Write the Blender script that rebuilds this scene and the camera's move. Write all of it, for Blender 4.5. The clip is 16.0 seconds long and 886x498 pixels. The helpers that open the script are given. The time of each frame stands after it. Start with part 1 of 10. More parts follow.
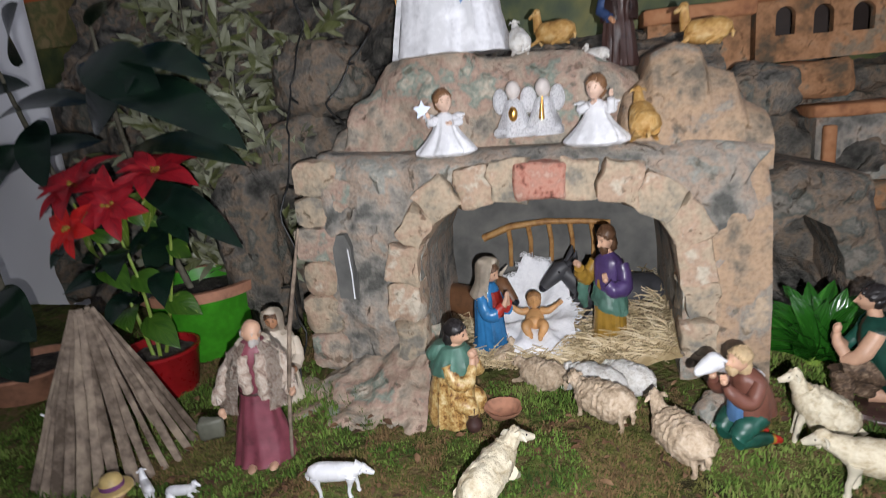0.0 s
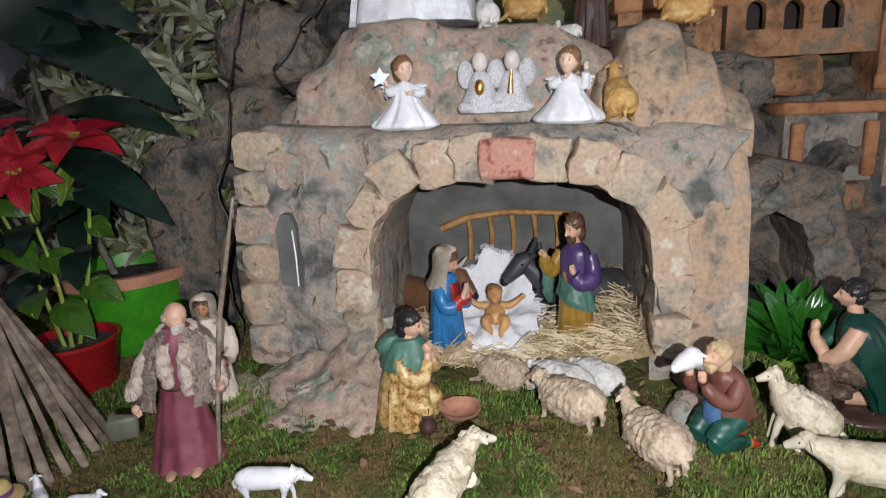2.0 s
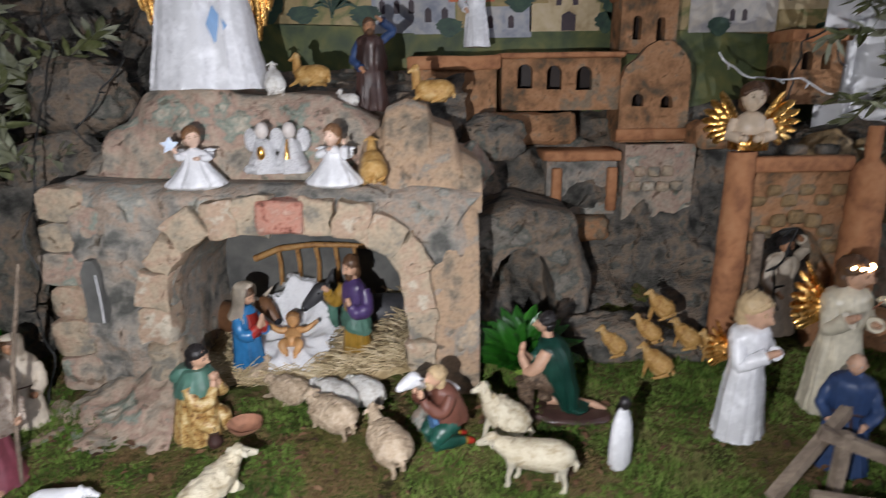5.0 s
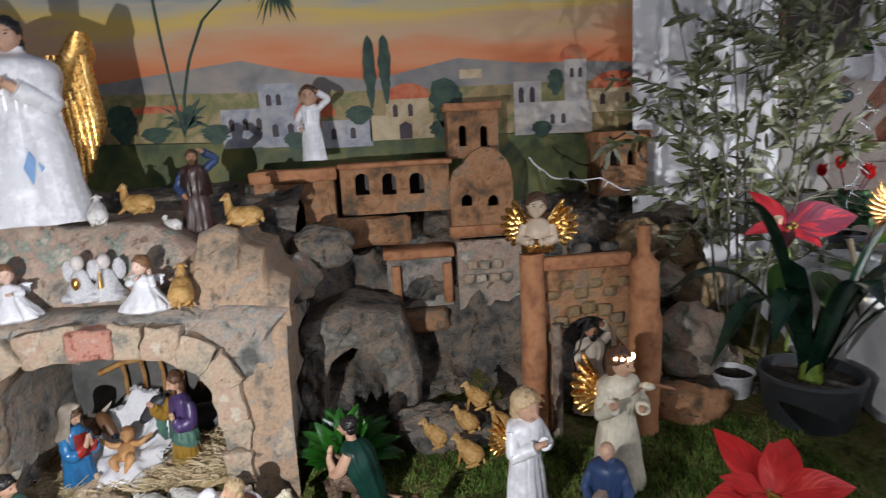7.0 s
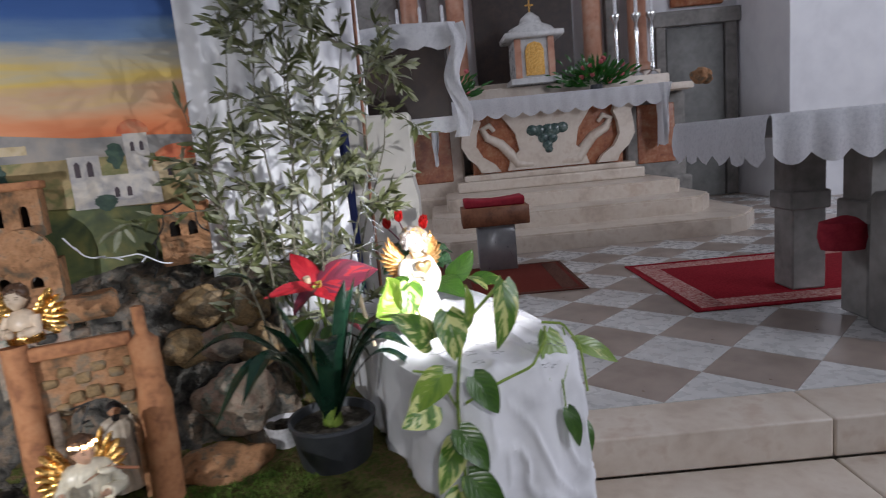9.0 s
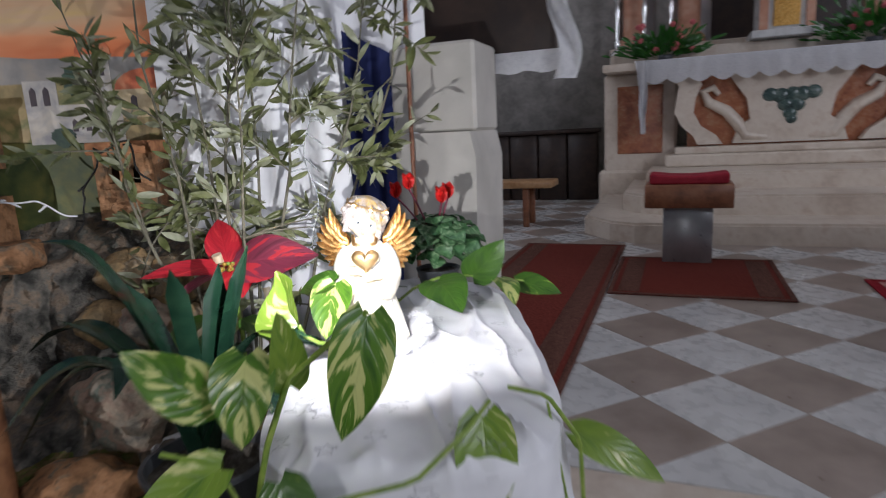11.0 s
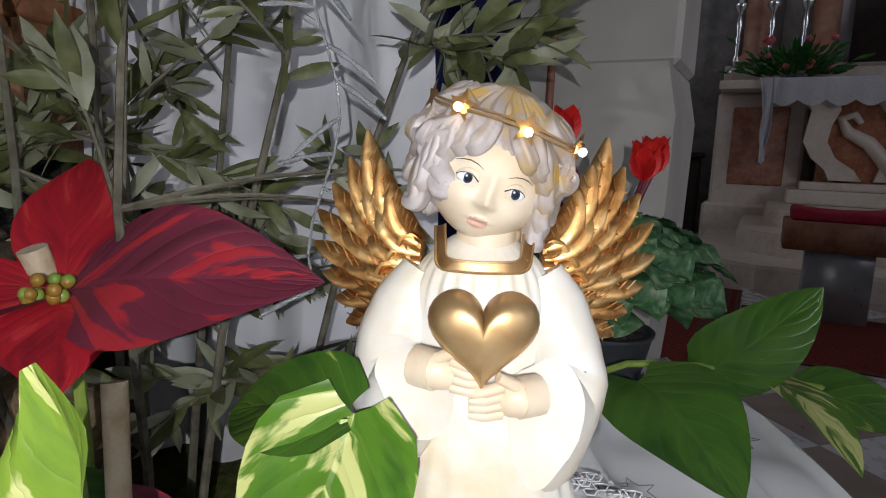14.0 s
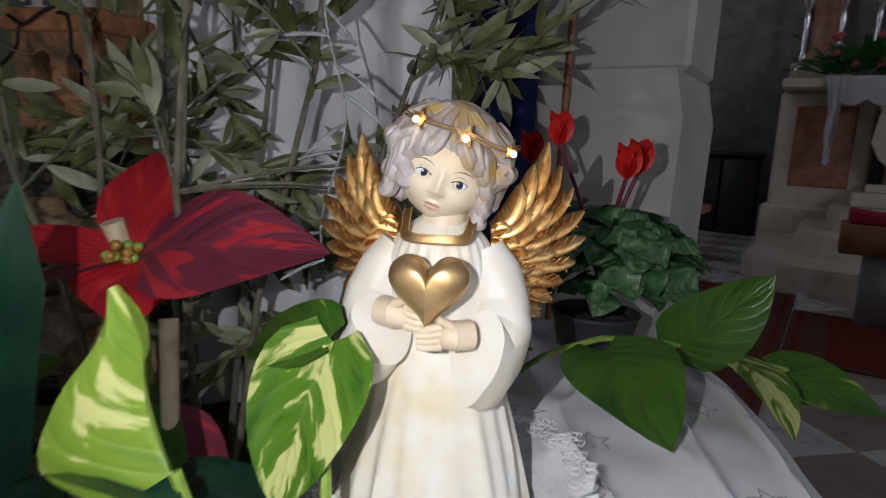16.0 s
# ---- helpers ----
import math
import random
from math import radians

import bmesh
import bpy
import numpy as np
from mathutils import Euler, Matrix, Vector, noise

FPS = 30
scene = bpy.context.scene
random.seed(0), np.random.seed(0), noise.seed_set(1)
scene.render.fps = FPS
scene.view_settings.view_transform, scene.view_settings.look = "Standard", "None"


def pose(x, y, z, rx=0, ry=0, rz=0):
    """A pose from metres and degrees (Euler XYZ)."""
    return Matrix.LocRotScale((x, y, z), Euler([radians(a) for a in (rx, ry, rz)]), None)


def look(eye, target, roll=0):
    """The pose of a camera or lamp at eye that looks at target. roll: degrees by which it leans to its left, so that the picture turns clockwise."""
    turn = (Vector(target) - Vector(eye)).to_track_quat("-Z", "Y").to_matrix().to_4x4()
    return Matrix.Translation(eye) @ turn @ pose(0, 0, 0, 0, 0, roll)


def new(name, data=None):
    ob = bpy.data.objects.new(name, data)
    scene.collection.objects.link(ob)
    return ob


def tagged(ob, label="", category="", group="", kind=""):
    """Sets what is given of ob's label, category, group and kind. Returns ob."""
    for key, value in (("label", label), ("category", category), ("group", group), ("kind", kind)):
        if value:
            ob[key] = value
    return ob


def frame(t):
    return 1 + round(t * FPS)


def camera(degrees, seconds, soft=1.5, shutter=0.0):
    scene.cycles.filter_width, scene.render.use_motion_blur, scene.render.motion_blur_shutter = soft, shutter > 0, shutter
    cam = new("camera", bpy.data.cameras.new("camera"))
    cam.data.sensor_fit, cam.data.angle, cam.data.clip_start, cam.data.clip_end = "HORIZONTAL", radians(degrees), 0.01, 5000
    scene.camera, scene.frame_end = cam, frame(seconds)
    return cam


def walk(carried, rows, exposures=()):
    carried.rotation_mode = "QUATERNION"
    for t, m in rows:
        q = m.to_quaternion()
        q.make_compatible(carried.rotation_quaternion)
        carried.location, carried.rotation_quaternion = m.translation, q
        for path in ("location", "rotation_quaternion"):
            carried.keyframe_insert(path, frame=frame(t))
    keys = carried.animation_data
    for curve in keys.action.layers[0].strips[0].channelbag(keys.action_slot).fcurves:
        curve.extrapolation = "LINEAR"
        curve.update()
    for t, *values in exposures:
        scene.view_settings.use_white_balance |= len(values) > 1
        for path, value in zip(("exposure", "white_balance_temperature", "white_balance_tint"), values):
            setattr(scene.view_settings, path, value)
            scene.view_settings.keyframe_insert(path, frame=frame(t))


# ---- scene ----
cam = camera(72.8, 16.0, soft=1.0, shutter=0.65)
PATH = [
    (0, (1.461, 0.068, 1.378), (1.019, 1.953, 0.877), -5.5),
    (0.5, (1.44, 0.117, 1.315), (1.019, 2.004, 0.803), -4.4),
    (1, (1.433, 0.146, 1.293), (1.077, 2.042, 0.766), -3.9),
    (1.5, (1.438, 0.148, 1.304), (1.129, 2.054, 0.779), -3.6),
    (2, (1.438, 0.137, 1.322), (1.151, 2.057, 0.842), -2.7),
    (2.5, (1.453, 0.114, 1.339), (1.161, 2.039, 0.879), -2.1),
    (3, (1.467, 0.087, 1.35), (1.171, 2.013, 0.896), -1.3),
    (3.5, (1.486, 0.067, 1.365), (1.234, 1.988, 0.867), -1.7),
    (4, (1.521, 0.034, 1.401), (1.351, 1.957, 0.875), -1.3),
    (4.5, (1.575, 0.003, 1.433), (1.462, 1.924, 0.889), -0.9),
    (5, (1.649, 0.003, 1.454), (1.685, 1.925, 0.902), -0.8),
    (5.2, (1.685, 0.0, 1.481), (1.73, 1.919, 0.919), -0.3),
    (7.3, (1.951, -0.115, 1.564), (2.169, 1.84, 1.205), -4.4),
    (7.5, (1.963, -0.135, 1.571), (2.237, 1.812, 1.204), -5.2),
    (8, (2.052, -0.186, 1.598), (2.711, 1.673, 1.266), -6.6),
    (8.5, (2.348, -0.284, 1.607), (3.136, 1.532, 1.32), -7.5),
    (8.7, (2.435, -0.318, 1.623), (3.239, 1.487, 1.316), -6.0),
    (10.8, (3.19, 0.02, 1.552), (3.263, 1.983, 1.176), -4.8),
    (11, (3.195, 0.125, 1.531), (3.222, 2.088, 1.149), -3.0),
    (11.5, (3.213, 0.378, 1.535), (3.09, 2.339, 1.159), -1.6),
    (12, (3.226, 0.588, 1.503), (2.854, 2.522, 1.15), 0.6),
    (12.5, (3.159, 0.691, 1.453), (2.746, 2.603, 1.036), 0.3),
    (13, (3.107, 0.771, 1.42), (2.805, 2.709, 1.027), 1.1),
    (13.5, (3.093, 0.826, 1.406), (2.883, 2.784, 1.055), 1.1),
    (14, (3.085, 0.85, 1.404), (2.911, 2.816, 1.08), 1.9),
    (14.5, (3.087, 0.847, 1.407), (2.911, 2.813, 1.086), 2.7),
    (15, (3.102, 0.841, 1.408), (2.923, 2.808, 1.096), 3.4),
    (15.5, (3.116, 0.819, 1.405), (2.895, 2.783, 1.095), 3.8),
    (16, (3.143, 0.773, 1.409), (2.796, 2.712, 1.064), 2.7),
]
EXPOSURES = [(0.0, -0.1), (2.0, -0.14), (3.0, -0.24), (5.2, -0.26), (7.5, 0.0), (8.7, 0.3), (10.8, 0.13), (11.5, -0.1), (12.3, -0.12), (13.0, -0.45), (13.6, -1.0), (14.2, -1.3), (15.5, -1.55), (16.0, -1.55)]
walk(cam, [(t, look(eye, target, roll)) for t, eye, target, roll in PATH], EXPOSURES)

# ---- light ----
world = bpy.data.worlds.new("church_air")
scene.world = world
world.use_nodes = True
_bg = world.node_tree.nodes["Background"]
_sky = world.node_tree.nodes.new("ShaderNodeTexSky")
_sky.sky_type, _sky.sun_disc = "NISHITA", False
_sky.sun_elevation, _sky.sun_rotation = radians(25), radians(200)
world.node_tree.links.new(_sky.outputs["Color"], _bg.inputs["Color"])
_bg.inputs["Strength"].default_value = 0.1


def church_fill_light(name, m, w, h, watts, colour):
    data = bpy.data.lights.new(name, "AREA")
    data.shape, data.size, data.size_y, data.energy, data.color = "RECTANGLE", w, h, watts, colour
    ob = new(name, data)
    ob.matrix_world = m
    return ob


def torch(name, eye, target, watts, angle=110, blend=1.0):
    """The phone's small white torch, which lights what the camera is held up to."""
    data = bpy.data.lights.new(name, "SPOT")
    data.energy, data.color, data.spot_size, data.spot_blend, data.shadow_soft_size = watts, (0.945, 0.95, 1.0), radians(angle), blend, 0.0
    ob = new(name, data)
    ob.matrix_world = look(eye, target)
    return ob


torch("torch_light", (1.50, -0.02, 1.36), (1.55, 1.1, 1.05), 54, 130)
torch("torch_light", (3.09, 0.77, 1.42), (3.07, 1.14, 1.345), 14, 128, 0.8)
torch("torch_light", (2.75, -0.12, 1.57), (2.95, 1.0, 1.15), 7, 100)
# ---- small builders ----
def shade_nodes(name, rough=0.6, metal=0.0, spec=0.5):
    m = bpy.data.materials.new(name)
    m.use_nodes = True
    n, l = m.node_tree.nodes, m.node_tree.links
    b = n["Principled BSDF"]
    b.inputs["Roughness"].default_value, b.inputs["Metallic"].default_value = rough, metal
    b.inputs["Specular IOR Level"].default_value = spec
    return m, n, l, b


def ramp(n, stops):
    r = n.new("ShaderNodeValToRGB")
    while len(r.color_ramp.elements) < len(stops):
        r.color_ramp.elements.new(0.5)
    for e, (p, c) in zip(r.color_ramp.elements, stops):
        e.position, e.color = p, (*c, 1)
    return r


def mottled(name, colours, scale=20.0, rough=0.6, metal=0.0, bump=0.2, fine=4.0, spec=0.5, dist=0.004, detail=6.0, island=0.0, warp=0.3, rvar=0.15, crack=0.0):
    """A surface of mixed colours in noise of one scale, with a finer grain, relief and uneven gloss."""
    m, n, l, b = shade_nodes(name, rough, metal, spec)
    tc = n.new("ShaderNodeTexCoord")
    big, small = n.new("ShaderNodeTexNoise"), n.new("ShaderNodeTexNoise")
    for t, s, d in ((big, scale, detail), (small, scale * fine, 5.0)):
        t.inputs["Scale"].default_value, t.inputs["Detail"].default_value = s, d
        l.new(tc.outputs["Object"], t.inputs["Vector"])
    big.inputs["Distortion"].default_value = warp
    k = len(colours)
    r = ramp(n, [(0.3 + 0.42 * i / max(1, k - 1), c) for i, c in enumerate(colours)])
    add = n.new("ShaderNodeMath")
    add.operation = "MULTIPLY_ADD"
    l.new(small.outputs["Fac"], add.inputs[0])
    add.inputs[1].default_value, add.inputs[2].default_value = 0.45, -0.22
    tot = n.new("ShaderNodeMath")
    l.new(big.outputs["Fac"], tot.inputs[0])
    l.new(add.outputs[0], tot.inputs[1])
    if island:
        oi, g = n.new("ShaderNodeObjectInfo"), n.new("ShaderNodeNewGeometry")
        s1, s2 = n.new("ShaderNodeMath"), n.new("ShaderNodeMath")
        l.new(oi.outputs["Random"], s1.inputs[0])
        l.new(g.outputs["Random Per Island"], s1.inputs[1])
        s2.operation = "MULTIPLY_ADD"
        l.new(s1.outputs[0], s2.inputs[0])
        s2.inputs[1].default_value, s2.inputs[2].default_value = island, -island
        t2 = n.new("ShaderNodeMath")
        l.new(tot.outputs[0], t2.inputs[0])
        l.new(s2.outputs[0], t2.inputs[1])
        tot = t2
    l.new(tot.outputs[0], r.inputs["Fac"])
    col = r.outputs["Color"]
    height = tot.outputs[0]
    if crack:
        mv = n.new("ShaderNodeVectorMath")
        mv.operation = "MULTIPLY_ADD"
        l.new(big.outputs["Color"], mv.inputs[0])
        mv.inputs[1].default_value = (0.11, 0.11, 0.11)
        l.new(tc.outputs["Object"], mv.inputs[2])
        vo = n.new("ShaderNodeTexVoronoi")
        vo.feature = "DISTANCE_TO_EDGE"
        vo.inputs["Scale"].default_value = crack
        l.new(mv.outputs[0], vo.inputs["Vector"])
        wide = n.new("ShaderNodeMath")
        wide.operation = "MULTIPLY_ADD"
        l.new(small.outputs["Fac"], wide.inputs[0])
        wide.inputs[1].default_value, wide.inputs[2].default_value = -0.22, 0.135
        sm = n.new("ShaderNodeMath")
        l.new(vo.outputs["Distance"], sm.inputs[0])
        l.new(wide.outputs[0], sm.inputs[1])
        cr = ramp(n, [(0.0, (0.5, 0.48, 0.45)), (0.03, (1, 1, 1))])
        l.new(sm.outputs[0], cr.inputs["Fac"])
        spk = n.new("ShaderNodeTexNoise")
        spk.inputs["Scale"].default_value, spk.inputs["Detail"].default_value = 170.0, 6.0
        l.new(tc.outputs["Object"], spk.inputs["Vector"])
        sr_ = ramp(n, [(0.3, (0.8, 0.79, 0.78)), (0.5, (1, 1, 1)), (0.72, (1.15, 1.14, 1.13))])
        l.new(spk.outputs["Fac"], sr_.inputs["Fac"])
        for extra in (cr, sr_):
            mx = n.new("ShaderNodeMix")
            mx.data_type, mx.blend_type = "RGBA", "MULTIPLY"
            mx.inputs[0].default_value = 1.0
            l.new(col, mx.inputs[6])
            l.new(extra.outputs["Color"], mx.inputs[7])
            col = mx.outputs[2]
        h2 = n.new("ShaderNodeMath")
        h2.operation = "MULTIPLY_ADD"
        l.new(cr.outputs["Color"], h2.inputs[0])
        h2.inputs[1].default_value = 0.5
        l.new(height, h2.inputs[2])
        h3 = n.new("ShaderNodeMath")
        h3.operation = "MULTIPLY_ADD"
        l.new(spk.outputs["Fac"], h3.inputs[0])
        h3.inputs[1].default_value = 0.35
        l.new(h2.outputs[0], h3.inputs[2])
        height = h3.outputs[0]
    l.new(col, b.inputs["Base Color"])
    rr = n.new("ShaderNodeMath")
    rr.operation = "MULTIPLY_ADD"
    l.new(small.outputs["Fac"], rr.inputs[0])
    rr.inputs[1].default_value, rr.inputs[2].default_value = rvar, rough - rvar / 2
    l.new(rr.outputs[0], b.inputs["Roughness"])
    if bump:
        bp = n.new("ShaderNodeBump")
        bp.inputs["Strength"].default_value, bp.inputs["Distance"].default_value = bump, dist
        l.new(height, bp.inputs["Height"])
        l.new(bp.outputs["Normal"], b.inputs["Normal"])
    return m


MATS = {}


def mat(name, *a, **k):
    if name not in MATS:
        MATS[name] = mottled(name, *a, **k)
    return MATS[name]


ROCK = mat("painted_rock", [(0.1, 0.1, 0.09), (0.2, 0.19, 0.17), (0.3, 0.27, 0.23), (0.35, 0.27, 0.21), (0.27, 0.275, 0.245), (0.42, 0.375, 0.31)], scale=11, bump=0.9, dist=0.01, rough=0.85, spec=0.2, crack=8)
ROCK_TAN = mat("tan_painted_rock", [(0.17, 0.155, 0.135), (0.3, 0.265, 0.215), (0.41, 0.32, 0.245), (0.37, 0.255, 0.2), (0.22, 0.26, 0.215), (0.47, 0.405, 0.325)], scale=12, bump=0.9, dist=0.008, rough=0.85, spec=0.2, crack=7)
ROCK_PINK = mat("pinkish_tan_rock", [(0.16, 0.135, 0.105), (0.31, 0.235, 0.165), (0.41, 0.285, 0.185), (0.36, 0.255, 0.175), (0.27, 0.245, 0.205), (0.44, 0.34, 0.24)], scale=13, bump=0.7, dist=0.007, rough=0.85, spec=0.2, crack=5)
ROCK_GREY = mat("grey_painted_rock", [(0.03, 0.029, 0.026), (0.08, 0.077, 0.068), (0.14, 0.128, 0.11), (0.22, 0.165, 0.12), (0.105, 0.11, 0.095), (0.21, 0.19, 0.16)], scale=10, bump=1.0, dist=0.014, rough=0.85, spec=0.2, crack=8)
ROCK_OCHRE = mat("ochre_painted_rock", [(0.09, 0.07, 0.045), (0.2, 0.14, 0.075), (0.3, 0.2, 0.1), (0.2, 0.16, 0.11), (0.36, 0.26, 0.15)], scale=9, bump=0.9, dist=0.01, rough=0.85, spec=0.2, crack=8)
GREY_WALL = mat("grey_plaster", [(0.09, 0.09, 0.085), (0.13, 0.128, 0.12), (0.17, 0.165, 0.15)], scale=12, bump=0.3, rough=0.9, spec=0.2)
BRICK_PINK = mat("pink_tile_stone", [(0.12, 0.05, 0.035), (0.36, 0.15, 0.11), (0.45, 0.23, 0.17), (0.38, 0.2, 0.15), (0.48, 0.32, 0.25)], scale=42, bump=0.7, dist=0.006, rough=0.85, spec=0.2)
STONE_ARCH = mat("arch_stone", [(0.2, 0.185, 0.155), (0.34, 0.285, 0.21), (0.42, 0.33, 0.235), (0.4, 0.28, 0.2), (0.49, 0.43, 0.34)], scale=18, bump=0.8, dist=0.006, rough=0.85, spec=0.2, island=0.22, crack=10)
CLAY = mat("terracotta_model", [(0.1, 0.075, 0.05), (0.22, 0.12, 0.062), (0.33, 0.17, 0.085), (0.37, 0.2, 0.105), (0.21, 0.165, 0.115), (0.31, 0.195, 0.115)], scale=11, bump=0.7, dist=0.006, rough=0.85, spec=0.2, crack=9)
CLAY_ROOF = mat("orange_clay_trim", [(0.26, 0.115, 0.06), (0.42, 0.19, 0.09), (0.48, 0.24, 0.12)], scale=22, bump=0.5, dist=0.004, rough=0.8, spec=0.2)
MOSS_DRY = mat("mossy_soil", [(0.03, 0.025, 0.012), (0.06, 0.06, 0.02), (0.08, 0.1, 0.025), (0.14, 0.095, 0.05), (0.07, 0.09, 0.02), (0.11, 0.075, 0.04)], scale=9, bump=1.0, dist=0.02, rough=0.95, spec=0.1, fine=9)
WHITE_CLOTH = mat("white_voile", [(0.7, 0.7, 0.72), (0.8, 0.8, 0.82), (0.84, 0.84, 0.85)], scale=6, bump=0.25, dist=0.006, rough=0.75, spec=0.2)
LACE = mat("white_lace", [(0.74, 0.74, 0.76), (0.83, 0.83, 0.85), (0.87, 0.87, 0.88)], scale=60, bump=0.35, dist=0.003, rough=0.85, spec=0.2)
MARBLE = mat("pale_marble", [(0.5, 0.41, 0.33), (0.6, 0.51, 0.42), (0.66, 0.58, 0.49), (0.55, 0.44, 0.35)], scale=3, bump=0.05, rough=0.35, fine=6)
MARBLE_WHITE = mat("white_marble_tile", [(0.47, 0.465, 0.455), (0.56, 0.555, 0.54), (0.62, 0.615, 0.6)], scale=3.5, bump=0.03, rough=0.28, island=0.15)
MARBLE_BROWN = mat("brown_marble_tile", [(0.25, 0.2, 0.165), (0.32, 0.26, 0.22), (0.38, 0.31, 0.265)], scale=3.5, bump=0.03, rough=0.3, island=0.15)
MARBLE_RED = mat("red_marble_inlay", [(0.22, 0.07, 0.035), (0.36, 0.13, 0.06), (0.42, 0.2, 0.11)], scale=9, bump=0.02, rough=0.25)
MARBLE_GREEN = mat("green_marble_inlay", [(0.02, 0.04, 0.04), (0.06, 0.1, 0.09), (0.14, 0.18, 0.16)], scale=14, bump=0.02, rough=0.25)
PINK_COL = mat("pink_marble_column", [(0.4, 0.18, 0.11), (0.5, 0.25, 0.16), (0.56, 0.34, 0.24)], scale=4, bump=0.02, rough=0.3)
GREY_STONE = mat("grey_stone", [(0.16, 0.15, 0.14), (0.22, 0.21, 0.195), (0.28, 0.265, 0.245)], scale=5, bump=0.2, rough=0.7)
WALL_PAINT = mat("whitewashed_wall", [(0.66, 0.66, 0.68), (0.72, 0.72, 0.74), (0.76, 0.76, 0.77)], scale=1.5, bump=0.08, rough=0.9, spec=0.15)
GREY_DOOR = mat("grey_painted_wood", [(0.17, 0.17, 0.165), (0.21, 0.21, 0.2), (0.25, 0.25, 0.24)], scale=4, bump=0.1, rough=0.55)
RUG = mat("brick_red_carpet", [(0.1, 0.018, 0.014), (0.16, 0.035, 0.026), (0.2, 0.05, 0.035)], scale=80, bump=0.5, dist=0.002, rough=0.95, spec=0.05)
RUG_DARK = mat("dark_carpet_border", [(0.05, 0.02, 0.015), (0.13, 0.06, 0.045), (0.2, 0.1, 0.075)], scale=60, bump=0.5, dist=0.002, rough=0.95, spec=0.05, warp=2)
RUG_RED = mat("crimson_carpet", [(0.22, 0.012, 0.02), (0.3, 0.02, 0.03), (0.34, 0.03, 0.04)], scale=70, bump=0.5, dist=0.002, rough=0.95, spec=0.05)
RUG_LACE = mat("carpet_scrollwork", [(0.3, 0.03, 0.04), (0.5, 0.25, 0.22), (0.6, 0.42, 0.38)], scale=18, bump=0.3, dist=0.002, rough=0.95, spec=0.05, warp=2.5)
WOOD_RED = mat("reddish_wood", [(0.16, 0.06, 0.03), (0.25, 0.1, 0.05), (0.3, 0.13, 0.065)], scale=12, bump=0.15, rough=0.45)
# the next dark brown also serves as painted shade inside the clay houses
WOOD_DARK_AND_SHADE = mat("dark_brown_wood_and_shade", [(0.018, 0.01, 0.008), (0.03, 0.017, 0.012), (0.045, 0.025, 0.018)], scale=9, bump=0.1, rough=0.5)
WOOD_GREY = mat("weathered_sticks", [(0.1, 0.075, 0.055), (0.22, 0.17, 0.13), (0.34, 0.27, 0.2)], scale=30, bump=0.5, rough=0.85, island=0.25, spec=0.2)
VELVET = mat("red_velvet", [(0.25, 0.015, 0.03), (0.36, 0.03, 0.045)], scale=20, bump=0.1, rough=0.8, spec=0.2)
NAVY = mat("navy_cloth", [(0.01, 0.015, 0.06), (0.018, 0.025, 0.09)], scale=8, bump=0.1, rough=0.85, spec=0.2)
GOLD = mat("gold_leaf", [(0.55, 0.27, 0.06), (0.75, 0.42, 0.12), (0.85, 0.55, 0.2)], scale=40, bump=0.3, rough=0.28, metal=1.0, dist=0.003)
SILVER = mat("silvered_metal", [(0.5, 0.5, 0.5), (0.75, 0.75, 0.74), (0.85, 0.85, 0.84)], scale=40, bump=0.1, rough=0.2, metal=1.0)
BLACK_WIRE = mat("black_cable", [(0.008, 0.008, 0.008), (0.015, 0.015, 0.014)], scale=30, bump=0.05, rough=0.5)


# ---- mesh pieces ----
def part(name, bm, material, parent=None, label="", smooth=True):
    me = bpy.data.meshes.new(name)
    bmesh.ops.recalc_face_normals(bm, faces=bm.faces)
    if smooth:
        for f in bm.faces:
            f.smooth = True
    bm.to_mesh(me)
    bm.free()
    for m in (material if isinstance(material, (list, tuple)) else [material]):
        me.materials.append(m)
    ob = new(name, me)
    if parent:
        ob.parent = parent
    if label:
        ob["label"] = label
    if smooth:
        me.set_sharp_from_angle(angle=radians(50))
    return ob


def thing(name, label, category, at=(0, 0, 0), turn=0.0, group="", kind=""):
    ob = new(name)
    ob.location, ob.rotation_euler = at, (0, 0, radians(turn))
    ob.empty_display_size = 0.05
    return tagged(ob, label, category, group, kind)


def solo(name, bm, material, label, category, at=(0, 0, 0), turn=0.0, group="", kind="", smooth=True):
    ob = part(name, bm, material, None, "", smooth)
    ob.location, ob.rotation_euler = at, (0, 0, radians(turn))
    return tagged(ob, label, category, group, kind)


def paint(bm, faces, slot):
    for f in faces:
        f.material_index = slot


def faces_of(verts):
    return {f for v in verts for f in v.link_faces}


def box(bm, lo, hi, m=None, bevel=0.0, slot=0, segs=1):
    lo, hi = Vector(lo), Vector(hi)
    mat4 = Matrix.Translation((lo + hi) / 2) @ Matrix.Diagonal((*(hi - lo), 1))
    vs = bmesh.ops.create_cube(bm, size=1, matrix=(m or Matrix()) @ mat4)["verts"]
    if bevel:
        es = {e for v in vs for e in v.link_edges}
        r = bmesh.ops.bevel(bm, geom=list(es), offset=bevel, segments=segs, affect="EDGES", profile=0.6)
        vs = list({v for f in r["faces"] for v in f.verts} | {v for v in vs if v.is_valid})
    paint(bm, faces_of(vs), slot)
    return vs


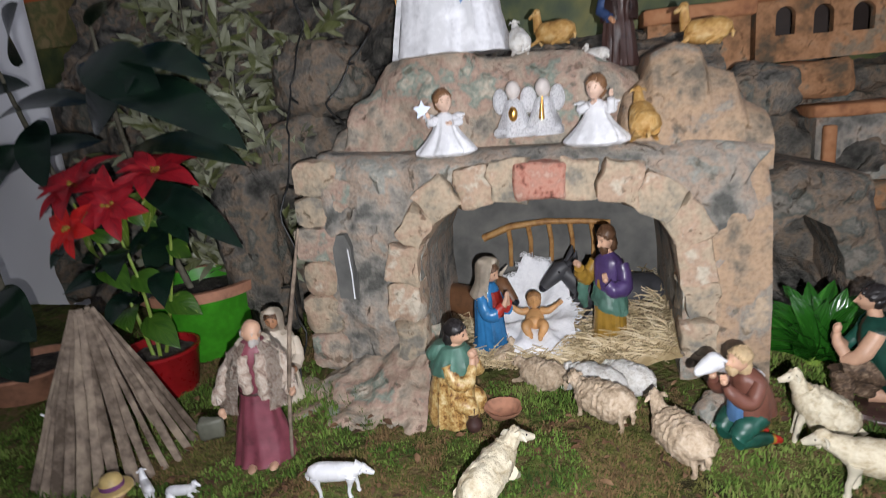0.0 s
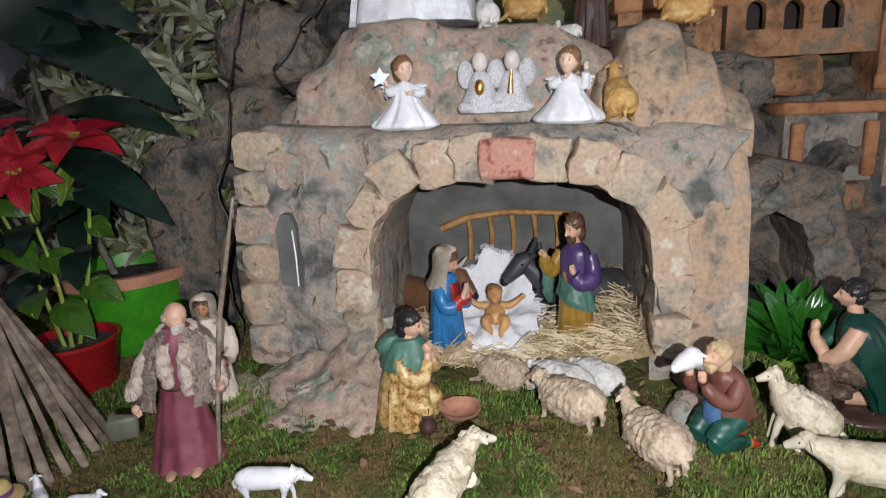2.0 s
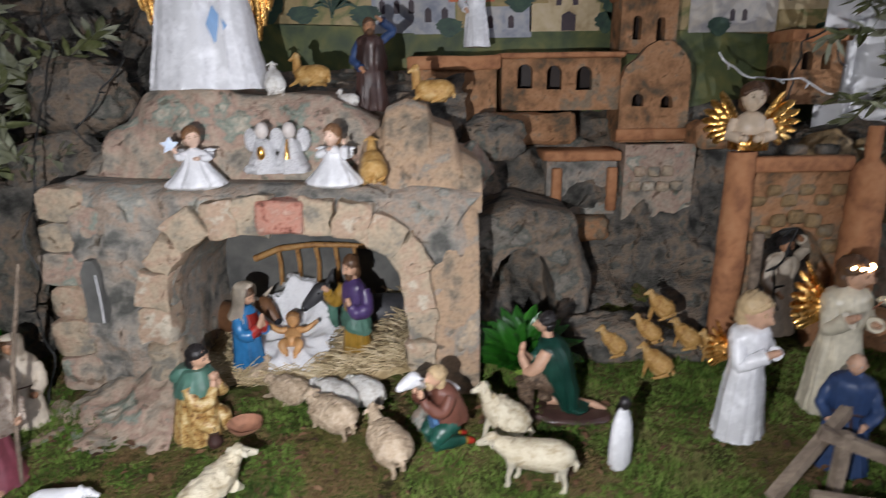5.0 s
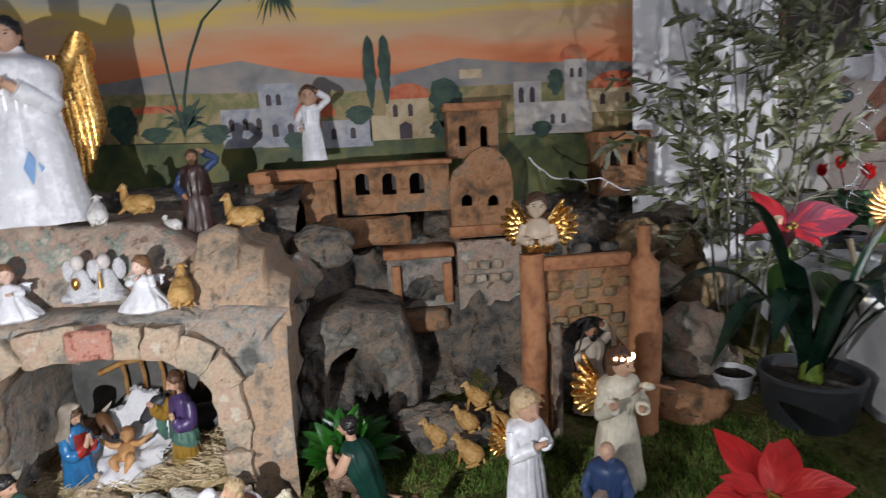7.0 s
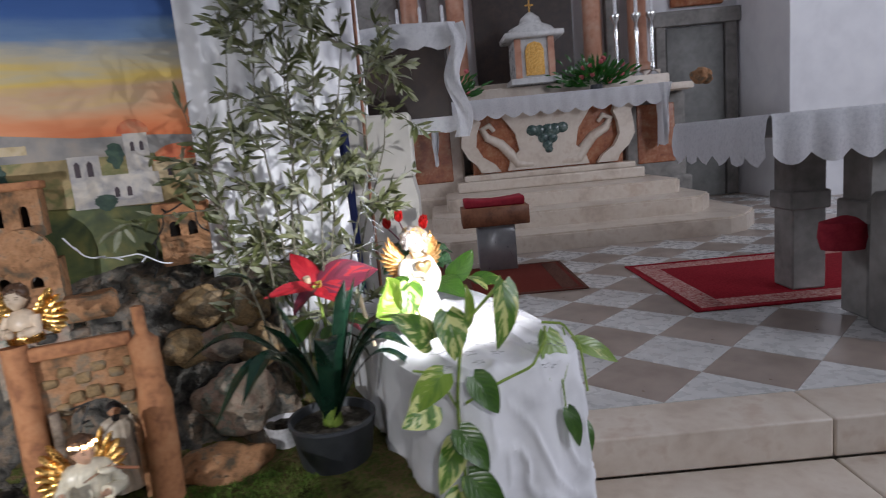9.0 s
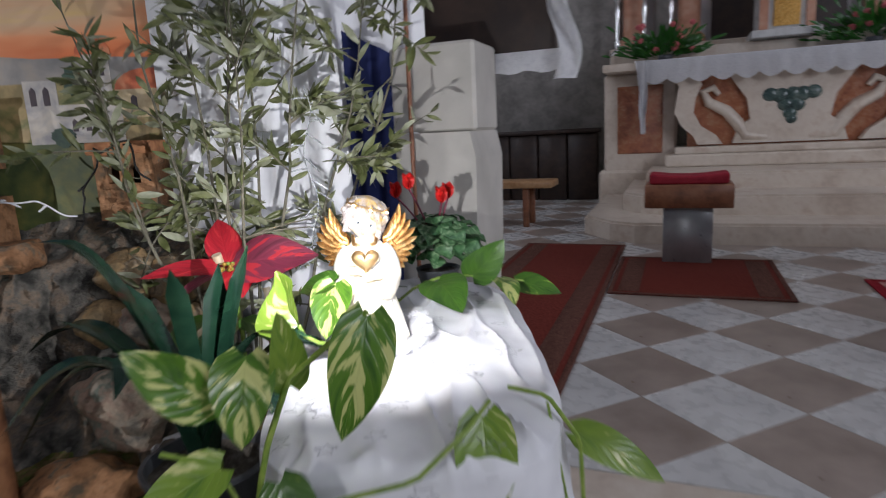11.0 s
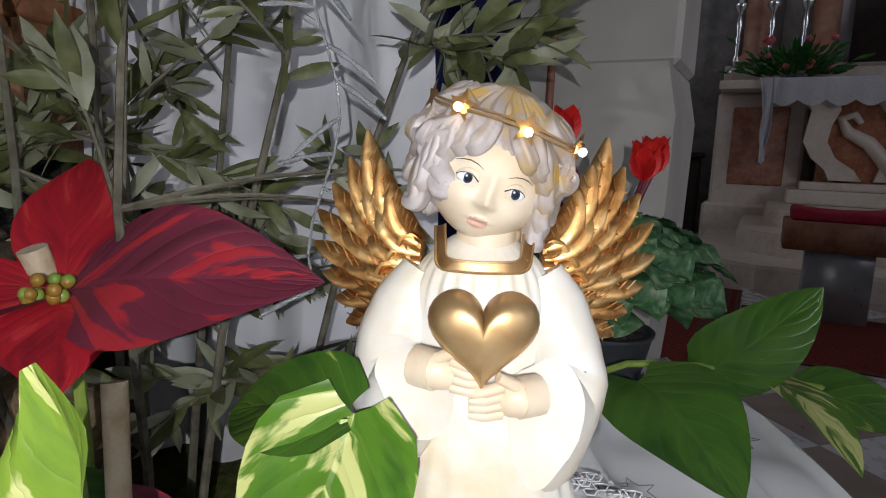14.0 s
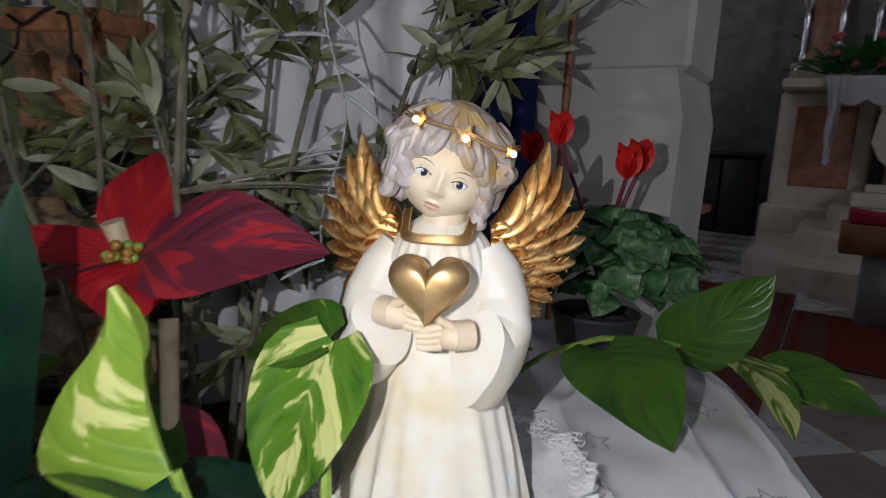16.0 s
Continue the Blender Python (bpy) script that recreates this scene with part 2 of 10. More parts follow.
def ball(bm, c, r, rot=None, u=12, v=8, slot=0):
    r = (r, r, r) if isinstance(r, (int, float)) else r
    m = Matrix.Translation(c) @ (rot.to_4x4() if rot is not None else Matrix()) @ Matrix.Diagonal((*r, 1))
    rows = []
    for j in range(1, v):
        w = math.pi * j / v
        rows.append([bm.verts.new(m @ Vector((math.sin(w) * math.cos(2 * math.pi * k / u), math.sin(w) * math.sin(2 * math.pi * k / u), math.cos(w)))) for k in range(u)])
    top, low = bm.verts.new(m @ Vector((0, 0, 1))), bm.verts.new(m @ Vector((0, 0, -1)))
    fs = []
    for k in range(u):
        n = (k + 1) % u
        fs.append(bm.faces.new((top, rows[0][k], rows[0][n])))
        fs.append(bm.faces.new((low, rows[-1][n], rows[-1][k])))
        for p, q in zip(rows, rows[1:]):
            fs.append(bm.faces.new((p[k], q[k], q[n], p[n])))
    paint(bm, fs, slot)
    return [w for row in rows for w in row] + [top, low]


def tube(bm, pts, radii, segs=8, slot=0, flat=1.0, caps=True):
    """A tapered tube along points."""
    pts = [Vector(p) for p in pts]
    if isinstance(radii, (int, float)):
        radii = [radii] * len(pts)
    rings, prev = [], None
    for i, p in enumerate(pts):
        d = (pts[min(i + 1, len(pts) - 1)] - pts[max(i - 1, 0)])
        d = d.normalized() if d.length > 1e-9 else Vector((0, 0, 1))
        if prev is None:
            a = d.orthogonal().normalized()
        else:
            a = (prev - d * prev.dot(d))
            a = a.normalized() if a.length > 1e-6 else d.orthogonal().normalized()
        prev = a
        b = d.cross(a)
        rings.append([bm.verts.new(p + radii[i] * (math.cos(2 * math.pi * k / segs) * a + flat * math.sin(2 * math.pi * k / segs) * b)) for k in range(segs)])
    fs = []
    for r0, r1 in zip(rings, rings[1:]):
        for k in range(segs):
            fs.append(bm.faces.new((r0[k], r0[(k + 1) % segs], r1[(k + 1) % segs], r1[k])))
    if caps:
        fs.append(bm.faces.new(rings[0][::-1]))
        fs.append(bm.faces.new(rings[-1]))
    paint(bm, fs, slot)
    return rings


def lathe(bm, profile, segs=24, c=(0, 0, 0), slot=0, squash=1.0, fold=0.0, folds=7, phase=0.0, caps=True):
    """Turned body from (radius, height) pairs; fold makes drapery ridges that grow towards the hem."""
    top = profile[-1][1]
    rings = []
    for r, z in profile:
        ring = []
        for k in range(segs):
            a = 2 * math.pi * k / segs
            rr = r * (1 + fold * (1 - z / top if top else 0) * math.sin(folds * a + phase + 3 * z / (top or 1)))
            ring.append(bm.verts.new((c[0] + rr * math.cos(a), c[1] + squash * rr * math.sin(a), c[2] + z)))
        rings.append(ring)
    fs = []
    for r0, r1 in zip(rings, rings[1:]):
        for k in range(segs):
            fs.append(bm.faces.new((r0[k], r0[(k + 1) % segs], r1[(k + 1) % segs], r1[k])))
    if caps:
        fs.append(bm.faces.new(rings[0][::-1]))
        fs.append(bm.faces.new(rings[-1]))
    paint(bm, fs, slot)
    return [v for r in rings for v in r]


def rough(bm, verts, amp, scale, seed=0.0):
    """Push points about by noise."""
    for v in verts:
        p = v.co * scale + Vector((seed, seed * 1.7, -seed))
        v.co += amp * noise.noise_vector(p) + 0.4 * amp * noise.noise_vector(p * 2.7)


def prism(bm, outline, y0, y1, slot=0):
    """An x-z outline pulled from y0 to y1."""
    a = [bm.verts.new((x, y0, z)) for x, z in outline]
    b = [bm.verts.new((x, y1, z)) for x, z in outline]
    n = len(a)
    fs = [bm.faces.new(a), bm.faces.new(b[::-1])]
    for i in range(n):
        fs.append(bm.faces.new((a[i], b[i], b[(i + 1) % n], a[(i + 1) % n])))
    paint(bm, fs, slot)
    return a + b


def along(points, n):
    """n+1 even points on a line through points."""
    ps = [Vector(p) for p in points]
    ls = [0.0]
    for a, b in zip(ps, ps[1:]):
        ls.append(ls[-1] + (b - a).length)
    out, j = [], 0
    for i in range(n + 1):
        s = ls[-1] * i / n
        while j < len(ps) - 2 and ls[j + 1] < s:
            j += 1
        f = (s - ls[j]) / max(1e-9, ls[j + 1] - ls[j])
        out.append(ps[j].lerp(ps[j + 1], f))
    return out


def sheet(bm, nu, nv, fn, slot=0):
    """A grid of points fn(u, v), u and v from 0 to 1."""
    g = [[bm.verts.new(fn(i / nu, j / nv)) for j in range(nv + 1)] for i in range(nu + 1)]
    fs = [bm.faces.new((g[i][j], g[i + 1][j], g[i + 1][j + 1], g[i][j + 1])) for i in range(nu) for j in range(nv)]
    paint(bm, fs, slot)
    return g


def wob(x, y, s, seed=0.0):
    return noise.noise(Vector((x * s + seed, y * s - seed, seed * 0.37)))


rnd = random.Random(7)
# ---- the church ----
CHANCEL = pose(4.122, 1.928, 0, 0, 0, -22.5)
FLOOR_Z = 0.48


def in_chancel(ob):
    ob.matrix_world = CHANCEL
    return ob


def chancel_solo(name, bm, material, label, category, kind="", group="", smooth=True):
    return in_chancel(solo(name, bm, material, label, category, kind=kind, group=group, smooth=smooth))


def chancel_thing(name, label, category, kind="", group=""):
    return in_chancel(thing(name, label, category, kind=kind, group=group))


# nave floor
bm = bmesh.new()
box(bm, (-6, -9, -0.1), (7.5, -0.55, 0.0))
chancel_solo("floor", bm, GREY_STONE, "worn grey stone nave floor", "floor", "structure")

# chancel floor slab and the marble steps up to it
bm = bmesh.new()
box(bm, (-6, -0.35, 0.0), (7.5, 7.3, FLOOR_Z - 0.012))
chancel_solo("chancel_floor_bed", bm, MARBLE, "pale mortar bed under the chancel tiles", "floor", "structure")
for k in range(3):
    bm = bmesh.new()
    z = FLOOR_Z - 0.16 * k
    for a, b in ((-6.0, -2.2), (-2.196, 0.83), (0.834, 3.9), (3.904, 7.5)):
        box(bm, (a, -0.55 - 0.32 * k, z - 0.16 if k else 0.32), (b, (-0.283 if k == 0 else -0.23 - 0.32 * k), z), bevel=0.012, segs=3)
    chancel_solo("step_%d" % (k + 1), bm, MARBLE, "pale pinkish marble step with a rounded nose", "step", "structure")

# walls, ceiling
for n, lo, hi in (("wall_north", (-6, 7.0, 0), (4.25, 7.3, 8)), ("wall_apse_side", (4.25, 5.6, 0), (7.5, 5.9, 8)), ("wall_return", (4.25, 5.9, 0), (4.4, 7.0, 8)), ("wall_east", (7.5, -9, 0), (7.8, 7.3, 8)), ("wall_west", (-6.3, -9, 0), (-6, 7.3, 8)), ("wall_south", (-6, -9.3, 0), (7.5, -9, 8))):
    bm = bmesh.new()
    box(bm, lo, hi)
    chancel_solo(n, bm, WALL_PAINT, "whitewashed church wall", "wall", "structure")
bm = bmesh.new()
box(bm, (-6.3, -9.3, 8), (7.8, 7.3, 8.2))
chancel_solo("ceiling", bm, WALL_PAINT, "plain pale church ceiling", "ceiling", "structure")
# added lamps for daylight; no window is seen or built where they hang
church_fill_light("church_fill_light", CHANCEL @ pose(7.3, 2.5, 4.6, 0, 90, 0), 2.0, 3.0, 60, (0.82, 0.85, 0.98))
church_fill_light("church_fill_light", CHANCEL @ look((6.6, -4.2, 4.2), (1.7, 3.2, 1.3)), 2.0, 3.0, 232, (0.82, 0.85, 0.98))
church_fill_light("church_fill_light", CHANCEL @ pose(-5.8, 2.6, 5.0, 0, -90, 0), 2.0, 3.0, 82, (0.82, 0.85, 0.98))


def rug(name, label, u0, v0, u1, v1, field, border, edge, inset, wide, sides="uv", z=FLOOR_Z):
    r = chancel_thing(name, label, "carpet")
    bm = bmesh.new()
    box(bm, (u0, v0, z), (u1, v1, z + 0.008), bevel=0.002)
    part("field", bm, field, r)
    for lo, hi in (((u0, v0), (u0 + edge, v1)), ((u1 - edge, v0), (u1, v1)), ((u0 + edge, v0), (u1 - edge, v0 + edge)), ((u0 + edge, v1 - edge), (u1 - edge, v1))):
        bm = bmesh.new()
        box(bm, (*lo, z + 0.001), (*hi, z + 0.011), bevel=0.002)
        part("hem", bm, RUG_RED if field is RUG_RED else RUG_DARK, r)
    strips = []
    if "u" in sides:
        strips += [((u0 + inset, v0 + inset), (u0 + inset + wide, v1 - inset)), ((u1 - inset - wide, v0 + inset), (u1 - inset, v1 - inset))]
    if "v" in sides:
        o = inset + wide if "u" in sides else inset
        strips += [((u0 + o, v0 + inset), (u1 - o, v0 + inset + wide)), ((u0 + o, v1 - inset - wide), (u1 - o, v1 - inset))]
    for lo, hi in strips:
        bm = bmesh.new()
        box(bm, (*lo, z + 0.002), (*hi, z + 0.0105), bevel=0.002)
        part("border", bm, border, r, "patterned woven border")
    return r


rug("carpet", "long brick-red runner with dark patterned borders on the chancel floor", -1.44, -0.04, -0.585, 3.31, RUG, RUG_DARK, 0.03, 0.06, 0.13, "u", FLOOR_Z + 0.001)
rug("carpet", "short brick-red runner with patterned end bands before the altar step", -0.575, 1.74, 0.48, 2.83, RUG, RUG_DARK, 0.03, 0.06, 0.13, "u", FLOOR_Z + 0.001)
rug("carpet", "crimson carpet with a pale scroll border under the table", 0.93, 0.9, 3.4, 2.33, RUG_RED, RUG_LACE, 0.035, 0.06, 0.16, "uv", FLOOR_Z + 0.001)

# ---- high altar ----
altar = chancel_thing("high_altar", "baroque pale marble altar with red and green inlay", "altar")
ALT_U = 0.93


def stepped_plan(bm, half, v0, v1, z0, z1, cut):
    o = [(-half, v1), (-half, v0 + cut), (-half + cut * 0.55, v0 + cut * 0.25), (-half + cut, v0), (half - cut, v0), (half - cut * 0.55, v0 + cut * 0.25), (half, v0 + cut), (half, v1)]
    a = [bm.verts.new((ALT_U + x, y, z0)) for x, y in o]
    b = [bm.verts.new((ALT_U + x, y, z1)) for x, y in o]
    k = len(o)
    bm.faces.new(a[::-1])
    bm.faces.new(b)
    for i in range(k):
        bm.faces.new((a[i], a[(i + 1) % k], b[(i + 1) % k], b[i]))
    es = [e for e in bm.edges if all(v in b for v in e.verts)]
    bmesh.ops.bevel(bm, geom=es, offset=0.02, segments=2, affect="EDGES")


for k, (half, v0, cut, z0, z1) in enumerate(((1.95, 3.43, 0.5, 0.48, 0.66), (1.62, 3.95, 0.35, 0.66, 0.84), (1.42, 4.55, 0.1, 0.84, 1.0))):
    bm = bmesh.new()
    stepped_plan(bm, half, v0, 6.9, z0, z1, cut)
    part("altar_step", bm, MARBLE, altar, smooth=False)
bm = bmesh.new()
box(bm, (ALT_U - 1.25, 5.36, 1.0), (ALT_U + 1.25, 6.4, 1.14), bevel=0.025, segs=2)
box(bm, (ALT_U - 1.15, 5.42, 1.14), (ALT_U + 1.15, 6.4, 1.22), bevel=0.02, segs=2)
part("plinth", bm, MARBLE, altar, smooth=False)
bm = bmesh.new()
box(bm, (ALT_U - 1.02, 5.56, 1.22), (ALT_U + 1.02, 6.3, 2.06))
part("front_panel", bm, MARBLE_RED, altar, "red marble panel", smooth=False)


def scroll_bracket(side):
    bm = bmesh.new()
    pts = [(0.78, 1.24), (0.84, 1.34), (0.98, 1.45), (1.06, 1.6), (1.04, 1.76), (1.0, 1.9), (1.08, 2.04)]
    rings = []
    for i, p in enumerate(pts):
        w = (0.13, 0.12, 0.1, 0.1, 0.1, 0.12, 0.15)[i]
        rings.append([(p[0] - w, p[1]), (p[0] + w, p[1])])
    out = [r[0] for r in rings] + [r[1] for r in reversed(rings)]
    prism(bm, [(ALT_U + side * x, z) for x, z in out], 5.44, 5.6)
    return bm


for s in (-1, 1):
    part("scroll_bracket", scroll_bracket(s), MARBLE, altar)
    bm = bmesh.new()
    tube(bm, [(ALT_U + s * x, 5.54, z) for x, z in ((0.2, 1.3), (0.42, 1.32), (0.5, 1.46), (0.62, 1.6), (0.8, 1.7), (0.86, 1.82), (0.76, 1.86), (0.7, 1.78))], [0.05, 0.07, 0.075, 0.07, 0.06, 0.05, 0.045, 0.03], 10, flat=0.9)
    part("scroll", bm, MARBLE, altar)
    bm = bmesh.new()
    box(bm, (ALT_U + s * 1.55 - 0.42, 5.75, 0.5), (ALT_U + s * 1.55 + 0.42, 6.6, 2.1), bevel=0.03)
    box(bm, (ALT_U + s * 1.55 - 0.48, 5.7, 0.5), (ALT_U + s * 1.55 + 0.48, 6.6, 0.95), bevel=0.03)
    part("side_block", bm, GREY_STONE if s > 0 else MARBLE, altar, smooth=False)
    bm = bmesh.new()
    box(bm, (ALT_U + s * 1.55 - 0.26, 5.735, 1.15), (ALT_U + s * 1.55 + 0.26, 5.76, 1.95), bevel=0.01)
    part("side_inlay", bm, MARBLE_RED, altar, smooth=False)
bm = bmesh.new()
prism(bm, [(ALT_U + x, z) for x, z in ((-0.55, 1.24), (0.55, 1.24), (0.5, 1.4), (0.38, 1.5), (0.42, 1.72), (0.6, 1.98), (0.55, 2.05), (-0.55, 2.05), (-0.6, 1.98), (-0.42, 1.72), (-0.38, 1.5), (-0.5, 1.4))], 5.5, 5.58)
part("cartouche", bm, MARBLE, altar)
for x, z, r in ((-0.25, 1.86, 0.1), (-0.12, 1.84, 0.11), (0.02, 1.86, 0.1), (0.14, 1.85, 0.11), (0.27, 1.87, 0.1), (-0.06, 1.72, 0.1), (0.08, 1.71, 0.1), (0.0, 1.6, 0.09), (0.02, 1.52, 0.07)):
    bm = bmesh.new()
    ball(bm, (ALT_U + 0.78 * x, 5.5, 1.62 + 0.78 * (z - 1.7)), (0.78 * r, 0.03, 0.72 * r), u=14)
    part("emblem_disc", bm, MARBLE_GREEN, altar, "dark green marble disc")
bm = bmesh.new()
box(bm, (ALT_U - 1.95, 5.4, 2.1), (ALT_U + 1.95, 6.5, 2.19), bevel=0.02, segs=2)
part("mensa", bm, MARBLE, altar, "white marble table slab")
# gradine and reredos
bm = bmesh.new()
box(bm, (ALT_U - 1.9, 6.1, 2.19), (ALT_U + 1.9, 6.7, 2.38), bevel=0.01)
part("gradine", bm, MARBLE, altar, smooth=False)
for s in (-1, 1):
    for uu, mt in ((1.02, PINK_COL), (1.35, GREY_STONE), (1.7, PINK_COL)):
        bm = bmesh.new()
        if mt is PINK_COL:
            lathe(bm, [(0.2, 0), (0.2, 0.08), (0.14, 0.14), (0.135, 1.6), (0.12, 3.0)], 20, (ALT_U + s * uu, 6.8, 2.5))
        else:
            box(bm, (ALT_U + s * uu - 0.1, 6.85, 2.2), (ALT_U + s * uu + 0.1, 7.0, 5.5), bevel=0.01)
        part("column", bm, mt, altar)
bm = bmesh.new()
box(bm, (ALT_U - 0.75, 6.9, 2.4), (ALT_U + 0.75, 6.98, 5.5))
part("altarpiece", bm, WOOD_DARK_AND_SHADE, altar, "dark altar painting", smooth=False)
bm = bmesh.new()
box(bm, (ALT_U - 2.0, 6.7, 0.5), (ALT_U + 2.0, 6.99, 2.5), bevel=0.01)
part("reredos_base", bm, MARBLE, altar, smooth=False)


def scalloped_cloth(u0, u1, v0, v1, top, drop, n, side_drop=0.0, name="altar_cloth", label="white altar cloth with scalloped lace edge"):
    bm = bmesh.new()
    g = [(u0, v1, top + 0.006), (u1, v1, top + 0.006)]
    cols = n * 8
    front = []
    for i in range(cols + 1):
        u = u0 + (u1 - u0) * i / cols
        sc = abs(math.sin(math.pi * n * i / cols))
        wav = 0.012 * math.sin(i * 0.9) + 0.008 * math.sin(i * 0.37)
        front.append([bm.verts.new(p) for p in ((u, v1, top + 0.006), (u, v0 - 0.004, top + 0.008), (u, v0 - 0.018 + wav * 0.3, top - 0.01), (u, v0 - 0.024 + wav, top - drop * 0.6), (u, v0 - 0.026 + wav, top - drop * (0.78 + 0.22 * sc)))])
    for a, b in zip(front, front[1:]):
        for j in range(4):
            bm.faces.new((a[j], b[j], b[j + 1], a[j + 1]))
    if side_drop:
        for s, u in ((-1, u0), (1, u1)):
            rows = []
            m_ = 24 if side_drop < 0.5 else 8
            for j in range(m_ + 1):
                v = v0 + (v1 - v0) * j / m_
                w = (0.01 if side_drop < 0.5 else 0.03) * math.sin(j * 2.1)
                rows.append([bm.verts.new(p) for p in ((u, v, top + 0.007), (u + s * 0.015, v, top - 0.02), (u + s * (0.03 + w), v, top - side_drop * 0.5), (u + s * (0.02 + w), v, top - side_drop * (0.78 + 0.22 * abs(math.sin(math.pi * j / 4))) if side_drop < 0.5 else top - side_drop + 0.05 * math.sin(j * 3.3)))])
            for a, b in zip(rows, rows[1:]):
                for j in range(3):
                    bm.faces.new((a[j], b[j], b[j + 1], a[j + 1]))
    bmesh.ops.solidify(bm, geom=bm.faces[:], thickness=0.003)
    return chancel_solo(name, bm, LACE, label, "cloth")


altar_cloth = scalloped_cloth(-0.55, 2.45, 5.38, 6.1, 2.19, 0.26, 13, 0.8)
for s, u in ((-1, -0.55), (1, 2.45)):
    bm = bmesh.new()
    sheet(bm, 16, 22, lambda a, b: Vector((u + s * (0.02 + 0.02 * math.sin(9 * a + 5 * b)) + s * 0.17 * (a - 0.5) * (1 - 0.75 * b), 5.35 - 0.03 * math.sin(14 * a + 2 * b) * (0.4 + b), 2.2 - 0.8 * b * (0.72 + 0.28 * math.sin(math.pi * a)))))
    bmesh.ops.solidify(bm, geom=bm.faces[:], thickness=0.003)
    part("corner_drop", bm, LACE, altar_cloth)

# free-standing stone table at the front of the chancel
tb = chancel_thing("stone_table", "grey stone altar table with block legs on the carpet", "table")
for u0, v0 in ((1.67, 0.46), (3.25, 0.46), (1.67, 1.15), (3.25, 1.15)):
    bm = bmesh.new()
    box(bm, (u0, v0, FLOOR_Z + 0.012), (u0 + 0.22, v0 + 0.22, 1.52), bevel=0.01)
    box(bm, (u0 - 0.02, v0 - 0.02, 1.02), (u0 + 0.24, v0 + 0.24, 1.14), bevel=0.01)
    part("leg", bm, GREY_STONE, tb, smooth=False)
bm = bmesh.new()
box(bm, (1.12, 0.35, 1.52), (4.0, 1.5, 1.63), bevel=0.012)
part("tabletop", bm, GREY_STONE, tb, smooth=False)
scalloped_cloth(1.08, 4.04, 0.34, 1.52, 1.63, 0.25, 15, 0.26, "table_cloth", "white cloth with scalloped lace edge on the stone table")

# ambo
AMB = mat("ambo_stone", [(0.42, 0.4, 0.36), (0.5, 0.475, 0.43), (0.56, 0.53, 0.48)], scale=4, bump=0.15, rough=0.6)
ambo = chancel_thing("ambo", "pale stone ambo with curved sides and a brown cloth", "lectern")
bm = bmesh.new()
prof = [(0.0, -0.59, 0.0, 0.17), (0.12, -0.585, 0.0, 0.16), (0.25, -0.58, 0.01, 0.125), (0.5, -0.58, 0.01, 0.11), (0.75, -0.585, 0.0, 0.13), (0.98, -0.59, 0.0, 0.135), (1.05, -0.59, 0.0, 0.12)]
prism(bm, [(-0.79 - w, FLOOR_Z + h) for h, _, _, w in prof] + [(-0.79 + w, FLOOR_Z + h) for h, _, _, w in reversed(prof)], -0.53, -0.28)
box(bm, (-0.92, -0.5, FLOOR_Z + 1.05), (-0.66, -0.3, FLOOR_Z + 1.28), bevel=0.008)
part("post", bm, AMB, ambo, smooth=False)
bm = bmesh.new()
box(bm, (-1.42, -0.26, FLOOR_Z + 1.24), (-0.5, -0.2, FLOOR_Z + 1.6), bevel=0.01)
part("cloth_panel", bm, WOOD_DARK_AND_SHADE, ambo, "dark brown hanging cloth", smooth=False)
# ---- the crib: table, ground, rock ----
def ground_z(x, y):
    z = 0.885 + 0.11 * (y - 0.7)
    z += 0.012 * wob(x, y, 5, 3) + 0.006 * wob(x, y, 14, 8)
    z += 0.02 * math.exp(-((x - 1.42) ** 2 + (y - 0.72) ** 2) / 0.02)
    z += 0.06 * max(0.0, min(1.0, (y - 1.12) / 0.3)) * max(0.0, min(1.0, (x - 1.65) / 0.2))
    return z


bm = bmesh.new()
sheet(bm, 130, 70, lambda u, v: Vector((0.0 + 2.95 * u, 0.4 + 1.14 * v, ground_z(2.95 * u, 0.4 + 1.14 * v))))
solo("ground", bm, MOSS_DRY, "mossy brown soil spread over the crib table", "ground", kind="structure")
bm = bmesh.new()
box(bm, (0.0, 0.4, 0.78), (2.95, 1.62, 0.84), bevel=0.004)
for x in (0.05, 1.45, 2.85):
    for y in (0.45, 1.5):
        box(bm, (x, y, 0.0), (x + 0.06, y + 0.06, 0.78))
solo("crib_table", bm, WOOD_RED, "plain wooden trestle under the crib", "table", smooth=False)

ARCH_IN = [(1.215, 0.9), (1.213, 0.98), (1.208, 1.06), (1.212, 1.12), (1.235, 1.17), (1.275, 1.205), (1.34, 1.216), (1.41, 1.218), (1.48, 1.214), (1.545, 1.198), (1.585, 1.165), (1.6, 1.12), (1.606, 1.06), (1.607, 0.98), (1.607, 0.9)]
ARCH_OUT = [(1.0, 0.88), (1.012, 0.97), (1.005, 1.04), (1.022, 1.1), (1.005, 1.16), (1.03, 1.22), (1.015, 1.265), (1.045, 1.3), (1.09, 1.296), (1.16, 1.29), (1.3, 1.288), (1.42, 1.286), (1.55, 1.284), (1.65, 1.28), (1.738, 1.266), (1.71, 1.235), (1.73, 1.19), (1.7, 1.15), (1.724, 1.1), (1.694, 1.06), (1.714, 1.0), (1.7, 0.95), (1.71, 0.88)]


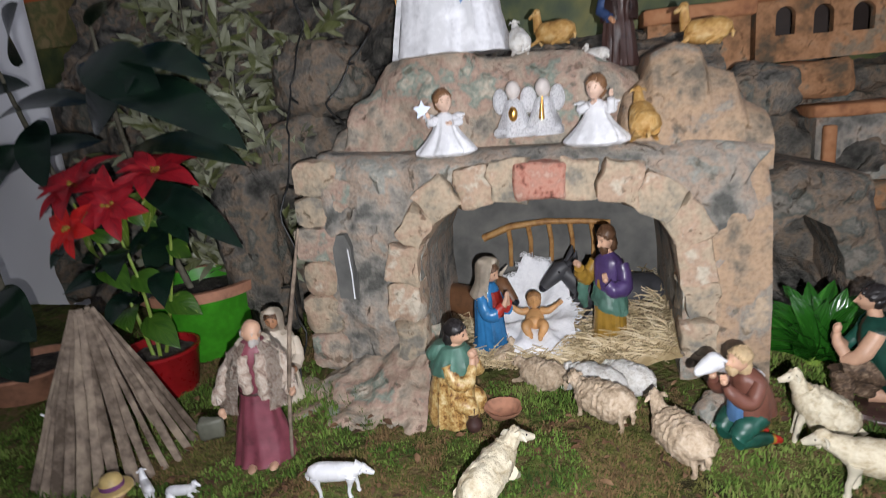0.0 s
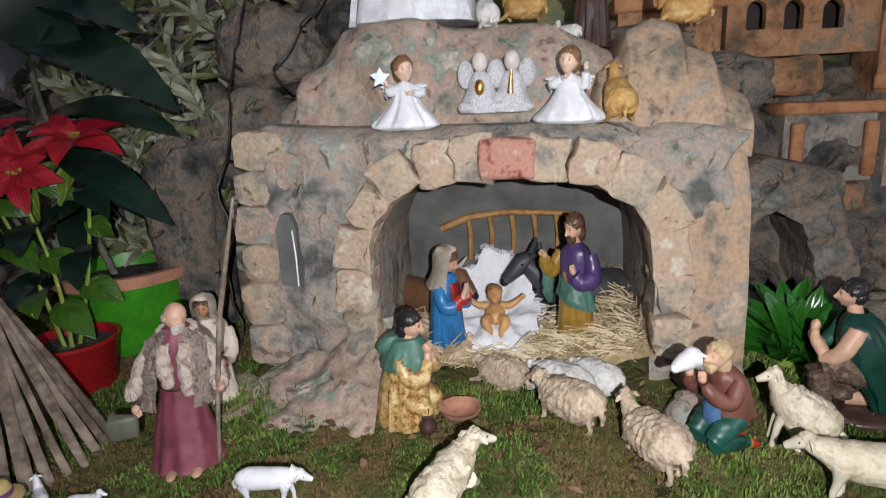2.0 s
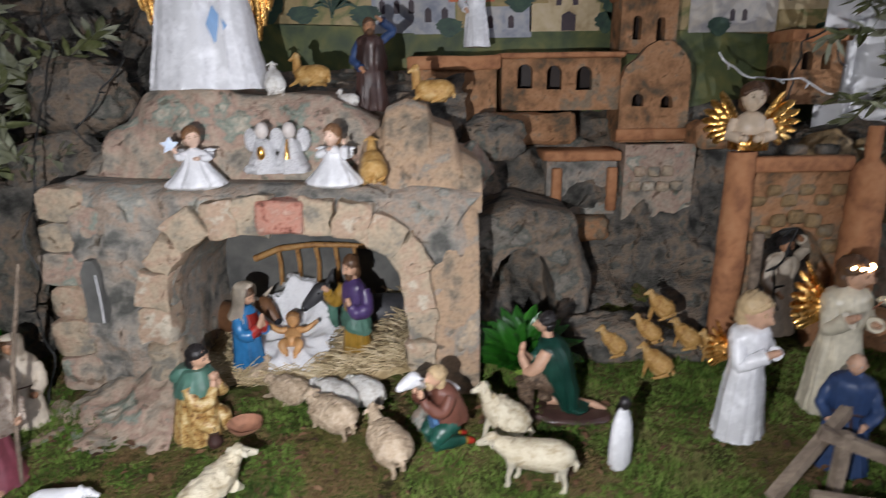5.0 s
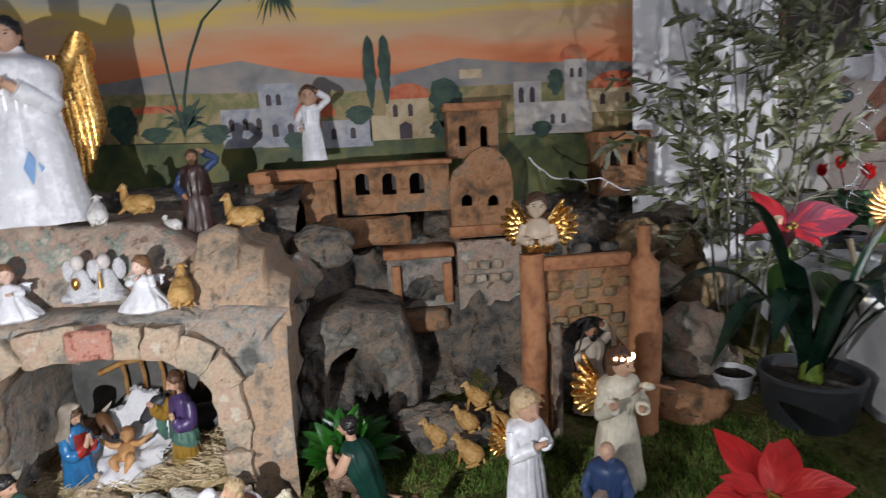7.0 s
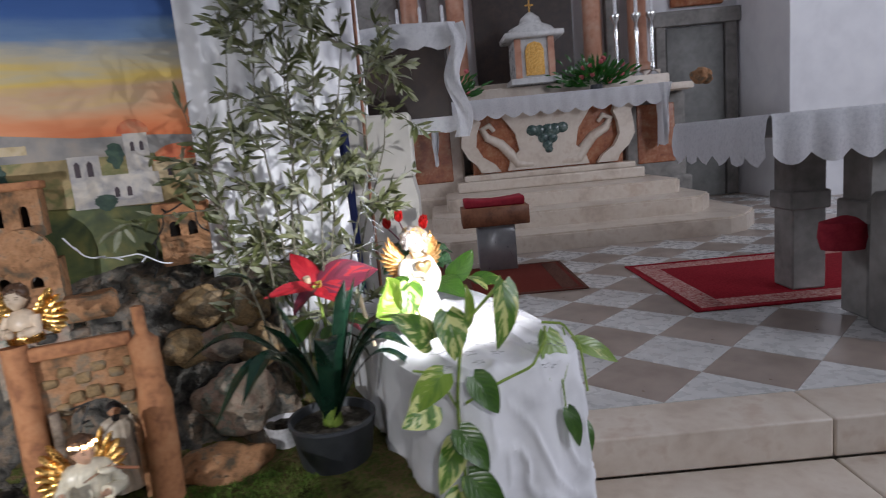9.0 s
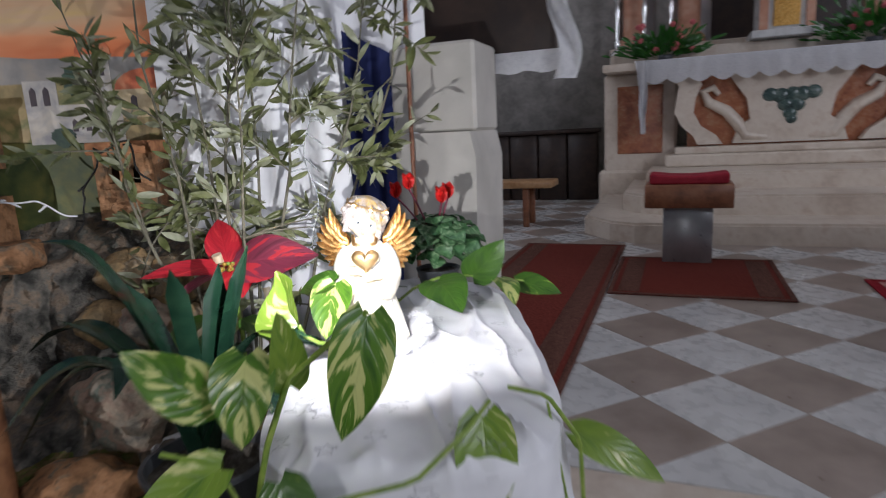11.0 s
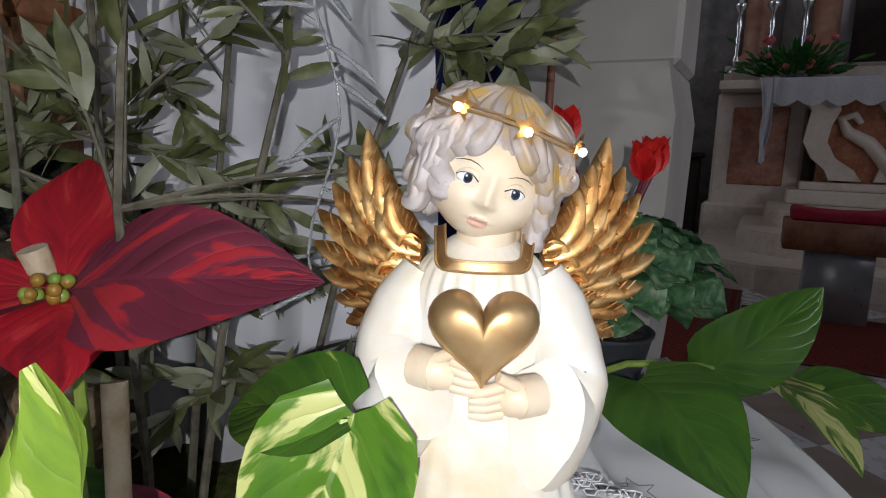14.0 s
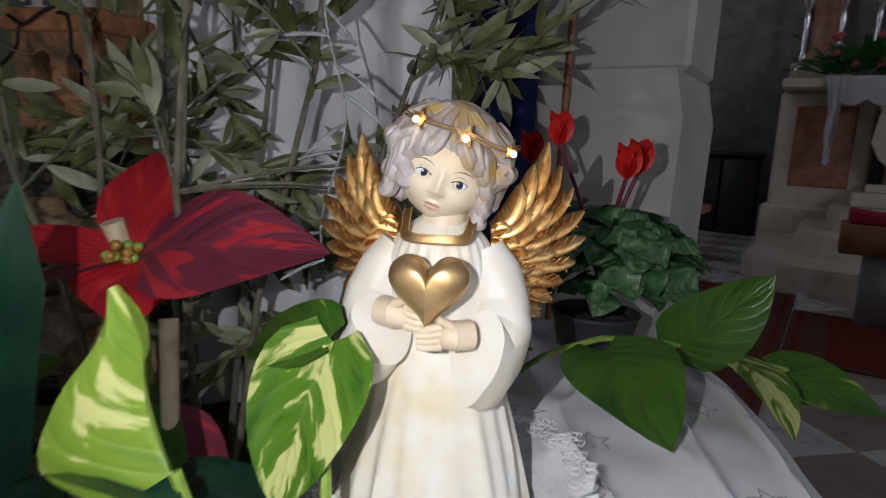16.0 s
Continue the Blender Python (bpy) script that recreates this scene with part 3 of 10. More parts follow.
def rock_ring(inner, outer, nu, nv, y0, depth, bulge, seed):
    a, b = along([(x, 0, z) for x, z in inner], nu), along([(x, 0, z) for x, z in outer], nu)
    bm = bmesh.new()

    def fn(u, v):
        i = round(u * nu)
        w = min(1.0, v / 0.86)
        p = a[i].lerp(b[i], w)
        d = bulge * noise.noise(Vector((p.x * 11 + seed, 1.3, p.z * 11))) + 0.5 * bulge * noise.noise(Vector((p.x * 28, seed, p.z * 28))) + 0.2 * bulge * noise.noise(Vector((p.x * 70, seed, p.z * 70)))
        y = y0 - d + 0.03 * max(0.0, w - 0.75) * 4 * w
        if v > 0.86:
            y += depth * (v - 0.86) / 0.14
        return Vector((p.x, y, p.z))

    g = sheet(bm, nu, nv, fn)
    last = None
    for col in g:
        v0 = bm.verts.new((col[0].co.x, y0 + depth, col[0].co.z))
        if last:
            bm.faces.new((last[0], last[1], col[0], v0))
        last = (v0, col[0])
    return bm


stable = thing("stable_grotto", "modelled stone stable with a rounded arch, ledge and rough walls", "grotto")
part("rock_body", rock_ring(ARCH_IN, ARCH_OUT, 220, 46, 0.965, 0.3, 0.018, 2.0), ROCK, stable)
# upper rock behind the ledge
def crag(outline_top, zb, y0, depth, bulge, seed, nu=90, nv=40):
    top = along([(x, 0, z) for x, z in outline_top], nu)
    bm = bmesh.new()

    def fn(u, v):
        i = round(u * nu)
        w = min(1.0, v / 0.8)
        p = Vector((top[i].x, 0, zb + (top[i].z - zb) * w))
        d = bulge * noise.noise(Vector((p.x * 9 + seed, 2.3, p.z * 9))) + 0.5 * bulge * noise.noise(Vector((p.x * 24, seed, p.z * 24))) + 0.2 * bulge * noise.noise(Vector((p.x * 60, seed, p.z * 60)))
        y = y0 - d + 0.05 * w ** 4 + (depth * (v - 0.8) / 0.2 if v > 0.8 else 0)
        e = min(u, 1 - u) * 12
        return Vector((p.x, y + (0.06 * (1 - e) ** 2 if e < 1 else 0), p.z))

    sheet(bm, nu, nv, fn)
    return bm


part("upper_rock", crag([(1.045, 1.27), (1.05, 1.325), (1.075, 1.335), (1.082, 1.37), (1.115, 1.385), (1.15, 1.43), (1.2, 1.455), (1.27, 1.46), (1.31, 1.43), (1.36, 1.425), (1.4, 1.43), (1.47, 1.425), (1.52, 1.4), (1.56, 1.38), (1.58, 1.3)], 1.24, 1.045, 0.22, 0.02, 5.0), ROCK_TAN, stable)
part("upper_slab", crag([(1.52, 1.3), (1.535, 1.35), (1.565, 1.372), (1.575, 1.405), (1.61, 1.42), (1.645, 1.408), (1.655, 1.38), (1.69, 1.368), (1.702, 1.33), (1.735, 1.31), (1.728, 1.26)], 1.23, 1.0, 0.16, 0.012, 9.0, 110, 40), ROCK_PINK, stable)
part("side_slab", crag([(1.636, 1.24), (1.65, 1.262), (1.69, 1.262), (1.715, 1.255), (1.728, 1.235), (1.722, 1.1)], 0.9, 0.952, 0.12, 0.008, 15.0, 60, 60), ROCK_PINK, stable, "ochre-tan flat slab beside the arch")
# grey inside of the grotto
for lo, hi in (((1.19, 1.24, 0.89), (1.62, 1.26, 1.235)), ((1.19, 1.0, 0.89), (1.2, 1.24, 1.235)), ((1.61, 1.0, 0.89), (1.62, 1.24, 1.235)), ((1.2, 1.0, 1.225), (1.61, 1.24, 1.235))):
    bm = bmesh.new()
    box(bm, lo, hi)
    part("inner_wall", bm, GREY_WALL, stable, "smooth dark grey inner wall", smooth=False)
# arch stones
ac = along([(x, 0, z) for x, z in ARCH_IN], 200)
stones = [(0.1, 0.05), (0.17, 0.055), (0.235, 0.05), (0.295, 0.05), (0.345, 0.06), (0.4, 0.06), (0.455, 0.06), (0.565, 0.055), (0.62, 0.06), (0.67, 0.055), (0.72, 0.055), (0.775, 0.05), (0.835, 0.05), (0.9, 0.05)]
for i, (s, h) in enumerate(stones):
    p = ac[int(s * 200)]
    t = (ac[min(200, int(s * 200) + 5)] - ac[max(0, int(s * 200) - 5)]).normalized()
    nrm = Vector((-t.z, 0, t.x))
    w = 0.027 + 0.006 * rnd.random()
    bm = bmesh.new()
    m = Matrix((t, Vector((0, 1, 0)), nrm)).transposed().to_4x4()
    m.translation = p + nrm * (h * 0.5 - 0.002)
    box(bm, (-w, 0.943 - 0.007 * rnd.random(), -h / 2), (w, 1.0, h / 2), m, bevel=0.004, segs=2)
    bmesh.ops.subdivide_edges(bm, edges=bm.edges[:], cuts=2, use_grid_fill=True)
    rough(bm, bm.verts, 0.009, 38, i)
    part("stone", bm, STONE_ARCH, stable)
bm = bmesh.new()
box(bm, (1.371, 0.928, 1.216), (1.446, 0.99, 1.27), bevel=0.004)
bmesh.ops.subdivide_edges(bm, edges=bm.edges[:], cuts=3, use_grid_fill=True)
rough(bm, bm.verts, 0.004, 40, 77)
part("keystone", bm, BRICK_PINK, stable, "pink tile keystone")

# cloth-covered stand for the angel
bm = bmesh.new()


def stand_z(x, y):
    away = min(1.0, max(0.0, (math.hypot(x - 3.09, (y - 1.12) * 0.8) - 0.06) / 0.06))
    ridge = (1 - abs(noise.noise(Vector((x * 13 + 2 * y, y * 4.5, 4.0))) * 2.4)) ** 4
    return 1.178 + 0.01 * wob(x, y, 7, 2) + 0.006 * wob(x, y, 17, 5) - 0.04 * max(0, 0.8 - y) + away * 0.011 * max(0.0, ridge)


def cloth_pt(u, v):
    a = 2 * math.pi * u
    cx, cy = 3.152, 1.18
    sx, sy = 0.203, 0.43
    c, s = math.cos(a), math.sin(a)
    k = (abs(c) ** 4 + abs(s) ** 4) ** -0.25
    if v < 0.45:
        r = v / 0.45
        x, y = cx + sx * k * c * r, cy + sy * k * s * r
        z = stand_z(x, y) - 0.02 * r ** 6
    else:
        f = (v - 0.45) / 0.55
        fold = 0.02 * math.sin(16 * a + 3 * math.sin(2 * a)) * f ** 0.6 + 0.05 * f
        x, y = cx + (sx + fold + 0.012) * k * c, cy + (sy + fold + 0.012) * k * s
        z0 = 1.158 - 0.04 * max(0, 0.8 - (cy + sy * k * s))
        z = z0 - (z0 - 0.02) * f
    crease = (1 - abs(noise.noise(Vector((x * 16 + 3 * z, y * 16 - 2 * z, z * 11))) * 2.6)) ** 3
    crease = max(0.0, crease) * (0.009 if v >= 0.45 else 0.0) * min(1.0, max(0.0, v - 0.45) * 12)
    return Vector((x + crease * c, y + crease * s, z))


sheet(bm, 320, 150, cloth_pt)
bmesh.ops.remove_doubles(bm, verts=bm.verts, dist=0.0005)
solo("cloth_covered_stand", bm, WHITE_CLOTH, "stand draped to the floor in creased white star-patterned voile", "stand")

# ---- painted figurines ----
def paintmat(name, col, rough=0.45, dark=0.55, scale=28.0, bump=0.25, metal=0.0, lit=1.15):
    a = tuple(v * dark for v in col)
    b = tuple(min(1.0, v * lit) for v in col)
    return mat(name, [a, tuple(v * 0.85 for v in col), col, b], scale=scale, rough=rough, bump=bump, dist=0.002, metal=metal, rvar=0.2)


SKIN = paintmat("painted_skin", (0.55, 0.33, 0.22), 0.5, 0.75)
SKIN_DARK = paintmat("tan_painted_skin", (0.42, 0.21, 0.11), 0.5, 0.7)
HAIR_BLACK = paintmat("black_painted_hair", (0.018, 0.015, 0.015), 0.4)
HAIR_BROWN = paintmat("brown_painted_hair", (0.1, 0.05, 0.025), 0.45)
HAIR_GREY = paintmat("grey_painted_hair", (0.44, 0.41, 0.38), 0.6)
HAIR_BLOND = paintmat("straw_painted_hair", (0.5, 0.36, 0.2), 0.6)
BURGUNDY = paintmat("burgundy_paint", (0.2, 0.05, 0.07), 0.5)
FUR = mat("shaggy_fur_paint", [(0.22, 0.15, 0.115), (0.4, 0.31, 0.25), (0.48, 0.4, 0.33), (0.56, 0.49, 0.42)], scale=70, bump=1.0, dist=0.004, rough=0.8, warp=1.5)
CREAM = paintmat("cream_paint", (0.56, 0.48, 0.38), 0.6, 0.7)
BLUE = paintmat("blue_gloss_paint", (0.03, 0.16, 0.36), 0.22, 0.6)
NAVY_PAINT = paintmat("navy_paint", (0.03, 0.06, 0.15), 0.45)
OCHRE = paintmat("ochre_paint", (0.33, 0.19, 0.03), 0.35)
GOLDEN_ROBE = mat("mottled_gold_robe", [(0.12, 0.05, 0.015), (0.36, 0.2, 0.06), (0.5, 0.35, 0.14), (0.62, 0.5, 0.28)], scale=95, rough=0.4, bump=0.4, dist=0.002)
GREEN = paintmat("dark_green_paint", (0.015, 0.085, 0.06), 0.4)
SAGE = paintmat("sage_paint", (0.07, 0.16, 0.12), 0.5)
PURPLE = paintmat("purple_paint", (0.075, 0.045, 0.14), 0.35)
RED_PAINT = paintmat("red_paint", (0.45, 0.03, 0.02), 0.4)
BROWN_PAINT = paintmat("brown_coat_paint", (0.16, 0.06, 0.04), 0.5)
DARK_BROWN = paintmat("dark_brown_paint", (0.06, 0.03, 0.025), 0.4)
LIGHTBLUE = paintmat("pale_blue_paint", (0.16, 0.33, 0.6), 0.35, 0.8)
WHITE_PAINT = paintmat("white_gloss_paint", (0.76, 0.76, 0.78), 0.3, 0.88, bump=0.1)
IVORY = paintmat("ivory_glaze", (0.68, 0.62, 0.48), 0.35, 0.75, bump=0.15)
WOOL = mat("grey_tan_wool", [(0.26, 0.19, 0.12), (0.47, 0.36, 0.25), (0.58, 0.47, 0.35)], scale=70, bump=1.0, dist=0.003, rough=0.75)
WOOL_WHITE = mat("white_wool", [(0.5, 0.47, 0.42), (0.68, 0.66, 0.62), (0.75, 0.74, 0.72)], scale=70, bump=0.8, dist=0.003, rough=0.75)
WOOL_CREAM = mat("cream_wool", [(0.4, 0.32, 0.2), (0.58, 0.51, 0.37), (0.66, 0.6, 0.46)], scale=60, bump=1.0, dist=0.004, rough=0.6)
WOOL_GOLD = mat("golden_wool", [(0.3, 0.14, 0.03), (0.47, 0.27, 0.08), (0.58, 0.4, 0.18)], scale=50, bump=1.0, dist=0.004, rough=0.6)
OX = paintmat("brown_ox_paint", (0.16, 0.075, 0.035), 0.45)
DONKEY = paintmat("grey_donkey_paint", (0.05, 0.05, 0.055), 0.5, 0.6)
TERRA = paintmat("terracotta", (0.42, 0.2, 0.12), 0.75)
SILVER_FOIL = mat("silver_glitter", [(0.55, 0.55, 0.56), (0.84, 0.84, 0.86), (0.92, 0.92, 0.92)], scale=420, bump=1.0, dist=0.003, rough=0.42, metal=0.45)
DARK_EYE = paintmat("painted_eye", (0.015, 0.015, 0.02), 0.2)


# sculpted figures: lofted drapery, jointed limbs, modelled heads
def spline(points, n):
    """n+1 points on a smooth line through tuples of any length."""
    k = len(points) - 1
    out = []
    for i in range(n + 1):
        s = k * i / n
        j = min(k - 1, int(s))
        f = s - j
        p0, p1, p2, p3 = points[max(0, j - 1)], points[j], points[j + 1], points[min(k, j + 2)]
        out.append(tuple(0.5 * (2 * b + (c - a) * f + (2 * a - 5 * b + 4 * c - d) * f * f + (3 * b - a - 3 * c + d) * f ** 3) for a, b, c, d in zip(p0, p1, p2, p3)))
    return out


def loft(bm, rings, slot=0, segs=56, rows=26, fold=(0.08, 0.03), folds=2.6, seed=0.0, span=None, slant=0.0, shag=0.0):
    """Drapery through rings (x, y, z, rx, ry); span opens it between two angles (-90 is the front)."""
    rs = spline(rings, rows)
    a0, a1 = span or (-180, 180)
    g = []
    for i, (x, y, z, rx, ry) in enumerate(rs):
        v = i / rows
        amp = fold[0] + (fold[1] - fold[0]) * v
        row = []
        for k in range(segs + (1 if span else 0)):
            a = radians(a0 + (a1 - a0) * k / segs)
            ca, sa = math.cos(a), math.sin(a)
            q = 1 - 2.3 * abs(noise.noise(Vector((ca * folds + seed, sa * folds, v * 0.9 + seed))))
            w = 1 + amp * q + 0.4 * amp * noise.noise(Vector((ca * folds * 2.7, sa * folds * 2.7 + seed, v * 2.2)))
            if shag:
                w += shag * (abs(noise.noise(Vector((ca * 9 + seed, sa * 9, v * 4)))) + 0.6 * abs(noise.noise(Vector((ca * 19, sa * 19 + seed, v * 9)))) - 0.3)
            row.append(bm.verts.new((x + rx * w * ca, y + ry * w * sa, z + slant * ca)))
        g.append(row)
    fs = []
    n = len(g[0])
    for r0, r1 in zip(g, g[1:]):
        for k in range(n - 1 if span else n):
            fs.append(bm.faces.new((r0[k], r0[(k + 1) % n], r1[(k + 1) % n], r1[k])))
    if span:
        r = bmesh.ops.solidify(bm, geom=fs, thickness=0.012)
        fs = fs + [f for f in r["geom"] if isinstance(f, bmesh.types.BMFace)]
    else:
        fs.append(bm.faces.new(g[0][::-1]))
        fs.append(bm.faces.new(g[-1]))
    paint(bm, fs, slot)


def limb(bm, pts, radii, slot, crease=0.0, segs=14, rows=14, flat=1.0):
    q = spline([(*p, r) for p, r in zip(pts, radii)], rows)
    rings = tube(bm, [c[:3] for c in q], [max(0.001, c[3]) for c in q], segs, slot, flat)
    if crease:
        for i, ring in enumerate(rings):
            c = Vector(q[i][:3])
            for v in ring:
                v.co = c + (v.co - c) * (1 + crease * noise.noise(v.co * 26) + 0.6 * crease * math.sin(i * 1.7 + 20 * v.co.x))


def mitt(bm, c, d, r, slot):
    """A hand: palm, four fingers and a thumb along d."""
    c, d = Vector(c), Vector(d).normalized()
    s = d.orthogonal().normalized()
    ball(bm, c, (r, r, r * 0.95), u=10, v=8, slot=slot)
    for k in range(4):
        o = s * r * (-0.6 + 0.4 * k)
        tube(bm, [c + o, c + o + d * r * 1.2, c + o * 0.8 + d * r * 2.0], [r * 0.36, r * 0.32, r * 0.2], 6, slot)
    tube(bm, [c + d.cross(s) * r * 0.5, c + d.cross(s) * r * 0.9 + d * r], [r * 0.36, r * 0.22], 6, slot)


def bust(bm, c, s, skin, hair, nod=0.0, yaw=0.0, roll=0.0, bald=False, beard=0.0, long=0.0, curl=7.0, eyes=None):
    """A modelled head of half-height s at c that looks to -y."""
    got = []
    face = ball(bm, (0, 0, 0), (0.74 * s, 0.86 * s, s), u=28, v=22, slot=skin)
    for v in face:
        x, y, z = (w / s for w in v.co)
        if y < 0.1:
            g = lambda x0, z0, sx, sz: math.exp(-((x - x0) / sx) ** 2 - ((z - z0) / sz) ** 2)
            d = 0.3 * g(0, -0.2, 0.1, 0.15) + 0.13 * g(0, 0.02, 0.09, 0.2) + 0.1 * g(0, -0.52, 0.2, 0.1) + 0.16 * g(0, -0.86, 0.26, 0.16) + 0.06 * g(0, 0.24, 0.5, 0.1)
            for k in (-1, 1):
                d += 0.06 * g(k * 0.4, -0.3, 0.2, 0.2) - 0.1 * g(k * 0.3, 0.06, 0.17, 0.12)
            v.co.y -= d * s
        if z < -0.4:
            v.co.x *= 1 - 0.35 * (-z - 0.4)
    got += face
    for k in (-1, 1):
        got += ball(bm, (k * 0.29 * s, -0.74 * s, 0.07 * s), (0.1 * s, 0.06 * s, 0.05 * s), u=8, v=6, slot=hair if eyes is None else eyes)
        got += ball(bm, (k * 0.31 * s, -0.76 * s, 0.25 * s), (0.19 * s, 0.06 * s, 0.03 * s), u=8, v=5, slot=hair)
        got += ball(bm, (k * 0.74 * s, 0.02 * s, -0.05 * s), (0.08 * s, 0.16 * s, 0.22 * s), u=8, v=6, slot=skin)
    shells = []
    if bald:
        shells += ball(bm, (0, 0.26 * s, -0.18 * s), (0.82 * s, 0.7 * s, 0.46 * s), u=30, v=18, slot=hair)
    else:
        shells += ball(bm, (0, 0.2 * s, 0.3 * s), (0.88 * s, 0.9 * s, 0.84 * s), u=40, v=26, slot=hair)
        shells += ball(bm, (0, 0.42 * s, -0.25 * s - 0.3 * long * s), (0.8 * s, 0.58 * s, (0.7 + 0.4 * long) * s), u=34, v=22, slot=hair)
        for k in range(7):
            a = radians(205 + 21.6 * k)
            shells += ball(bm, (0.66 * s * math.cos(a), 0.02 * s + 0.56 * s * math.sin(a), 0.66 * s - 0.12 * s * abs(k - 3)), (0.24 * s, 0.2 * s, 0.2 * s), u=14, v=10, slot=hair)
    if beard:
        shells += ball(bm, (0, -0.5 * s, -0.72 * s), (0.5 * s, 0.42 * s, beard * s), u=26, v=18, slot=hair)
        shells += ball(bm, (0, -0.86 * s, -0.36 * s), (0.32 * s, 0.12 * s, 0.09 * s), u=12, v=8, slot=hair)
    for v in shells:
        p = v.co / s
        n1 = noise.noise(Vector((p.x * curl, p.y * curl, p.z * curl * 0.45)))
        n2 = noise.noise(Vector((p.x * curl * 2.4, p.y * curl * 2.4, p.z * curl)))
        v.co *= 1 + 0.14 * (abs(n1) - 0.2) + 0.08 * n2
    got += shells
    m = Matrix.Translation(c) @ Matrix.Rotation(radians(yaw), 4, "Z") @ Matrix.Rotation(radians(roll), 4, "Y") @ Matrix.Rotation(radians(nod), 4, "X")
    for v in set(got):
        v.co = m @ v.co


def cowl(bm, c, s, slot, drop=1.5, wide=1.3, front=52, nod=0.0):
    """A hood round a head of half-height s, open at the face, spreading on the shoulders."""
    old = set(bm.verts)
    loft(bm, [(0, 0.1 * s, -drop * s, wide * s, wide * 0.9 * s), (0, 0.16 * s, -0.95 * s, 0.98 * s, 0.92 * s), (0, 0.16 * s, -0.3 * s, 0.98 * s, 1.0 * s), (0, 0.14 * s, 0.4 * s, 1.02 * s, 1.06 * s), (0, 0.12 * s, 0.95 * s, 0.78 * s, 0.8 * s), (0, 0.16 * s, 1.22 * s, 0.2 * s, 0.22 * s)], slot, 46, 20, (0.07, 0.03), 2.6, c[2], (-90 + front, 270 - front))
    m = Matrix.Translation(c) @ Matrix.Rotation(radians(nod), 4, "X")
    for v in bm.verts:
        if v not in old:
            if v.co.z > 0.55 * s:
                v.co.y -= 0.35 * s * (v.co.z / s - 0.55)
            v.co = m @ v.co
    loft(bm, [(c[0], c[1] + 0.12 * s, c[2] + 0.78 * s, 0.9 * s, 0.86 * s), (c[0], c[1] + 0.1 * s, c[2] + 1.0 * s, 0.72 * s, 0.7 * s), (c[0], c[1] + 0.14 * s, c[2] + 1.2 * s, 0.15 * s, 0.15 * s)], slot, 30, 8, (0.02, 0.02), 2.0, 1.0)


def arm(bm, sh, el, ha, r, sleeve, skin, palm=1.0):
    tube(bm, [sh, Vector(sh).lerp(Vector(el), 0.5), el, Vector(el).lerp(Vector(ha), 0.75)], [r * 1.15, r * 1.05, r, r * 1.1], 10, sleeve)
    tube(bm, [Vector(el).lerp(Vector(ha), 0.72), Vector(el).lerp(Vector(ha), 0.92)], [r * 0.62, r * 0.58], 8, skin)
    ball(bm, ha, (r * 0.7 * palm, r * 0.9 * palm, r * 0.75 * palm), u=8, v=6, slot=skin)


def mantle(bm, profile, a0, a1, slot, squash=0.8, fold=0.06, folds=11, nu=40, c=(0, 0)):
    """Part of a turned shell, open between two angles (degrees; -90 is the front)."""
    n = len(profile) - 1

    def fn(u, v):
        a = radians(a0 + (a1 - a0) * u)
        i = min(n - 1, int(v * n))
        f = v * n - i
        r = profile[i][0] + (profile[i + 1][0] - profile[i][0]) * f
        z = profile[i][1] + (profile[i + 1][1] - profile[i][1]) * f
        r *= 1 + fold * (1 - v) * math.sin(folds * a) + 0.02 * math.sin(23 * a)
        return Vector((c[0] + r * math.cos(a), c[1] + squash * r * math.sin(a), z))

    g = sheet(bm, nu, n * 3, fn, slot)
    fs = list({f for col in g for v in col for f in v.link_faces})
    r = bmesh.ops.solidify(bm, geom=fs, thickness=0.02)
    paint(bm, [f for f in r["geom"] if isinstance(f, bmesh.types.BMFace)], slot)


def finish(bm, name, mats, label, at, turn, h, category="statue", group="", tilt=0.0):
    rough(bm, bm.verts, 0.006, 9, len(name))
    m = Matrix.Rotation(radians(tilt), 4, "X") @ Matrix.Scale(h, 4)
    bmesh.ops.transform(bm, matrix=m, verts=bm.verts)
    lo = min(v.co.z for v in bm.verts)
    bmesh.ops.translate(bm, vec=(0, 0, -lo - 0.003), verts=bm.verts)
    return solo(name, bm, mats, label, category, at, turn, group)


ROBE = [(0.19, 0), (0.185, 0.04), (0.165, 0.2), (0.145, 0.4), (0.125, 0.53), (0.145, 0.66), (0.155, 0.74), (0.13, 0.8), (0.06, 0.835), (0.045, 0.87)]


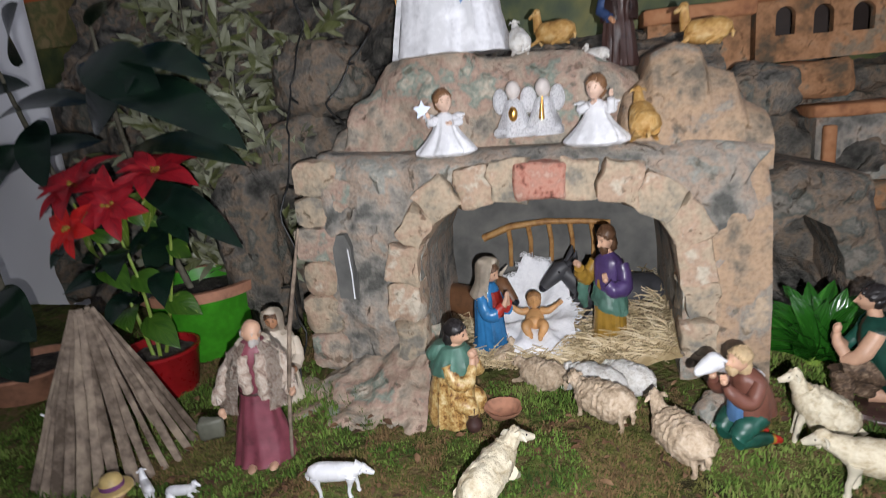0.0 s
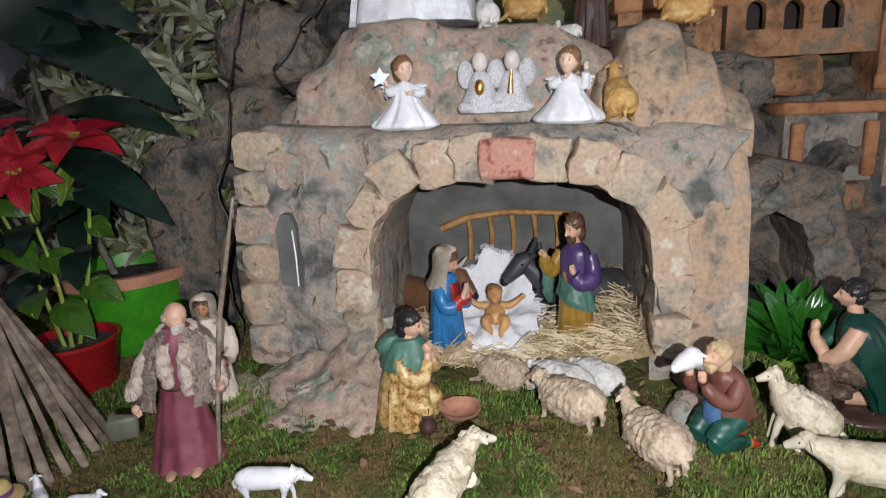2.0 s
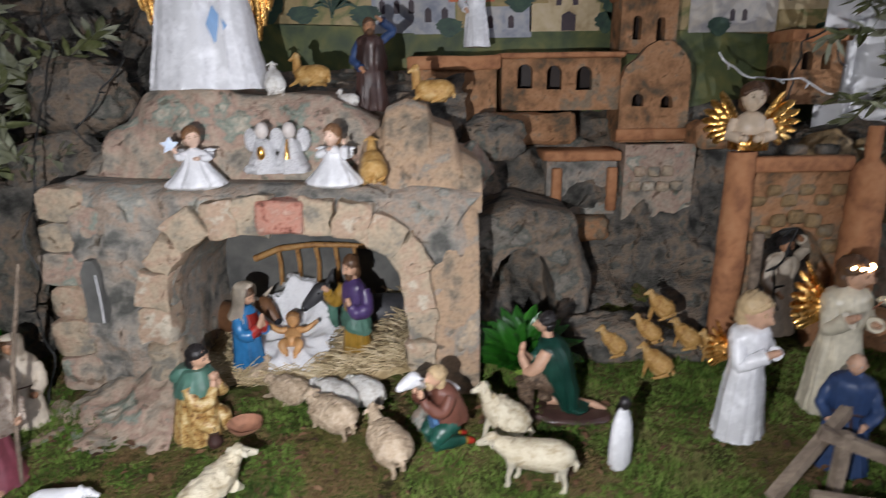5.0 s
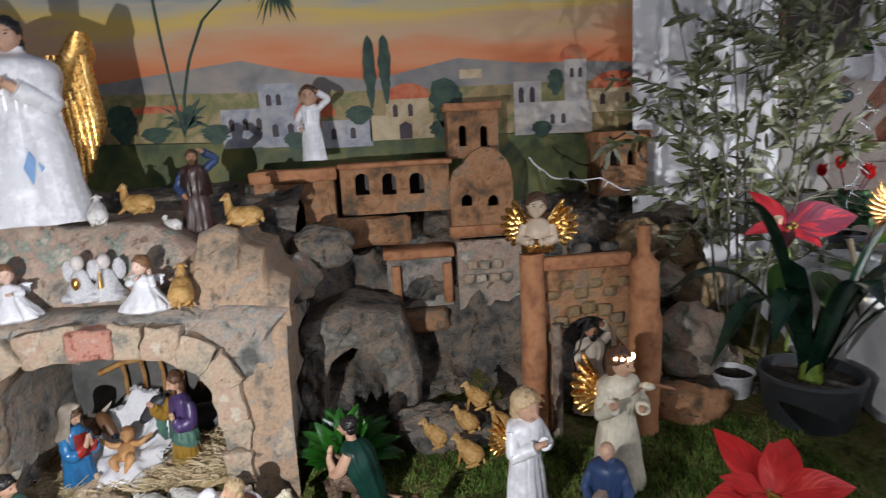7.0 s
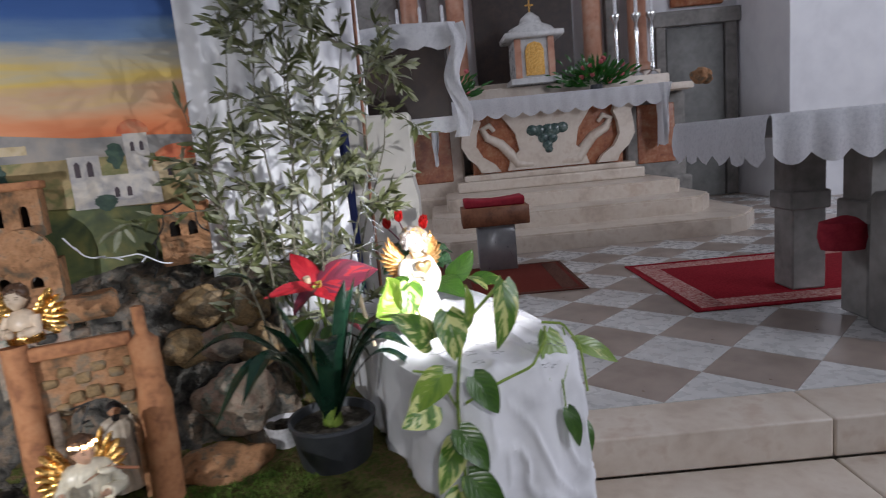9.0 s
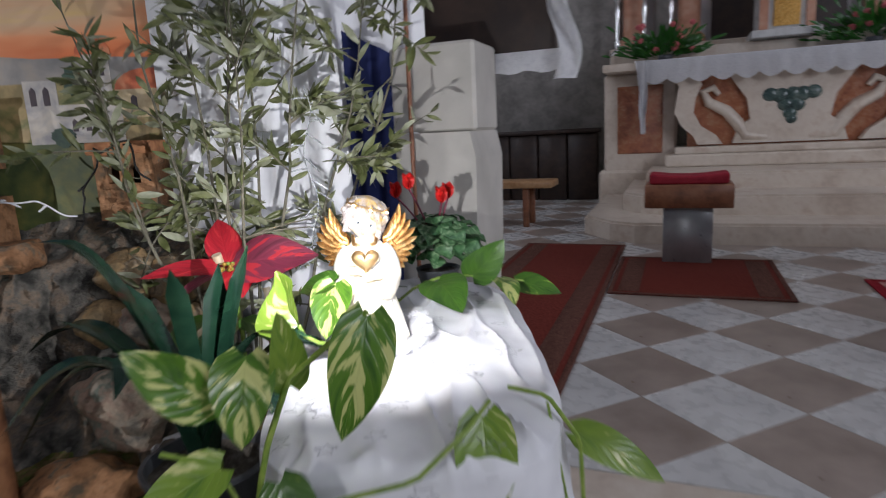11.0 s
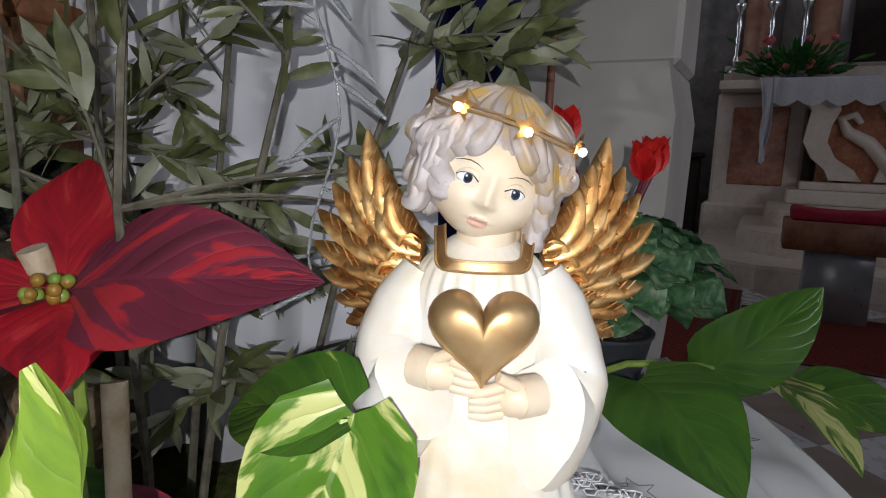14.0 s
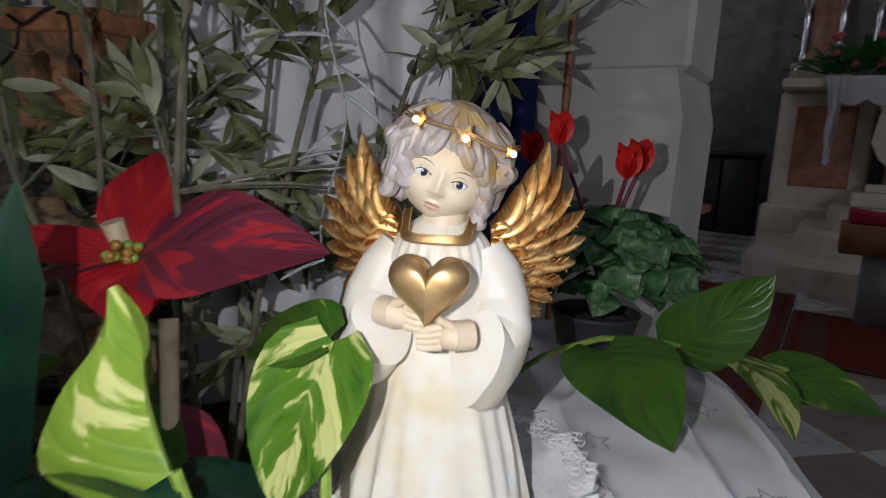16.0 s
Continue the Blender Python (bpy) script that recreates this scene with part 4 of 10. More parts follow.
def standing(name, label, at, turn, h, mats, fold=0.09, arms="pray", cloak=None, beard=0, bald=False, nod=12, yaw=0, hair=3, head=0.075, slim=1.0, wrap=16, extra=None, group=""):
    """mats: robe, cloak, skin, hair, sleeve, more."""
    bm = bmesh.new()
    loft(bm, [(0, 0, z, r * slim, 0.8 * r * slim) for r, z in ROBE], 0, 64, 34, (fold * 1.7, 0.03), 3.6, len(label) * 0.7)
    if cloak:
        loft(bm, [(0, 0, z, (r + 0.018) * slim, 0.84 * (r + 0.018) * slim) for r, z in cloak], 1, 56, 20, (0.1, 0.04), 3.4, len(label) * 0.3, (wrap - 90, 270 - wrap))
    reach = {"pray": (((-0.165, -0.06, 0.58), (-0.014, -0.19, 0.68)), ((0.165, -0.06, 0.58), (0.014, -0.19, 0.68))),
             "joseph": (((-0.2, -0.05, 0.6), (-0.2, -0.2, 0.72)), ((0.2, -0.03, 0.58), (0.05, -0.18, 0.62))),
             "wave": (((-0.2, -0.04, 0.56), (-0.12, -0.16, 0.45)), ((0.27, 0, 0.88), (0.1, -0.06, 1.0))),
             "down": (((-0.18, -0.03, 0.55), (-0.1, -0.15, 0.46)), ((0.18, -0.03, 0.55), (0.1, -0.15, 0.46)))}[arms]
    for k, (el, ha) in zip((-1, 1), reach):
        sh, el, ha = Vector((k * 0.125, 0, 0.745)), Vector(el), Vector(ha)
        limb(bm, [sh, sh.lerp(el, 0.6), el, el.lerp(ha, 0.55), el.lerp(ha, 0.8)], [0.045, 0.05, 0.046, 0.048, 0.05], 4, 0.1)
        limb(bm, [el.lerp(ha, 0.72), ha], [0.028, 0.022], 2)
        mitt(bm, ha, ha - el, 0.022, 2)
    limb(bm, [(0, 0, 0.79), (0, -0.01, 0.87)], [0.04, 0.038], 2)
    bust(bm, Vector((0, -0.025, 0.92)), head * 1.12, 2, hair, nod, yaw, 0.0, bald, beard, 0.4)
    if extra:
        extra(bm)
    return finish(bm, name, mats, label, at, turn, h, group=group)


def on(x, y, dz=0.0):
    return (x, y, ground_z(x, y) + dz)


def belt(bm, slot=3, z=0.53, r=0.132):
    rings = [(r * math.cos(a), 0.8 * r * math.sin(a), z + 0.01 * math.sin(3 * a)) for a in [2 * math.pi * k / 24 for k in range(25)]]
    tube(bm, rings, 0.009, 6, slot)
    tube(bm, [(0.02, -0.11, z), (0.03, -0.13, z - 0.1), (0.025, -0.14, z - 0.22)], 0.01, 6, slot)


# old shepherd with staff, and the hooded friar
bm = bmesh.new()
loft(bm, [(0, 0, 0, 0.2, 0.16), (0, 0, 0.05, 0.185, 0.15), (0, 0, 0.25, 0.145, 0.125), (0, 0, 0.5, 0.105, 0.1), (0, 0, 0.66, 0.13, 0.11), (0, 0, 0.8, 0.12, 0.1), (0, 0, 0.86, 0.05, 0.05)], 0, 64, 30, (0.14, 0.03), 2.4, 3.0)
loft(bm, [(0, 0.01, 0.4, 0.235, 0.17), (0, 0.01, 0.52, 0.225, 0.165), (0, 0.005, 0.66, 0.195, 0.15), (0, 0, 0.78, 0.15, 0.125), (0, 0, 0.845, 0.075, 0.075)], 1, 70, 30, (0.05, 0.03), 3.0, 5.0, (-66, 246), 0.0, 0.11)
for k in (-1, 1):
    limb(bm, [(k * 0.13, 0, 0.76), (k * 0.2, -0.03, 0.6), (k * 0.225, -0.08, 0.52), (k * 0.235, -0.13, 0.515)], [0.045, 0.05, 0.048, 0.04], 1, 0.2)
limb(bm, [(-0.06, -0.1, 0.78), (-0.05, -0.13, 0.66), (-0.03, -0.135, 0.54)], [0.035, 0.045, 0.03], 1, 0.2)
limb(bm, [(0.06, -0.1, 0.78), (0.06, -0.13, 0.64), (0.07, -0.135, 0.48)], [0.035, 0.045, 0.03], 1, 0.2)
mitt(bm, (0.25, -0.17, 0.515), (0.1, -0.3, 0.6), 0.024, 2)
mitt(bm, (-0.2, -0.17, 0.45), (0.3, -0.2, -0.6), 0.024, 2)
for k in range(14):
    a = 2 * math.pi * k / 14
    ball(bm, (0.085 * math.cos(a), 0.01 + 0.075 * math.sin(a), 0.825 + 0.014 * math.sin(a)), (0.032, 0.028, 0.024), u=10, v=7, slot=5)
tube(bm, [(0.108 * math.cos(a), 0.1 * math.sin(a), 0.5) for a in [2 * math.pi * k / 24 for k in range(25)]], 0.01, 6, 4)
for k in (-1, 1):
    ball(bm, (k * 0.07, -0.17, 0.012), (0.03, 0.06, 0.018), u=10, v=6, slot=2)
limb(bm, [(0, 0, 0.82), (0, -0.02, 0.88)], [0.045, 0.045], 2)
bust(bm, Vector((0.005, -0.045, 0.92)), 0.08, 2, 3, nod=14, yaw=40, bald=True, beard=0.95, curl=9)
for v in bm.verts:
    v.co.x += 0.075 * max(0.0, v.co.z - 0.3)
finish(bm, "shepherd_statue", [BURGUNDY, FUR, SKIN, HAIR_GREY, DARK_BROWN, CREAM], "bald bearded shepherd figurine in a burgundy robe and shaggy fur cape", on(1.005, 0.765), 20, 0.213)
bm = bmesh.new()
box(bm, (-0.016, -0.007, 0), (0.016, 0.007, 0.03), bevel=0.006, segs=3)
rough(bm, bm.verts, 0.004, 60)
solo("satchel", bm, paintmat("grey_green_leather", (0.12, 0.12, 0.09), 0.5), "small grey-green satchel at the shepherd's side", "bag", (0.968, 0.706, ground_z(0.968, 0.706) + 0.066), 20)
bm = bmesh.new()
tube(bm, [(0, 0, 0), (0.014, -0.004, 0.1), (0.032, -0.006, 0.2), (0.05, -0.006, 0.27), (0.068, -0.006, 0.34)], [0.0026, 0.003, 0.0034, 0.0028, 0.0016], 8)
tube(bm, [(0.022, 0.004, 0.2), (0.029, 0.003, 0.205)], [0.003, 0.001], 6)
solo("wooden_staff", bm, WOOD_GREY, "thin peeled twig used as a shepherd's staff", "staff", (1.046, 0.762, ground_z(1.046, 0.762) - 0.004), 0)
bm = bmesh.new()
loft(bm, [(0, 0, 0, 0.2, 0.15), (0, 0, 0.1, 0.18, 0.14), (0, 0, 0.35, 0.16, 0.13), (0, 0, 0.55, 0.165, 0.13), (0, 0, 0.7, 0.16, 0.125), (0, 0, 0.78, 0.1, 0.09)], 0, 56, 26, (0.1, 0.03), 2.6, 8.0)
loft(bm, [(0, -0.01, 0.52, 0.2, 0.15), (0, -0.01, 0.6, 0.2, 0.155), (0, 0, 0.7, 0.17, 0.14), (0, 0, 0.78, 0.1, 0.1)], 0, 56, 14, (0.06, 0.02), 2.6, 2.0)
limb(bm, [(-0.17, 0, 0.66), (-0.2, -0.1, 0.58), (-0.06, -0.19, 0.58), (0.1, -0.18, 0.57)], [0.05, 0.055, 0.05, 0.04], 0, 0.12)
limb(bm, [(0.17, 0, 0.66), (0.21, -0.06, 0.5), (0.18, -0.16, 0.42)], [0.05, 0.055, 0.06], 0, 0.12)
ball(bm, (0.17, -0.19, 0.4), (0.035, 0.035, 0.035), u=10, v=8, slot=2)
tube(bm, [(0.168 * math.cos(a), 0.138 * math.sin(a), 0.46) for a in [2 * math.pi * k / 24 for k in range(25)]], 0.008, 6, 3)
bust(bm, Vector((0, -0.035, 0.875)), 0.085, 2, 3, nod=6)
cowl(bm, Vector((0, -0.02, 0.875)), 0.105, 0, 1.3, 1.3, 38)
finish(bm, "friar_statue", [CREAM, CREAM, SKIN_DARK, HAIR_BROWN], "hooded friar figurine in a cream habit with crossed sleeves", on(0.972, 0.9), 16, 0.164)

# kneeling shepherd in gold
bm = bmesh.new()
loft(bm, [(0, 0.03, 0, 0.2, 0.22), (0, 0.03, 0.08, 0.205, 0.23), (0, 0.03, 0.25, 0.19, 0.21), (0, 0.02, 0.42, 0.17, 0.18), (0, 0.0, 0.56, 0.17, 0.155), (0, -0.02, 0.68, 0.15, 0.13), (0, -0.03, 0.74, 0.07, 0.07)], 0, 60, 30, (0.1, 0.04), 2.6, 4.0)
for k in (-1, 1):
    limb(bm, [(k * 0.1, -0.02, 0.2), (k * 0.1, -0.15, 0.22), (k * 0.1, -0.19, 0.12), (k * 0.1, -0.15, 0.02)], [0.09, 0.085, 0.065, 0.05], 0, 0.08)
    limb(bm, [(k * 0.16, -0.02, 0.62), (k * 0.18, -0.1, 0.46), (k * 0.12, -0.19, 0.46), (k * 0.04, -0.205, 0.58)], [0.06, 0.066, 0.06, 0.042], 0, 0.12)
    limb(bm, [(k * 0.05, -0.2, 0.54), (k * 0.025, -0.2, 0.64)], [0.04, 0.034], 2)
    ball(bm, (k * 0.022, -0.195, 0.67), (0.028, 0.04, 0.045), u=10, v=8, slot=2)
loft(bm, [(0, 0.0, 0.52, 0.2, 0.19), (0, -0.01, 0.6, 0.205, 0.185), (0, -0.02, 0.68, 0.17, 0.15), (0, -0.02, 0.75, 0.11, 0.11)], 1, 56, 16, (0.12, 0.06), 3.0, 7.0)
loft(bm, [(0, 0.12, 0.6, 0.1, 0.09), (0, 0.13, 0.68, 0.13, 0.1), (0, 0.08, 0.77, 0.09, 0.07)], 1, 40, 10, (0.1, 0.06), 3.0, 1.0)
limb(bm, [(0, -0.02, 0.72), (0, -0.04, 0.79)], [0.055, 0.05], 2)
bust(bm, Vector((0, -0.06, 0.86)), 0.108, 2, 3, nod=14, long=0.5, curl=6)
finish(bm, "kneeling_shepherd_statue", [GOLDEN_ROBE, SAGE, SKIN, HAIR_BLACK, DARK_BROWN], "dark-haired kneeling shepherd figurine in mottled gold with a green scarf", on(1.272, 0.865), 78, 0.165)
bm = bmesh.new()
lathe(bm, [(0.008, 0), (0.012, 0.006), (0.012, 0.012), (0.007, 0.02), (0.008, 0.024)], 14)
tube(bm, [(0, 0, 0.022), (0.002, 0, 0.034)], 0.0012, 6)
solo("small_jug", bm, DARK_BROWN, "small dark brown jug hanging at the shepherd's side", "jug", on(1.303, 0.833, 0.001))
bm = bmesh.new()
lathe(bm, [(0.01, 0), (0.018, 0.003), (0.026, 0.011), (0.028, 0.017), (0.025, 0.016), (0.017, 0.007), (0.004, 0.006)], 28, squash=0.85)
rough(bm, bm.verts, 0.0025, 60)
bmesh.ops.rotate(bm, matrix=Matrix.Rotation(radians(8), 3, "X"), verts=bm.verts)
solo("clay_bowl", bm, TERRA, "shallow pink terracotta bowl tipped on the moss", "bowl", on(1.343, 0.862, 0.002))

# holy family
bm = bmesh.new()
loft(bm, [(0, 0.03, 0, 0.16, 0.19), (0, 0.02, 0.06, 0.165, 0.195), (0, 0.0, 0.2, 0.155, 0.17), (0, 0.0, 0.4, 0.14, 0.14), (0, 0.0, 0.55, 0.14, 0.125), (0, -0.01, 0.68, 0.12, 0.1), (0, -0.02, 0.75, 0.06, 0.06)], 0, 64, 32, (0.17, 0.05), 2.5, 6.0)
loft(bm, [(0, -0.02, 0.44, 0.13, 0.135), (0, -0.03, 0.56, 0.12, 0.13), (0, -0.03, 0.68, 0.1, 0.1)], 4, 24, 10, (0.05, 0.03), 2.6, 2.0, (-140, -40))
for k in (-1, 1):
    limb(bm, [(k * 0.12, 0, 0.64), (k * 0.15, -0.08, 0.5), (k * 0.09, -0.17, 0.5)], [0.055, 0.06, 0.06], 0, 0.1)
    limb(bm, [(k * 0.1, -0.15, 0.5), (k * 0.05, -0.21, 0.57)], [0.05, 0.042], 4, 0.08)
    limb(bm, [(k * 0.04, -0.21, 0.56), (k * 0.016, -0.225, 0.62), (k * 0.012, -0.23, 0.69)], [0.028, 0.026, 0.012], 2)
bust(bm, Vector((0, -0.06, 0.85)), 0.085, 2, 3, nod=24)
cowl(bm, Vector((0, -0.035, 0.85)), 0.115, 1, 2.0, 1.42, 44, 12)
finish(bm, "mary_statue", [BLUE, CREAM, SKIN, HAIR_BROWN, RED_PAINT], "veiled kneeling mother figurine in a glossy blue mantle", (1.305, 1.03, 0.92), 66, 0.182).scale = (0.92, 0.92, 1.05)
bm = bmesh.new()
loft(bm, [(0, 0, 0, 0.165, 0.14), (0, 0, 0.05, 0.16, 0.135), (0, 0, 0.25, 0.14, 0.12), (0, 0, 0.45, 0.125, 0.11), (0, 0, 0.6, 0.12, 0.1)], 0, 64, 30, (0.17, 0.06), 2.6, 9.0)
loft(bm, [(0, 0, 0.5, 0.13, 0.108), (0, 0, 0.58, 0.125, 0.105), (0, 0, 0.68, 0.13, 0.1), (0, 0, 0.75, 0.115, 0.088), (0, 0, 0.8, 0.05, 0.05)], 1, 56, 18, (0.07, 0.03), 2.8, 3.0)
loft(bm, [(0.01, -0.005, 0.38, 0.145, 0.125), (0.01, -0.005, 0.42, 0.15, 0.128), (0.005, 0, 0.48, 0.145, 0.12), (0, 0, 0.53, 0.13, 0.11)], 5, 56, 14, (0.14, 0.08), 4.0, 5.0, None, -0.05)
limb(bm, [(-0.13, 0, 0.72), (-0.18, -0.05, 0.6), (-0.19, -0.14, 0.64), (-0.17, -0.19, 0.7)], [0.055, 0.065, 0.06, 0.04], 0, 0.1)
limb(bm, [(-0.19, -0.12, 0.58), (-0.2, -0.1, 0.45), (-0.19, -0.08, 0.36)], [0.045, 0.05, 0.02], 5, 0.15, flat=0.5)
limb(bm, [(0.13, 0, 0.72), (0.18, -0.03, 0.58), (0.13, -0.12, 0.55), (0.08, -0.15, 0.6)], [0.055, 0.065, 0.062, 0.045], 1, 0.1)
mitt(bm, (-0.165, -0.21, 0.73), (-0.3, -0.4, 0.4), 0.026, 2)
mitt(bm, (0.07, -0.165, 0.63), (-0.1, -0.2, 0.9), 0.026, 2)
limb(bm, [(0, 0, 0.77), (0, -0.015, 0.84)], [0.045, 0.042], 2)
bust(bm, Vector((0, -0.03, 0.905)), 0.088, 2, 3, nod=16, yaw=-18, beard=0.5, long=0.6, curl=7)
finish(bm, "joseph_statue", [OCHRE, PURPLE, SKIN, HAIR_BROWN, PURPLE, SAGE], "bearded carpenter figurine in purple tunic and ochre robe", (1.506, 1.035, 0.932), -34, 0.206).scale = (0.9, 0.9, 1.07)
bm = bmesh.new()
ball(bm, (0, 0.0, 0.012), (0.0135, 0.016, 0.0105), slot=0, u=16, v=12)
ball(bm, (0, -0.008, 0.012), (0.0125, 0.011, 0.0105), slot=0, u=16, v=12)
bust(bm, Vector((0, 0.023, 0.022)), 0.0125, 0, 1, nod=-50)
for k in (-1, 1):
    limb(bm, [(k * 0.009, 0.01, 0.014), (k * 0.021, 0.008, 0.017), (k * 0.033, 0.014, 0.022)], [0.0058, 0.005, 0.0035], 0)
    mitt(bm, (k * 0.035, 0.015, 0.023), (k, 0.5, 0.4), 0.0036, 0)
    limb(bm, [(k * 0.006, -0.01, 0.012), (k * 0.013, -0.022, 0.021), (k * 0.007, -0.033, 0.012)], [0.0078, 0.0068, 0.0045], 0)
    ball(bm, (k * 0.007, -0.036, 0.012), (0.0038, 0.006, 0.004), u=8, v=6, slot=0)
bmesh.ops.transform(bm, matrix=Matrix.Rotation(radians(34), 4, "X") @ Matrix.Scale(1.2, 4), verts=bm.verts)
solo("infant_statue", bm, [paintmat("golden_tan_skin", (0.56, 0.3, 0.12), 0.45, 0.75), paintmat("tan_hair", (0.36, 0.18, 0.07), 0.5)], "tan-painted infant figurine with outstretched arms on white lace", "statue", (1.38, 1.07, 0.972), 4)
# crib cloth
bm = bmesh.new()


def crib_cloth(u, v):
    a = 2 * math.pi * u
    r = v * (1 + 0.05 * math.sin(11 * a))
    x, y = 0.074 * r * math.cos(a), 0.1 * r * math.sin(a)
    z = 0.012 + 0.085 * max(0.0, y / 0.1) ** 1.1 * v - 0.032 * max(0.0, -y / 0.1) * v ** 2 + 0.006 * math.sin(7 * a + 2) * v + 0.004 * noise.noise(Vector((x * 60, y * 60, 0)))
    return Vector((x, y, z))


sheet(bm, 90, 16, crib_cloth)
bmesh.ops.remove_doubles(bm, verts=bm.verts, dist=0.0002)
cr = solo("lace_crib_cloth", bm, LACE, "white lace-edged cloth spread over the straw", "cloth", (1.378, 1.085, 0.958))
bm = bmesh.new()
for k in range(44):
    a = 2 * math.pi * k / 44
    p = crib_cloth(k / 44, 1.0)
    for j in range(3):
        b = a + 0.05 * j
        tube(bm, [p * (1 + 0.02 * j) + Vector((0.007 * math.cos(t + k), 0.007 * math.sin(t + k), 0.0015 * math.sin(2 * t))) for t in [0, 1.05, 2.1, 3.14, 4.2, 5.25, 6.3]], 0.0006, 4)
part("lace_edge", bm, LACE, cr)["kind"] = "stuff"

# ox and donkey
def beast(name, label, at, turn, size, m, horns, lying=True):
    bm = bmesh.new()
    tube(bm, [(-0.5, 0, 0.26), (-0.4, 0, 0.3), (-0.15, 0, 0.3), (0.15, 0, 0.31), (0.34, 0, 0.34), (0.42, 0, 0.38)], [0.12, 0.2, 0.22, 0.2, 0.16, 0.1], 16, 0)
    tube(bm, [(0.32, 0, 0.4), (0.44, 0, 0.52), (0.52, 0, 0.6)], [0.14, 0.105, 0.085], 12, 0)
    tube(bm, [(0.48, 0, 0.66), (0.56, 0, 0.62), (0.68, 0, 0.5), (0.74, 0, 0.44)], [0.07, 0.1, 0.07, 0.055], 12, 0)
    ball(bm, (0.745, 0, 0.43), (0.05, 0.055, 0.05), slot=1)
    for k in (-1, 1):
        if horns:
            tube(bm, [(0.5, k * 0.06, 0.7), (0.5, k * 0.14, 0.74), (0.55, k * 0.16, 0.8)], [0.028, 0.02, 0.006], 8, 2)
            tube(bm, [(0.48, k * 0.08, 0.66), (0.44, k * 0.18, 0.64)], [0.035, 0.015], 8, 0)
        else:
            tube(bm, [(0.48, k * 0.05, 0.68), (0.42, k * 0.1, 0.76), (0.4, k * 0.13, 0.84)], [0.03, 0.038, 0.008], 8, 0)
        ball(bm, (0.58, k * 0.085, 0.62), 0.016, slot=1)
        tube(bm, [(0.25, k * 0.15, 0.16), (0.4, k * 0.16, 0.06), (0.22, k * 0.17, 0.03)], [0.07, 0.05, 0.035], 8, 0)
        tube(bm, [(-0.38, k * 0.17, 0.2), (-0.2, k * 0.2, 0.06), (-0.42, k * 0.2, 0.03)], [0.1, 0.055, 0.035], 8, 0)
    tube(bm, [(-0.5, 0, 0.3), (-0.58, 0.03, 0.2), (-0.56, 0.05, 0.05)], [0.03, 0.018, 0.012], 6, 0)
    return finish(bm, name, [m, DARK_EYE, CREAM], label, at, turn, size, "animal figurine")


beast("ox_figurine", "brown painted ox figurine lying in the straw", (1.24, 1.165, 0.93), -30, 0.16, OX, True)
beast("donkey_figurine", "dark grey donkey figurine lying in the straw", (1.52, 1.15, 0.944), 190, 0.172, DONKEY, False)


